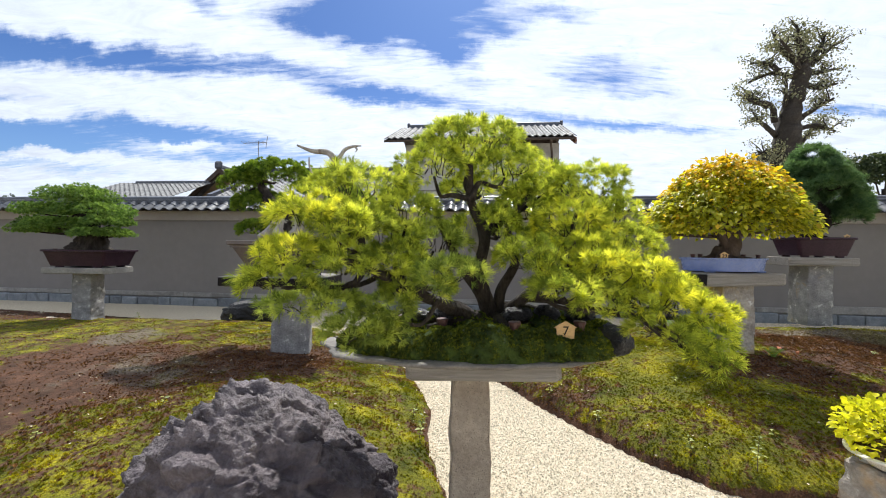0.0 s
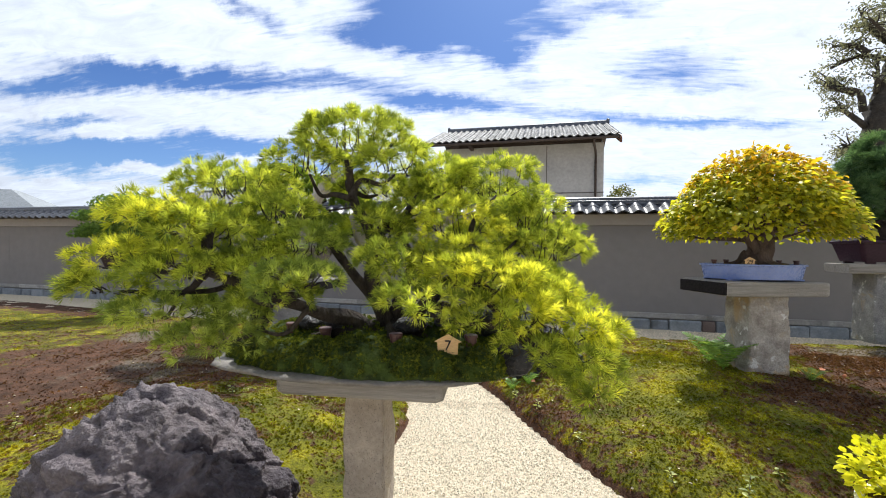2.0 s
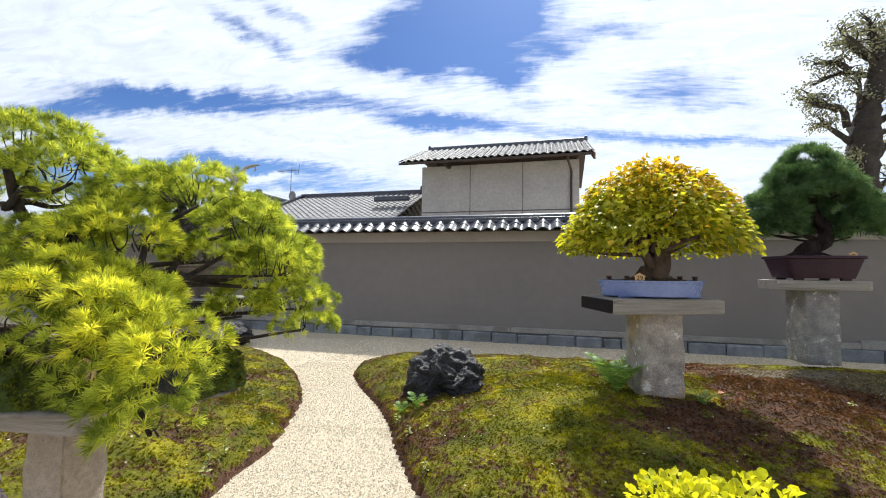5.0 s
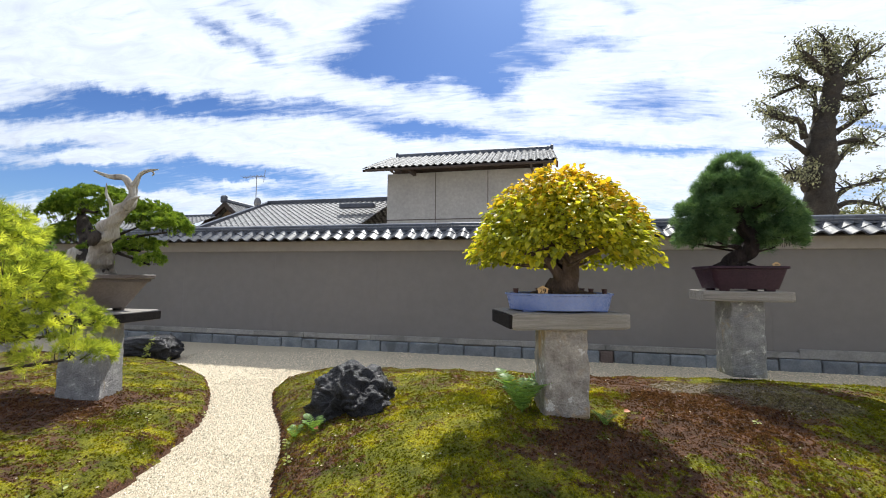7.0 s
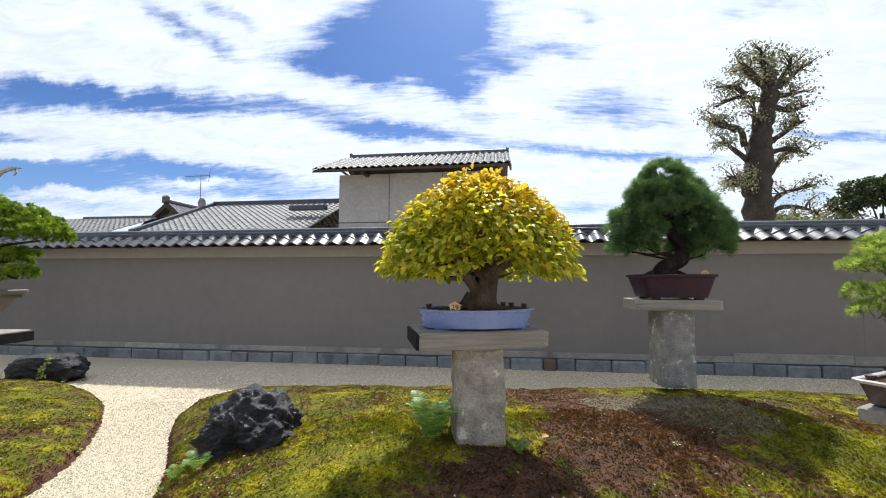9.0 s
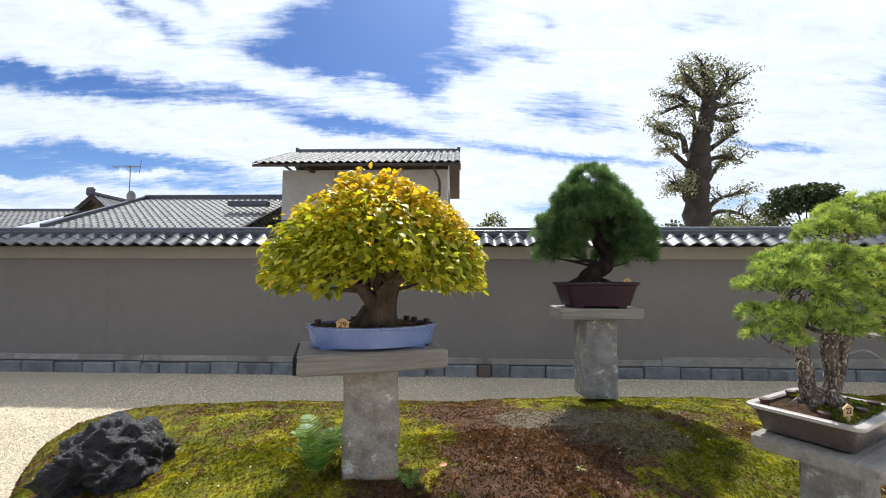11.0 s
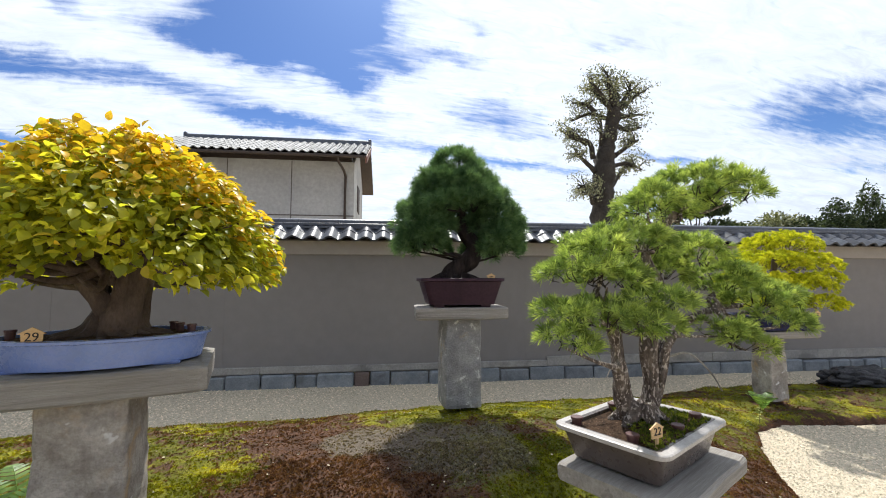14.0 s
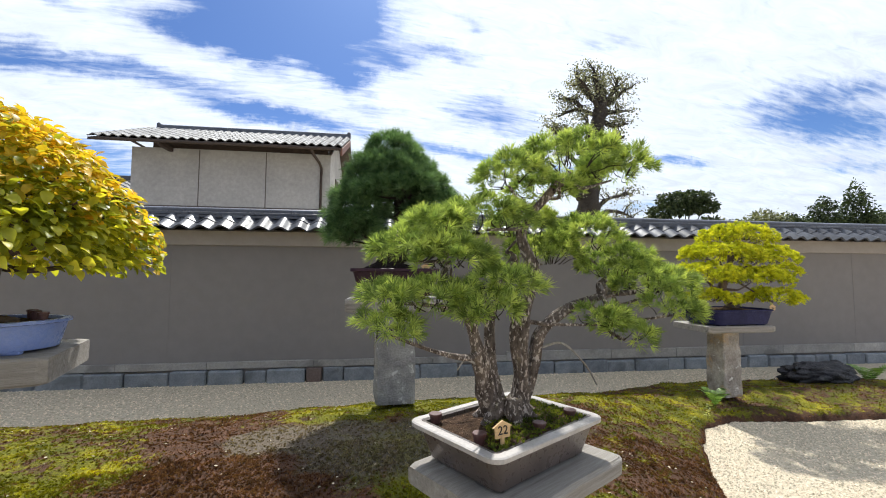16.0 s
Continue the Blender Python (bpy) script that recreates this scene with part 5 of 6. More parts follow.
# ---- bonsai on a tray stone ----
B7 = (0.27, 1.83, 1.02)
stand("square granite post with a pale weathered board top", (0.175, 1.855), 0, (0.172, 0.168, -0.02, 0.935), (0.60, 0.50, 0.07), GRANITE, SLABWOOD, seed=3, taper=0.98, slab_shift=(0.035, -0.02))
tree7 = thing("bonsai_pine", "broad spreading bonsai pine with golden-green needles on a flat stone", "bonsai", B7)
rings = []
for z, k in ((-0.022, 0.92), (-0.008, 1.0), (0.0, 0.985), (0.006, 0.9), (0.007, 0.3)):
    ring = []
    for i in range(60):
        a = 2 * math.pi * i / 60
        r = 1 + 0.10 * noise.noise(Vector((math.cos(a) * 2.2, math.sin(a) * 2.2, 1.0))) + 0.05 * noise.noise(Vector((math.cos(a) * 7, math.sin(a) * 7, z * 40)))
        ring.append((-0.10 + math.cos(a) * 0.66 * r * k, 0.02 + math.sin(a) * 0.345 * r * k, z + 0.004 * noise.noise(Vector((math.cos(a) * 5, math.sin(a) * 5, 4)))))
    rings.append(ring)
part("tray_stone", Soup().loft(rings).mesh("tray_stone", TRAYSTONE, True), tree7, "thin flat grey-brown natural stone tray")
POTMOSS = material("cushion_moss", (0.028, 0.055, 0.006), (0.10, 0.15, 0.012), 9, 0.95, 1.0, 110, distance=0.02, stain=(0.012, 0.014, 0.006), stain_at=0.56)
POTMOSS_TUFT = material("cushion_moss_tuft", (0.025, 0.045, 0.006), (0.24, 0.28, 0.02), 9, 0.95, 0.0, 110, island=0.45, leaf=0.25)
bm_rings = []
for f, k in ((0.0, 1.0), (0.05, 1.03), (0.5, 0.96), (0.8, 0.86), (0.93, 0.7), (1.0, 0.4), (1.0, 0.1)):
    ring = []
    for i in range(56):
        a = 2 * math.pi * i / 56
        r = k * (1 + 0.07 * noise.noise(Vector((math.cos(a) * 3 + 4, math.sin(a) * 3, f * 2))))
        ring.append((-0.05 + math.cos(a) * 0.55 * r, 0.0 + math.sin(a) * 0.295 * r, 0.004 + 0.085 * f + 0.034 * noise.noise(Vector((math.cos(a) * r * 3.5, math.sin(a) * r * 3.5, f * 1.5)))))
    bm_rings.append(ring)
part("moss_bed", Soup().loft(bm_rings).mesh("moss_bed", POTMOSS, True), tree7, "deep green cushion moss over the roots")
CUSHIONS = ((-0.56, -0.06, 0.10, 0.075), (-0.46, -0.13, 0.11, 0.09), (-0.34, -0.18, 0.11, 0.085), (-0.21, -0.19, 0.11, 0.10), (-0.05, -0.19, 0.15, 0.115), (0.09, -0.19, 0.12, 0.11), (0.21, -0.18, 0.12, 0.105), (0.33, -0.16, 0.13, 0.10), (0.44, -0.08, 0.12, 0.11), (0.47, 0.05, 0.11, 0.10),
            (0.34, 0.17, 0.15, 0.12), (0.08, 0.2, 0.19, 0.13), (-0.2, 0.2, 0.19, 0.12), (-0.45, 0.12, 0.17, 0.11), (-0.08, -0.02, 0.2, 0.14), (0.2, 0.0, 0.18, 0.14), (-0.34, 0.0, 0.18, 0.125))
for k, (x, y, r, h) in enumerate(CUSHIONS):
    d = unit(RNG.normal(size=(1100, 3)))
    d[:, 2] = np.abs(d[:, 2])
    lumps = np.array([1 + 0.16 * noise.noise(Vector(v) * 3 + Vector((k, 0, 0))) for v in d])[:, None]
    part("moss_cushion", rock_mesh("moss_cushion", (r, r * 0.8, h), 2.0 + k, POTMOSS, level=3, rough=0.12, ridge=0.08, flat=0.0, crack=0.0), tree7, "", (x, y, 0.005))
    part("moss_cover", brush_mesh("moss_cover", d * lumps * np.array([r, r * 0.8, h]), unit(d + np.array([0, 0, 0.4])), 0.013, 6, 0.0045, POTMOSS_TUFT, slim=True), tree7, "", (x, y, 0.008))
for k, (x, y, z, sx, sz) in enumerate(((0.47, -0.14, 0.05, 0.07, 0.06), (0.40, 0.02, 0.14, 0.06, 0.05), (0.24, -0.03, 0.15, 0.05, 0.035), (-0.20, -0.05, 0.14, 0.06, 0.035), (-0.33, -0.03, 0.13, 0.05, 0.03), (0.10, -0.08, 0.15, 0.06, 0.03))):
    part("root_stone", rock_mesh("root_stone", (sx, sx * 0.8, sz), 4.0 + k, BLACKROCK, level=4, rough=0.3, ridge=0.3, flat=-0.7), tree7, "dark stone among the roots", (x, y, z))


def trunk_part(parent, name, points, r0, r1, mat, sides=12, wobble=0.35, seed=0, label=""):
    return part(name, limb(points, r0, r1, sides, 8, wobble, seed).mesh(name, mat, True), parent, label)


def branches_to(parent, origin, pads, nodes, mat, r=0.016, seed=0):
    """A bent branch from the nearest lower trunk node to every pad."""
    rnd = random.Random(seed)
    for x, y, z, rx, ry, rz in pads:
        e = Vector((x, y, z)) - Vector(origin)
        best = min(nodes, key=lambda n: (Vector(n) - e).length + (0.25 if n[2] > e.z + 0.02 else 0))
        b = Vector(best)
        mid = (b + e) / 2 + Vector((rnd.uniform(-0.05, 0.05), rnd.uniform(-0.05, 0.05), rnd.uniform(-0.06, 0.02)))
        q = (b + mid) / 2 + Vector((rnd.uniform(-0.03, 0.03), rnd.uniform(-0.03, 0.03), rnd.uniform(-0.02, 0.05)))
        part("branch", limb([tuple(b), tuple(q), tuple(mid), tuple(e - Vector((0, 0, rz * 0.3)))], r * (0.6 + 0.5 * min(1, (e - b).length / 0.5)), r * 0.3, 8, 6, 0.35, seed + x).mesh("branch", mat, True), parent)


trunk_part(tree7, "trunk", [(0.0, 0.0, 0.07), (-0.02, -0.02, 0.18), (-0.07, -0.05, 0.32), (-0.05, -0.12, 0.48), (-0.11, -0.16, 0.62), (-0.12, -0.2, 0.76)], 0.04, 0.012, BARK)
trunk_part(tree7, "trunk", [(0.02, 0.0, 0.07), (0.06, -0.02, 0.15), (0.13, -0.06, 0.22), (0.2, -0.1, 0.30), (0.3, -0.15, 0.36)], 0.034, 0.013, BARK, seed=2)
trunk_part(tree7, "trunk", [(-0.01, 0.0, 0.09), (-0.05, -0.03, 0.22), (-0.13, -0.07, 0.33), (-0.19, -0.14, 0.44), (-0.25, -0.2, 0.55)], 0.027, 0.010, BARK, seed=6)
trunk_part(tree7, "trunk", [(0.03, 0.0, 0.09), (0.03, -0.03, 0.24), (0.09, -0.06, 0.38), (0.05, -0.1, 0.52), (0.14, -0.12, 0.66)], 0.026, 0.010, BARK, seed=7)
trunk_part(tree7, "trunk", [(-0.03, 0.0, 0.07), (-0.14, -0.06, 0.16), (-0.22, -0.18, 0.20), (-0.35, -0.32, 0.28), (-0.48, -0.45, 0.36)], 0.036, 0.012, BARK, seed=4)
for k, (x, y) in enumerate(((0.17, -0.09), (-0.18, -0.1), (0.05, -0.18), (-0.1, 0.12), (0.2, 0.08), (-0.35, -0.06), (-0.28, -0.13), (0.3, -0.05))):
    trunk_part(tree7, "root", [(0, 0, 0.12), (x * 0.4, y * 0.4, 0.125), (x, y, 0.10)], 0.035, 0.012, BARK, 8, 0.5, k)
trunk_part(tree7, "deadwood", [(-0.02, -0.02, 0.38), (-0.09, -0.1, 0.47), (-0.12, -0.16, 0.56)], 0.04, 0.008, DEADWOOD, 8, 0.6, 9, "bleached dead stub")
PADS7 = [(0.16, 1.7, 1.84, 0.21, 0.21, 0.12), (0.01, 1.62, 1.75, 0.12, 0.16, 0.08), (0.3, 1.72, 1.77, 0.13, 0.17, 0.1), (0.21, 1.8, 1.69, 0.18, 0.16, 0.05), (-0.27, 1.62, 1.67, 0.2, 0.18, 0.09), (-0.38, 1.42, 1.54, 0.14, 0.16, 0.08), (-0.27, 1.44, 1.51, 0.14, 0.16, 0.08), (-0.44, 1.36, 1.41, 0.11, 0.15, 0.06), (-0.47, 1.34, 1.33, 0.1, 0.13, 0.05), (-0.28, 1.4, 1.38, 0.14, 0.16, 0.08), (-0.38, 1.42, 1.24, 0.16, 0.17, 0.06)]
PADS7 += [(-0.22, 1.42, 1.15, 0.13, 0.14, 0.06), (-0.12, 1.5, 1.37, 0.12, 0.16, 0.09), (0.01, 1.65, 1.46, 0.12, 0.16, 0.09), (-0.03, 1.46, 1.29, 0.12, 0.15, 0.08), (-0.14, 1.48, 1.22, 0.08, 0.13, 0.05), (0.24, 1.75, 1.52, 0.15, 0.17, 0.09), (0.42, 1.82, 1.61, 0.14, 0.17, 0.1), (0.68, 1.85, 1.71, 0.18, 0.18, 0.11), (0.82, 1.95, 1.59, 0.13, 0.17, 0.12), (0.56, 1.65, 1.53, 0.15, 0.16, 0.1), (0.89, 2.0, 1.46, 0.16, 0.19, 0.13)]
PADS7 += [(0.39, 1.52, 1.4, 0.14, 0.16, 0.09), (0.58, 1.52, 1.39, 0.15, 0.16, 0.1), (0.72, 1.52, 1.35, 0.13, 0.16, 0.09), (0.81, 1.48, 1.27, 0.12, 0.15, 0.09), (0.92, 1.48, 1.23, 0.11, 0.14, 0.09), (0.65, 1.45, 1.25, 0.11, 0.13, 0.06), (0.93, 1.42, 1.14, 0.09, 0.12, 0.08), (0.96, 1.38, 1.07, 0.07, 0.11, 0.05), (0.79, 1.4, 1.17, 0.08, 0.12, 0.05), (0.07, 1.42, 1.35, 0.11, 0.15, 0.05), (0.46, 1.4, 1.3, 0.11, 0.14, 0.06)]
PADS7 += [(-0.16, 1.5, 1.47, 0.12, 0.16, 0.08), (0.49, 1.82, 1.72, 0.12, 0.16, 0.09), (-0.09, 1.6, 1.57, 0.12, 0.16, 0.08)]
PADS7 += [(0.88, 2.2, 1.30, 0.17, 0.16, 0.09), (0.80, 2.15, 1.48, 0.17, 0.16, 0.10), (0.68, 2.1, 1.64, 0.16, 0.16, 0.10), (0.92, 2.22, 1.20, 0.12, 0.13, 0.06), (0.78, 2.12, 1.39, 0.16, 0.16, 0.09), (0.62, 2.02, 1.50, 0.15, 0.15, 0.09), (0.70, 2.1, 1.27, 0.14, 0.14, 0.08)]
NODES7 = [(-0.02, -0.02, 0.18), (-0.07, -0.05, 0.32), (-0.05, -0.12, 0.48), (-0.11, -0.2, 0.62), (0.13, -0.06, 0.22), (0.3, -0.15, 0.36), (-0.22, -0.18, 0.2), (-0.35, -0.32, 0.28), (-0.48, -0.45, 0.36), (0.2, -0.1, 0.3)]
branches_to(tree7, B7, PADS7, NODES7, BARK, 0.016, 3)
pine_pads(tree7, B7, PADS7, lambda i: NEEDLE_GOLD if i in (5, 7, 20, 23, 24, 25, 26) else NEEDLE_SHADE if i in (10, 11, 15, 31, 13) else NEEDLE_OLIVE, 0.0275, 0.035, 28, 0.0019, BARK, clump=0.058, each=7, dense=2.9)
number_tag("7", (0.525, 1.60, 1.104), 4, 0.085)
for x, y in ((0.05, 1.69), (0.335, 1.635), (-0.12, 1.76), (0.60, 1.66)):
    cup_thing((x, y, 1.125), 0.021, 0.036)

# ---- low pot of lime shrub ----
shrub = thing("lime_shrub", "low clipped lime-yellow shrub in a shallow white pot", "bonsai", (2.60, 2.24, 0.28))
add_pot(shrub, (0, 0, 0.0), 10, "shallow white glazed oval pot", 0.62, 0.46, 0.085, WHITEGLAZE, None, 0.68, 0.012, soil=SOIL)
stone = new("pedestal_stone", rough_block("pedestal_stone", 0.46, 0.36, 0.36, PALESTONE, 21, 0.98, 0.02, 0.03))
stone.matrix_basis = pose(2.60, 2.24, -0.08, 0, 0, 15)
tagged(stone, "low pale rounded stone pedestal", "stand")
cs, ax = [], []
for x, y, z, r in ((-0.15, 0.02, 0.17, 0.17), (0.12, -0.02, 0.19, 0.19), (0.0, 0.08, 0.15, 0.16), (0.25, 0.03, 0.13, 0.13), (-0.02, -0.12, 0.13, 0.13)):
    d = unit(RNG.normal(size=(420, 3)))
    cs.append(d * r * RNG.uniform(0.75, 1.04, (420, 1)) * np.array([1, 1, 0.95]) + np.array([x, y, z + 0.03]))
    ax.append(unit(d + RNG.normal(size=(420, 3)) * 0.5 + np.array([0, 0, 0.3])))
part("foliage", leaf_mesh("foliage", np.concatenate(cs), np.concatenate(ax), 0.042, 0.03, LEAF_LIME), shrub)
s = Soup()
for k in range(7):
    limb([(0.02 * k - 0.06, 0, 0.08), (0.03 * k - 0.1, 0.02, 0.14), (0.06 * k - 0.18, 0.02 * (k % 3), 0.2)], 0.008, 0.003, 5, 3, 0, k, s)
part("stems", s.mesh("stems", SMOOTHBARK, True), shrub)

# ---- golden broadleaf bonsai ----
stand("mottled stone post with a heavy weathered board top", (3.14, 4.45), 12, (0.38, 0.36, 0.36, 1.088), (0.99, 0.62, 0.132), PALESTONE, SLABWOOD, -6, 7, 0.95, (0.0, 0.06), dark_end=True)
B29 = (3.14, 4.52, 1.22)
tree29 = thing("bonsai_broadleaf", "dome-shaped broadleaf bonsai turning gold, in a pale blue oval pot", "bonsai", B29, 8)
add_pot(tree29, (0, 0, 0), 0, "pale blue glazed oval pot", 0.95, 0.62, 0.155, BLUEGLAZE, None, 0.93, 0.012, mound=0.035, seed=5)
line = curve_points([(0.05, 0, 0.11), (0.06, 0, 0.2), (0.08, 0.0, 0.34), (0.09, 0.01, 0.48), (0.06, 0.02, 0.66), (0.02, 0.03, 0.95)], 6)
part("trunk", Soup().tube(line, list(np.interp([p.z for p in line], [0.11, 0.16, 0.22, 0.32, 0.46, 0.6, 0.95], [0.18, 0.135, 0.106, 0.092, 0.088, 0.065, 0.025])), 24, 0.4, 1).mesh("trunk", SMOOTHBARK, True), tree29)
trunk_part(tree29, "trunk", [(0.02, -0.03, 0.22), (-0.03, -0.05, 0.33), (-0.10, -0.06, 0.43), (-0.2, -0.05, 0.54)], 0.058, 0.026, SMOOTHBARK, 12, 0.35, 2)
trunk_part(tree29, "trunk", [(0.10, 0.0, 0.38), (0.19, -0.02, 0.47), (0.32, -0.03, 0.53), (0.5, 0.0, 0.56)], 0.042, 0.014, SMOOTHBARK, 10, 0.35, 3)
for k, (x, y) in enumerate(((0.2, -0.1), (-0.2, -0.12), (0.27, 0.0), (-0.25, 0.03), (0.02, -0.2), (0.14, -0.18), (-0.1, -0.19), (0.3, -0.07))):
    trunk_part(tree29, "root", [(x * 0.12, y * 0.12, 0.25), (x * 0.45, y * 0.45, 0.165), (x, y, 0.145)], 0.06, 0.012, SMOOTHBARK, 8, 0.5, k + 5)
for k in range(26):
    a = k * 2.4
    e = (math.cos(a) * RNG.uniform(0.4, 0.72), math.sin(a) * RNG.uniform(0.4, 0.64), RNG.uniform(0.44, 0.85))
    part("branch", limb([(0.03 * math.cos(a), 0.03 * math.sin(a), RNG.uniform(0.33, 0.6)), (e[0] * 0.4, e[1] * 0.4, e[2] * 0.75 + 0.06), (e[0] * 0.75, e[1] * 0.75, e[2] * 0.92), e], 0.024, 0.005, 7, 5, 0.3, k).mesh("branch", SMOOTHBARK, True), tree29)


def dome_leaves(count, lo, hi, gold):
    d = unit(RNG.normal(size=(count * 4, 3)))
    d[:, 2] = np.abs(d[:, 2])
    keep = (RNG.uniform(size=len(d)) < np.clip((d[:, 2] - 0.30) * 1.1 + d[:, 0] * 0.3 + d[:, 1] * 0.2, 0.03, 0.8)) == gold
    d = d[keep][:count]
    n = len(d)
    az = np.arctan2(d[:, 1], d[:, 0])
    r = RNG.uniform(lo, hi, n) ** 0.7 * (1 + 0.045 * np.sin(az * 5 + d[:, 2] * 7) + 0.04 * np.sin(az * 11 + 2) * np.cos(d[:, 2] * 13))
    # the rim hangs lower than the middle of the crown
    p = d * r[:, None] * np.array([0.80, 0.74, 0.75]) + np.array([0.02, 0, 0.465])
    p[:, :2] *= (1 - 0.20 * np.clip(d[:, 2:3], 0, 1) ** 1.5)
    p[:, 2] += np.where(d[:, 2] < 0.15, RNG.uniform(-0.08, 0.05, n), 0.0)
    p += RNG.normal(size=p.shape) * 0.014
    # the crown is open round the trunk
    front = (np.abs(p[:, 0] - 0.07) < 0.26) & (p[:, 1] < 0.1) & (p[:, 2] < 0.54 - 0.35 * np.abs(p[:, 0] - 0.07))
    p, d, n = p[~front], d[~front], int((~front).sum())
    ax = unit(d * np.array([1.0, 1.0, 0.35]) + RNG.normal(size=(n, 3)) * 0.4 + np.array([0, 0, -0.32]))
    return p, ax


p, ax = dome_leaves(7800, 0.56, 1.0, False)
part("foliage", broad_leaf_mesh("foliage", p, ax, 0.064, 0.041, LEAF_GREEN), tree29, "yellow-green leaves")
p, ax = dome_leaves(2600, 0.9, 1.03, True)
part("foliage", broad_leaf_mesh("foliage", p, ax, 0.062, 0.038, LEAF_GOLD), tree29, "golden leaves on the crown")
number_tag("29", (2.965, 4.245, 1.362), 4, 0.098)
for x, y in ((2.76, 4.44), (2.98, 4.66), (3.44, 4.62), (3.53, 4.52), (3.38, 4.7)):
    cup_thing((x, y, 1.375), 0.021, 0.036)

# ---- dark pine on the far stand ----
stand("grey stone post with a pale board top", (5.53, 6.09), -8, (0.38, 0.37, 0.38, 1.25), (0.92, 0.52, 0.12), GREYSTONE, SLABWOOD, 6, 12, 0.96)
BB = (5.52, 6.06, 1.37)
treeB = thing("bonsai_pine", "dense dark green conical bonsai pine in a red-brown pot", "bonsai", BB, -5)
add_pot(treeB, (0, 0, 0), 0, "red-brown unglazed rectangular pot", 0.84, 0.58, 0.29, REDCLAY, 0.05, 0.82, 0.016, mound=0.05, seed=9)
trunk_part(treeB, "trunk", [(-0.12, 0, 0.24), (-0.04, -0.02, 0.36), (0.10, -0.03, 0.46), (0.16, -0.02, 0.62), (0.06, 0, 0.78), (0.04, 0.02, 1.0), (0.05, 0.02, 1.3)], 0.115, 0.035, DARKBARK, 14, 0.45, 6)
for k, (x, y) in enumerate(((-0.33, -0.05), (-0.28, -0.15), (0.16, -0.14), (-0.05, -0.18), (0.25, 0.05))):
    trunk_part(treeB, "root", [(-0.08, 0, 0.33), (x * 0.6 - 0.03, y * 0.6, 0.30), (x, y, 0.27)], 0.055, 0.012, DARKBARK, 8, 0.5, k)
PADSB = [(-0.02, 0.0, 1.39, 0.25, 0.25, 0.24), (-0.20, -0.05, 1.15, 0.27, 0.28, 0.26), (0.22, 0.0, 1.12, 0.28, 0.28, 0.26), (0.0, -0.22, 1.14, 0.32, 0.2, 0.26), (-0.40, 0.0, 0.84, 0.30, 0.3, 0.27), (0.42, 0.02, 0.82, 0.30, 0.3, 0.28), (0.14, -0.3, 1.03, 0.24, 0.16, 0.15), (-0.18, -0.28, 1.0, 0.24, 0.16, 0.15), (0.0, 0.3, 1.0, 0.42, 0.25, 0.3),
         (-0.45, 0.02, 0.62, 0.24, 0.26, 0.2), (0.44, 0.0, 0.58, 0.24, 0.26, 0.2), (-0.3, 0.2, 0.60, 0.2, 0.2, 0.16), (0.3, 0.2, 0.55, 0.2, 0.2, 0.16), (0.42, -0.16, 0.66, 0.2, 0.2, 0.16), (-0.42, -0.14, 0.68, 0.2, 0.2, 0.16)]
PADSB = [(x * 0.93, y, z, rx * 0.95, ry, rz) for x, y, z, rx, ry, rz in PADSB]
NB = [(0.10, -0.03, 0.46), (0.16, -0.02, 0.62), (0.06, 0, 0.78), (0.04, 0.02, 1.0)]
branches_to(treeB, (0, 0, 0), PADSB, NB, DARKBARK, 0.022, 8)
pine_pads(treeB, (0, 0, 0), PADSB, lambda i: NEEDLE_DARK, 0.040, 0.095, 22, 0.0042, DARKBARK, clump=0.095, each=8, dense=3.6)
number_tag("", (5.78, 5.80, 1.635), -5, 0.09)

# ---- pine in the rectangular grey pot ----
stand("stone post with a thick pale board top", (5.60, 3.46), 25, (0.26, 0.26, 0.26, 0.815), (0.70, 0.50, 0.075), GREYSTONE, SLABWOOD, 0, 17, 0.95, (0.06, 0.02))
B22 = (5.62, 3.54, 0.89)
tree22 = thing("bonsai_pine", "three-trunk bonsai pine with bright green needles in a grey-brown rectangular pot", "bonsai", B22)
add_pot(tree22, (0, 0, 0), 25, "grey-brown rectangular pot with a broad flat rim", 0.632, 0.466, 0.147, GREYCLAY, 0.03, 0.86, 0.018, wall=0.03, mound=0.03, seed=14)
ring_at = lambda grow, z: [(x, y, z) for x, y in outline(0.598 + 2 * grow, 0.432 + 2 * grow, 0.03 + max(grow, -0.02))]
# pale ring: the sun's glare on the rim is put into its colour
part("rim", Soup().loft([ring_at(0.019, 0.130), ring_at(0.023, 0.133), ring_at(0.023, 0.147), ring_at(0.017, 0.150), ring_at(-0.014, 0.150), ring_at(-0.019, 0.144)], False, False).mesh("rim", SUNLIT_RIM), tree22, "flat rim of the pot, its sun glare painted pale", (0, 0, 0), 25)
trunk_part(tree22, "trunk", [(-0.03, 0.02, 0.13), (-0.09, 0.0, 0.25), (-0.14, -0.04, 0.42), (-0.20, -0.08, 0.6), (-0.3, -0.13, 0.72)], 0.042, 0.013, PALEBARK, 14, 0.6, 3)
trunk_part(tree22, "trunk", [(0.03, 0.02, 0.13), (0.07, 0.01, 0.3), (0.05, 0.0, 0.5), (0.12, 0.0, 0.72), (0.08, 0.02, 0.9), (0.2, -0.04, 1.08)], 0.042, 0.014, PALEBARK, 14, 0.6, 5)
trunk_part(tree22, "trunk", [(0.04, 0.02, 0.14), (0.11, 0.01, 0.32), (0.15, 0.0, 0.48), (0.3, 0.02, 0.58), (0.48, 0.06, 0.62), (0.66, 0.06, 0.64)], 0.03, 0.011, PALEBARK, 12, 0.6, 8)
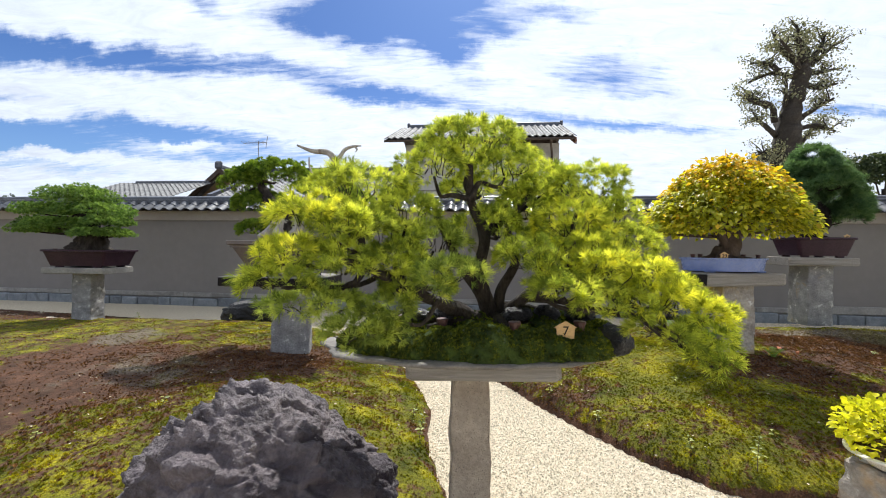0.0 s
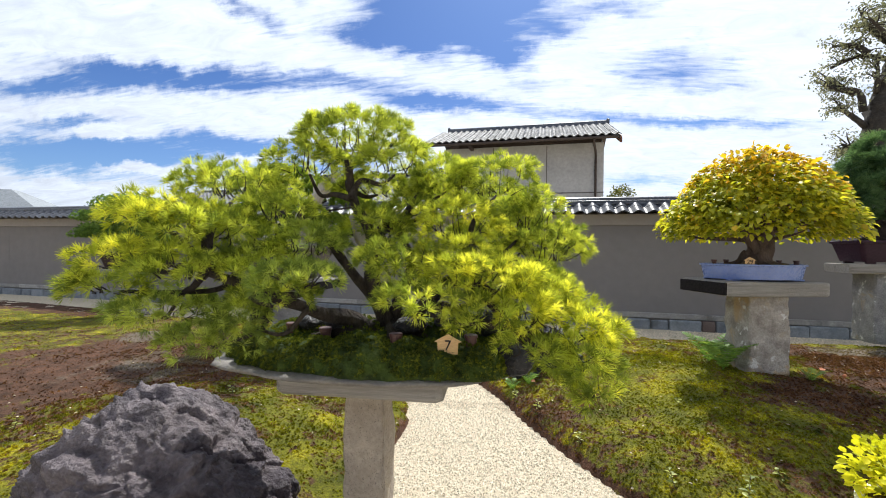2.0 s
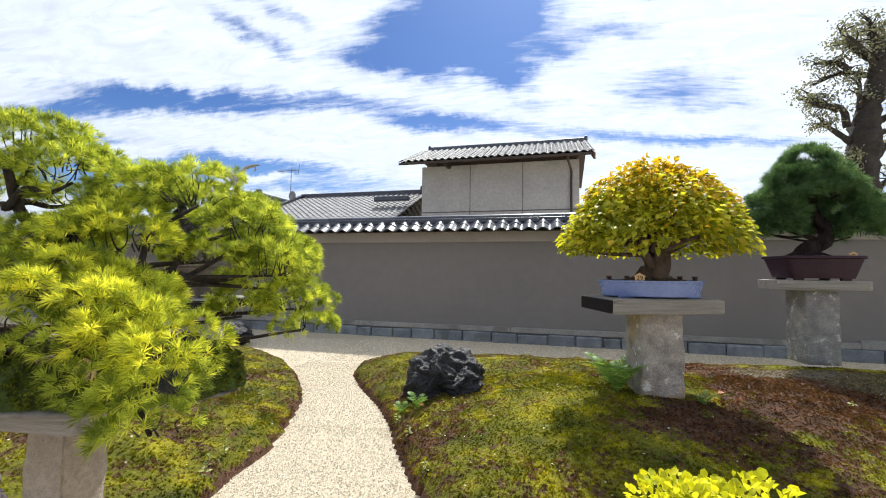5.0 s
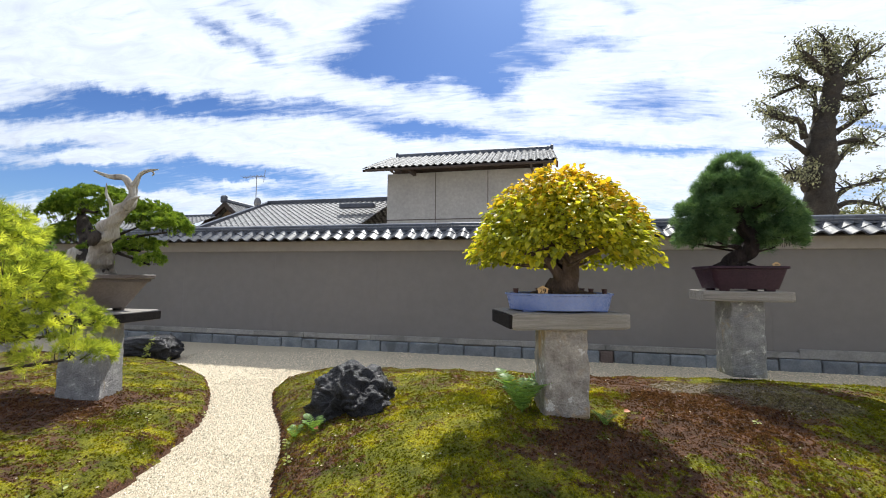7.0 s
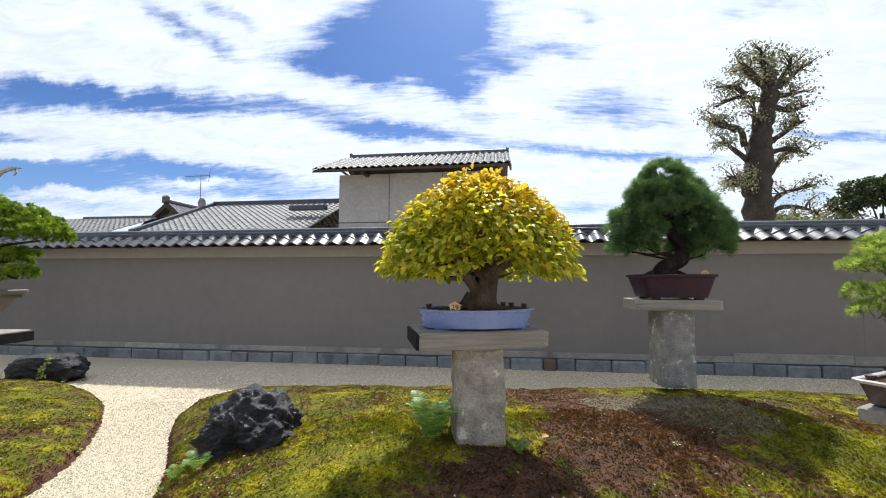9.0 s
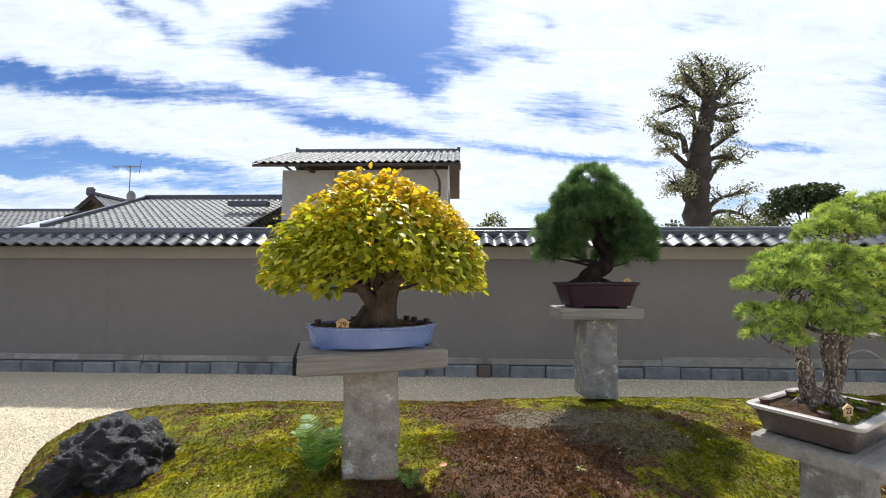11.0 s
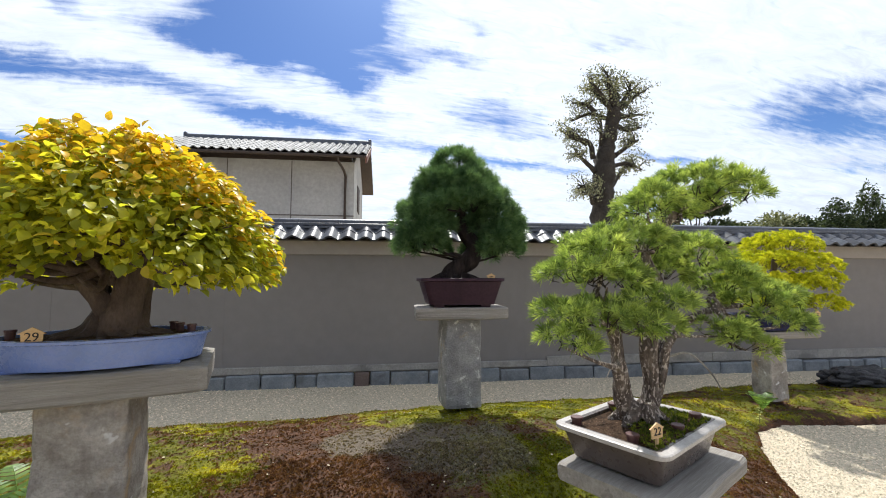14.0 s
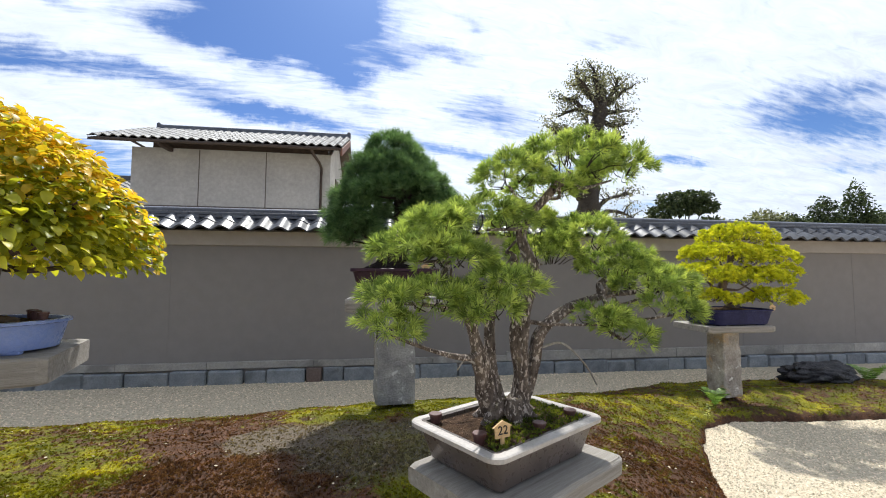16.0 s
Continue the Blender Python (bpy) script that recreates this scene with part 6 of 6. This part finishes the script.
trunk_part(tree22, "trunk", [(0.0, 0.05, 0.13), (-0.04, 0.08, 0.36), (-0.02, 0.1, 0.6), (0.1, 0.15, 0.8)], 0.032, 0.012, PALEBARK, 10, 0.4, 9)
for k, (x, y) in enumerate(((-0.12, -0.04), (0.12, -0.05), (0.0, -0.1), (0.14, 0.05), (-0.12, 0.06))):
    trunk_part(tree22, "root", [(x * 0.2, y * 0.2, 0.21), (x * 0.6, y * 0.6, 0.17), (x, y, 0.14)], 0.045, 0.015, PALEBARK, 8, 0.5, k)
trunk_part(tree22, "jin", [(0.15, 0.0, 0.42), (0.22, -0.05, 0.44), (0.3, -0.08, 0.36), (0.34, -0.1, 0.28)], 0.006, 0.003, DEADWOOD, 5, 0.2, 2, "thin bare pale twig")
trunk_part(tree22, "jin", [(-0.12, -0.03, 0.36), (-0.2, -0.08, 0.40), (-0.24, -0.1, 0.37)], 0.005, 0.002, DEADWOOD, 5, 0.2, 2)
PADS22 = [(5.86, 3.45, 2.05, 0.23, 0.22, 0.09), (5.57, 3.4, 1.96, 0.12, 0.16, 0.07), (6.09, 3.5, 2.04, 0.13, 0.18, 0.09), (5.82, 3.6, 1.96, 0.15, 0.18, 0.06), (5.5, 3.45, 1.8, 0.16, 0.18, 0.08), (5.29, 3.4, 1.76, 0.11, 0.16, 0.07), (5.2, 3.35, 1.67, 0.13, 0.16, 0.07), (5.33, 3.35, 1.65, 0.13, 0.16, 0.07), (5.76, 3.7, 1.81, 0.13, 0.18, 0.09), (6.11, 3.75, 1.76, 0.18, 0.2, 0.12), (5.92, 3.8, 1.69, 0.17, 0.18, 0.11)]
PADS22 += [(6.26, 3.7, 1.63, 0.16, 0.18, 0.11), (6.37, 3.6, 1.55, 0.18, 0.18, 0.09), (6.39, 3.5, 1.45, 0.1, 0.13, 0.07), (5.13, 3.3, 1.53, 0.08, 0.13, 0.05), (5.12, 3.3, 1.43, 0.08, 0.13, 0.06), (5.26, 3.3, 1.51, 0.12, 0.15, 0.07), (5.4, 3.25, 1.48, 0.12, 0.16, 0.07), (5.5, 3.3, 1.56, 0.1, 0.15, 0.07), (5.98, 3.45, 1.42, 0.1, 0.12, 0.05), (6.08, 3.42, 1.36, 0.1, 0.11, 0.05)]
N22 = [(-0.14, -0.04, 0.42), (-0.2, -0.08, 0.6), (-0.3, -0.13, 0.72), (0.05, 0.0, 0.5), (0.12, 0.0, 0.72), (0.08, 0.02, 0.9), (0.2, -0.04, 1.08), (0.3, 0.02, 0.58), (0.48, 0.06, 0.62), (0.1, 0.15, 0.8)]
branches_to(tree22, B22, PADS22, N22, PALEBARK, 0.015, 4)
pine_pads(tree22, B22, PADS22, lambda i: NEEDLE_GREEN, 0.029, 0.042, 22, 0.0030, BARK, clump=0.058, each=6, dense=2.9)
pts = np.stack([RNG.uniform(-0.27, 0.27, 1500), RNG.uniform(-0.19, 0.19, 1500), np.full(1500, 0.145)], 1)
pts[:, 2] += 0.02 * (1 - np.hypot(pts[:, 0] / 0.3, pts[:, 1] / 0.22)).clip(0, 1)
pts = pts[(pts[:, 0] - pts[:, 1] > -0.12)]
part("moss_cover", brush_mesh("moss_cover", pts, unit(RNG.normal(size=(len(pts), 3)) * 0.3 + np.array([0, 0, 1])), 0.014, 6, 0.004, POTMOSS_TUFT), tree22, "", (0, 0, 0), 25)
number_tag("22", (5.50, 3.31, 1.04), 12, 0.072, 0.02)
for x, y in ((5.34, 3.60), (5.62, 3.73), (5.44, 3.37), (5.69, 3.41), (5.88, 3.51)):
    cup_thing((x, y, 1.027), 0.022, 0.034)

# ---- yellow layered conifer by the wall ----
stand("stone post with a thin pale board top", (9.62, 6.08), -6, (0.27, 0.27, 0.14, 0.93), (0.90, 0.60, 0.08), PALESTONE, SLABWOOD, 4, 23, 0.9)
BD = (9.65, 6.05, 1.01)
treeD = thing("bonsai_conifer", "layered bright yellow-green bonsai conifer in a navy oval pot", "bonsai", BD)
add_pot(treeD, (0, 0, 0), -4, "glossy navy blue oval pot", 0.9, 0.6, 0.19, NAVYGLAZE, 0.12, 0.9, 0.012, mound=0.03, seed=31)
trunk_part(treeD, "trunk", [(0.05, 0, 0.16), (0.12, 0, 0.26), (-0.05, 0, 0.42), (0.05, 0, 0.62), (0.12, 0, 0.85), (0.15, 0, 1.0)], 0.075, 0.02, SMOOTHBARK, 10, 0.4, 2)
PADSD = [(9.81, 6.0, 2.05, 0.47, 0.35, 0.18), (9.53, 6.0, 1.83, 0.49, 0.4, 0.16), (10.25, 6.1, 1.81, 0.42, 0.4, 0.17), (9.18, 5.9, 1.59, 0.38, 0.35, 0.15), (9.99, 6.0, 1.55, 0.47, 0.4, 0.15), (10.55, 6.0, 1.63, 0.17, 0.2, 0.11), (10.36, 6.0, 1.3, 0.33, 0.3, 0.13), (9.25, 5.9, 1.32, 0.26, 0.3, 0.1)]
branches_to(treeD, BD, PADSD, [(-0.05, 0, 0.42), (0.05, 0, 0.62), (0.12, 0, 0.85)], SMOOTHBARK, 0.02, 5)
pine_pads(treeD, BD, PADSD, lambda i: FOLIAGE_YELLOW, 0.045, 0.045, 18, 0.007, SMOOTHBARK, clump=0.085, each=8, slim=True)
number_tag("", (10.05, 5.78, 1.185), -4, 0.09)

# ---- deadwood juniper ----
stand("broad stone post with a dark-edged board top", (-1.72, 4.90), -4, (0.43, 0.40, 0.08, 0.985), (1.15, 0.75, 0.115), GREYSTONE, SLABWOOD, 16, 29, 0.95, (-0.12, 0.0), dark_front=True)
BC = (-1.82, 4.88, 1.10)
treeC = thing("bonsai_juniper", "juniper bonsai with bleached deadwood in a deep taupe pot", "bonsai", BC)
add_pot(treeC, (0, 0, 0), -4, "deep flared taupe pot", 1.02, 0.8, 0.40, TANCLAY, 0.06, 0.62, 0.015, mound=0.08, seed=41)
trunk_part(treeC, "deadwood", [(0.20, -0.12, 0.40), (0.24, -0.14, 0.56), (0.33, -0.16, 0.74), (0.48, -0.19, 0.98), (0.64, -0.2, 1.14), (0.67, -0.2, 1.34)], 0.125, 0.03, DEADWOOD, 22, 0.9, 3, "bleached hollow deadwood trunk")
trunk_part(treeC, "deadwood", [(0.14, -0.10, 0.42), (0.20, -0.10, 0.62), (0.40, -0.15, 0.86), (0.52, -0.16, 1.04)], 0.09, 0.02, DEADWOOD, 14, 0.9, 13)
trunk_part(treeC, "deadwood", [(0.67, -0.2, 1.30), (0.56, -0.2, 1.41), (0.38, -0.2, 1.43), (0.21, -0.2, 1.49)], 0.042, 0.01, DEADWOOD, 10, 0.6, 4)
trunk_part(treeC, "deadwood", [(0.67, -0.2, 1.31), (0.74, -0.2, 1.43), (0.84, -0.2, 1.48), (0.94, -0.2, 1.49)], 0.03, 0.006, DEADWOOD, 8, 0.6, 5)
trunk_part(treeC, "deadwood", [(0.86, -0.2, 1.485), (0.89, -0.2, 1.45), (0.87, -0.2, 1.42)], 0.012, 0.004, DEADWOOD, 6, 0.4, 15)
trunk_part(treeC, "deadwood", [(0.44, -0.19, 0.98), (0.42, -0.19, 1.12), (0.35, -0.18, 1.24), (0.34, -0.18, 1.36)], 0.025, 0.005, DEADWOOD, 8, 0.5, 6)
trunk_part(treeC, "deadwood", [(0.62, -0.22, 1.10), (0.72, -0.24, 1.17), (0.79, -0.24, 1.20)], 0.05, 0.004, DEADWOOD, 8, 0.7, 7)
trunk_part(treeC, "deadwood", [(0.58, -0.22, 1.04), (0.68, -0.24, 1.13), (0.74, -0.25, 1.23)], 0.035, 0.004, DEADWOOD, 8, 0.7, 8)
trunk_part(treeC, "trunk", [(-0.05, 0.05, 0.42), (-0.12, 0.12, 0.7), (-0.3, 0.2, 0.95), (-0.4, 0.25, 1.1)], 0.12, 0.04, BARK, 12, 0.4, 8)
for k, (x, y) in enumerate(((0.22, -0.22), (-0.2, -0.24), (0.32, -0.1), (0.02, -0.3))):
    trunk_part(treeC, "root", [(0.02, -0.12, 0.6), (x * 0.6, y * 0.7, 0.49), (x, y, 0.44)], 0.09, 0.03, DEADWOOD if k % 2 else BARK, 8, 0.5, k)
# solid lump whose dark bark colour stands for the shade inside a hollow
part("hollow", rock_mesh("hollow", (0.07, 0.035, 0.085), 3.3, BARK, level=3, rough=0.2, ridge=0.1, flat=-2), treeC, "dark lump painted as the shade inside a deadwood hollow", (0.33, -0.265, 0.77))
PADSC = [(-2.03, 5.15, 2.3, 0.47, 0.3, 0.21), (-2.45, 5.2, 2.18, 0.27, 0.3, 0.22), (-1.44, 5.15, 2.13, 0.39, 0.3, 0.2), (-1.1, 5.1, 2.02, 0.23, 0.25, 0.14), (-1.41, 5.1, 1.8, 0.23, 0.22, 0.12), (-1.2, 5.0, 1.63, 0.14, 0.16, 0.08), (-2.26, 5.25, 1.94, 0.34, 0.3, 0.2), (-1.85, 5.15, 1.77, 0.26, 0.25, 0.14), (-2.25, 5.2, 1.63, 0.27, 0.25, 0.13)]
branches_to(treeC, BC, PADSC, [(-0.12, 0.12, 0.7), (-0.3, 0.2, 0.95), (-0.4, 0.25, 1.1)], BARK, 0.03, 6)
pine_pads(treeC, BC, PADSC, lambda i: FOLIAGE_DARK, 0.032, 0.042, 18, 0.008, BARK, clump=0.075, each=9, slim=True)

# ---- layered white pine far along the wall ----
stand("grey stone post with a pale stone top", (-6.46, 7.6), -3, (0.36, 0.34, 0.0, 0.90), (1.14, 0.7, 0.11), GREYSTONE, COPING, 3, 37, 0.95)
BE = (-6.42, 7.6, 1.01)
treeE = thing("bonsai_white_pine", "wide layered green bonsai pine in a red-brown rectangular pot", "bonsai", BE)
add_pot(treeE, (0, 0, 0), -3, "red-brown unglazed rectangular pot", 1.24, 0.78, 0.32, REDCLAY, 0.04, 0.84, 0.025, mound=0.06, seed=51)
trunk_part(treeE, "trunk", [(0.0, 0, 0.3), (0.02, 0, 0.45), (0.0, 0, 0.6), (-0.05, 0, 0.9), (-0.1, 0, 1.2)], 0.34, 0.06, BARK, 14, 0.35, 2)
PADSE = [(-6.65, 7.6, 2.29, 0.63, 0.5, 0.25), (-6.39, 7.6, 2.03, 0.65, 0.5, 0.23), (-7.27, 7.6, 2.02, 0.42, 0.5, 0.2), (-6.97, 7.5, 1.76, 0.67, 0.5, 0.19), (-5.99, 7.5, 1.82, 0.39, 0.45, 0.17), (-6.11, 7.4, 1.61, 0.51, 0.45, 0.14), (-7.27, 7.5, 1.67, 0.37, 0.4, 0.14), (-5.89, 7.5, 1.61, 0.27, 0.3, 0.11)]
PADSE = [(x, y, z, rx * 1.06, ry, rz * 0.85) for x, y, z, rx, ry, rz in PADSE]
branches_to(treeE, BE, PADSE, [(0.02, 0, 0.45), (0.0, 0, 0.6), (-0.05, 0, 0.9)], BARK, 0.04, 7)
pine_pads(treeE, BE, PADSE, lambda i: FOLIAGE_WHITE, 0.040, 0.045, 18, 0.009, BARK, slim=True)
for x in (-6.86, -6.64):
    cup_thing((x, 7.36, 1.30), 0.03, 0.045)


# ---- small plants ----
def fern(at, size, fronds, seed, label):
    t = thing("fern", label, "fern", at)
    rnd = random.Random(seed)
    for k in range(fronds):
        a, ln = 2 * math.pi * k / fronds + rnd.uniform(-0.3, 0.3), size * rnd.uniform(0.7, 1.1)
        s = Soup()
        line = [Vector((math.cos(a) * ln * f * 0.6, math.sin(a) * ln * f * 0.6, ln * (1.25 * f - 0.6 * f * f))) for f in np.linspace(0, 1, 12)]
        s.tube(line, [0.0035 * (1 - f * 0.7) for f in np.linspace(0, 1, 12)], 4)
        side = Vector((-math.sin(a), math.cos(a), 0))
        for i in range(1, 12):
            d = (line[i] - line[i - 1]).normalized()
            w = ln * 0.24 * math.sin(math.pi * (0.12 + 0.86 * i / 12)) + 0.004
            for sg in (-1, 1):
                tip = line[i] + side * sg * w + d * w * 0.45 - Vector((0, 0, w * 0.15))
                b0, b1 = line[i] - d * ln * 0.024, line[i] + d * ln * 0.024
                m = (line[i] + tip) / 2
                s.add([tuple(b0), tuple(m - d * ln * 0.02), tuple(tip), tuple(m + d * ln * 0.026), tuple(b1)], [(0, 1, 3, 4), (1, 2, 3)])
        part("frond", s.mesh("frond", FERN), t)
    return t


def on_ground(x, y, sink=0.01):
    return (x, y, max(hill_at(x, y), 0.0) - sink)


fern(on_ground(2.80, 4.34), 0.40, 9, 1, "bright green fern at the foot of the stone post")
fern(on_ground(2.78, 4.56), 0.40, 6, 2, "bright green fern at the foot of the stone post")
fern(on_ground(3.42, 4.16), 0.16, 6, 3, "small green fern at the foot of the stone post")
fern(on_ground(1.02, 4.33), 0.20, 8, 4, "small fern in front of the black rock")
fern(on_ground(0.86, 4.30), 0.13, 6, 5, "small fern in front of the black rock")
fern(on_ground(9.32, 5.95), 0.28, 7, 6, "small green fern beside the stone post")
fern(on_ground(12.75, 6.42), 0.42, 9, 7, "leafy green clump by the wall")


def seedling(at, height, seed, mat=PALELEAF, label="pale green seedling standing in the moss"):
    t = thing("seedling", label, "seedling", at, seed * 37)
    rnd = random.Random(seed)
    top = (rnd.uniform(-0.03, 0.03), rnd.uniform(-0.03, 0.03), height)
    part("stem", limb([(0, 0, 0), (top[0] * 0.4, top[1] * 0.6, height * 0.5), top], 0.0025, 0.0012, 5, 4, 0, 0).mesh("stem", SMOOTHBARK), t)
    n = max(6, int(height * 90))
    f = np.linspace(0.25, 1.0, n)
    a = np.arange(n) * 2.4
    c = np.stack([top[0] * f, top[1] * f, height * f], 1)
    ax = unit(np.stack([np.cos(a), np.sin(a), 0.25 + 0 * a], 1))
    part("leaves", leaf_mesh("leaves", c, ax, 0.034 + height * 0.04, 0.016 + height * 0.015, mat), t)
    return t


for i, (x, y, h) in enumerate(((1.98, 2.50, 0.22), (1.72, 2.72, 0.10), (1.30, 3.22, 0.09), (1.05, 3.78, 0.10), (-0.10, 2.95, 0.16), (-0.16, 3.25, 0.12), (0.88, 4.12, 0.10), (2.3, 2.75, 0.07), (1.7, 5.4, 0.09), (2.1, 3.6, 0.05), (-0.45, 4.95, 0.07), (-0.95, 5.6, 0.07), (-0.6, 4.4, 0.08),
                               (8.85, 5.62, 0.16), (8.5, 5.5, 0.08), (-1.35, 3.2, 0.05), (-1.9, 2.9, 0.06), (-2.4, 2.5, 0.07), (-5.4, 7.4, 0.13), (-3.6, 7.1, 0.13), (-2.3, 6.7, 0.12), (4.6, 4.3, 0.04), (5.9, 5.2, 0.05), (6.9, 4.6, 0.05))):
    seedling(on_ground(x, y), h, i)
# creeper on the flat rock
vine = thing("creeper", "leafy creeper climbing over the dark flat rock", "creeper", (-3.15, 7.28, 0.02))
part("stem", limb([(0, 0, 0), (0.02, -0.02, 0.2), (0.06, 0.0, 0.34), (0.12, 0.05, 0.46)], 0.005, 0.002, 5, 5, 0, 1).mesh("stem", SMOOTHBARK), vine)
f = RNG.uniform(0, 1, 60)
c = np.stack([0.12 * f * f, 0.05 * f * f - 0.04 * np.sin(f * 3), 0.46 * f], 1) + RNG.normal(size=(60, 3)) * 0.02
part("leaves", leaf_mesh("leaves", c, unit(RNG.normal(size=(60, 3)) + np.array([0, -0.6, 0.2])), 0.05, 0.04, PALELEAF), vine)
# litter on the moss: pale specks and fallen leaves
n = 1100
px, py = RNG.uniform(-3.2, 8.2, n), RNG.uniform(2.3, 7.0, n)
pz = np.maximum(hills(px, py, 0)[0], hills(px, py, 1)[0])
ok = pz > 0.05
c = np.stack([px, py, pz + 0.016], 1)[ok]
LITTER = material("dry_litter", (0.28, 0.23, 0.14), (0.55, 0.48, 0.34), 9, 0.8, 0.1, 60, island=0.4)
litter = new("leaf_litter", leaf_mesh("leaf_litter", c, unit(RNG.normal(size=c.shape) * np.array([1, 1, 0.15])), 0.020, 0.012, LITTER, 0.1))
tagged(litter, "scattered pale dry leaf litter on the moss", "litter", kind="stuff")
for i, (x, y) in enumerate(((3.62, 4.35), (3.72, 4.2), (1.08, 4.28))):
    ob = new("fallen_leaf", leaf_mesh("fallen_leaf", np.array([(0, 0, 0.0)]), np.array([(0.9, 0.3, 0.2)]), 0.06, 0.045, PINK, 0.2))
    ob.matrix_basis = pose(x, y, hill_at(x, y) + 0.03, 0, 0, i * 70)
    tagged(ob, "orange fallen leaf lying on the moss", "leaf")
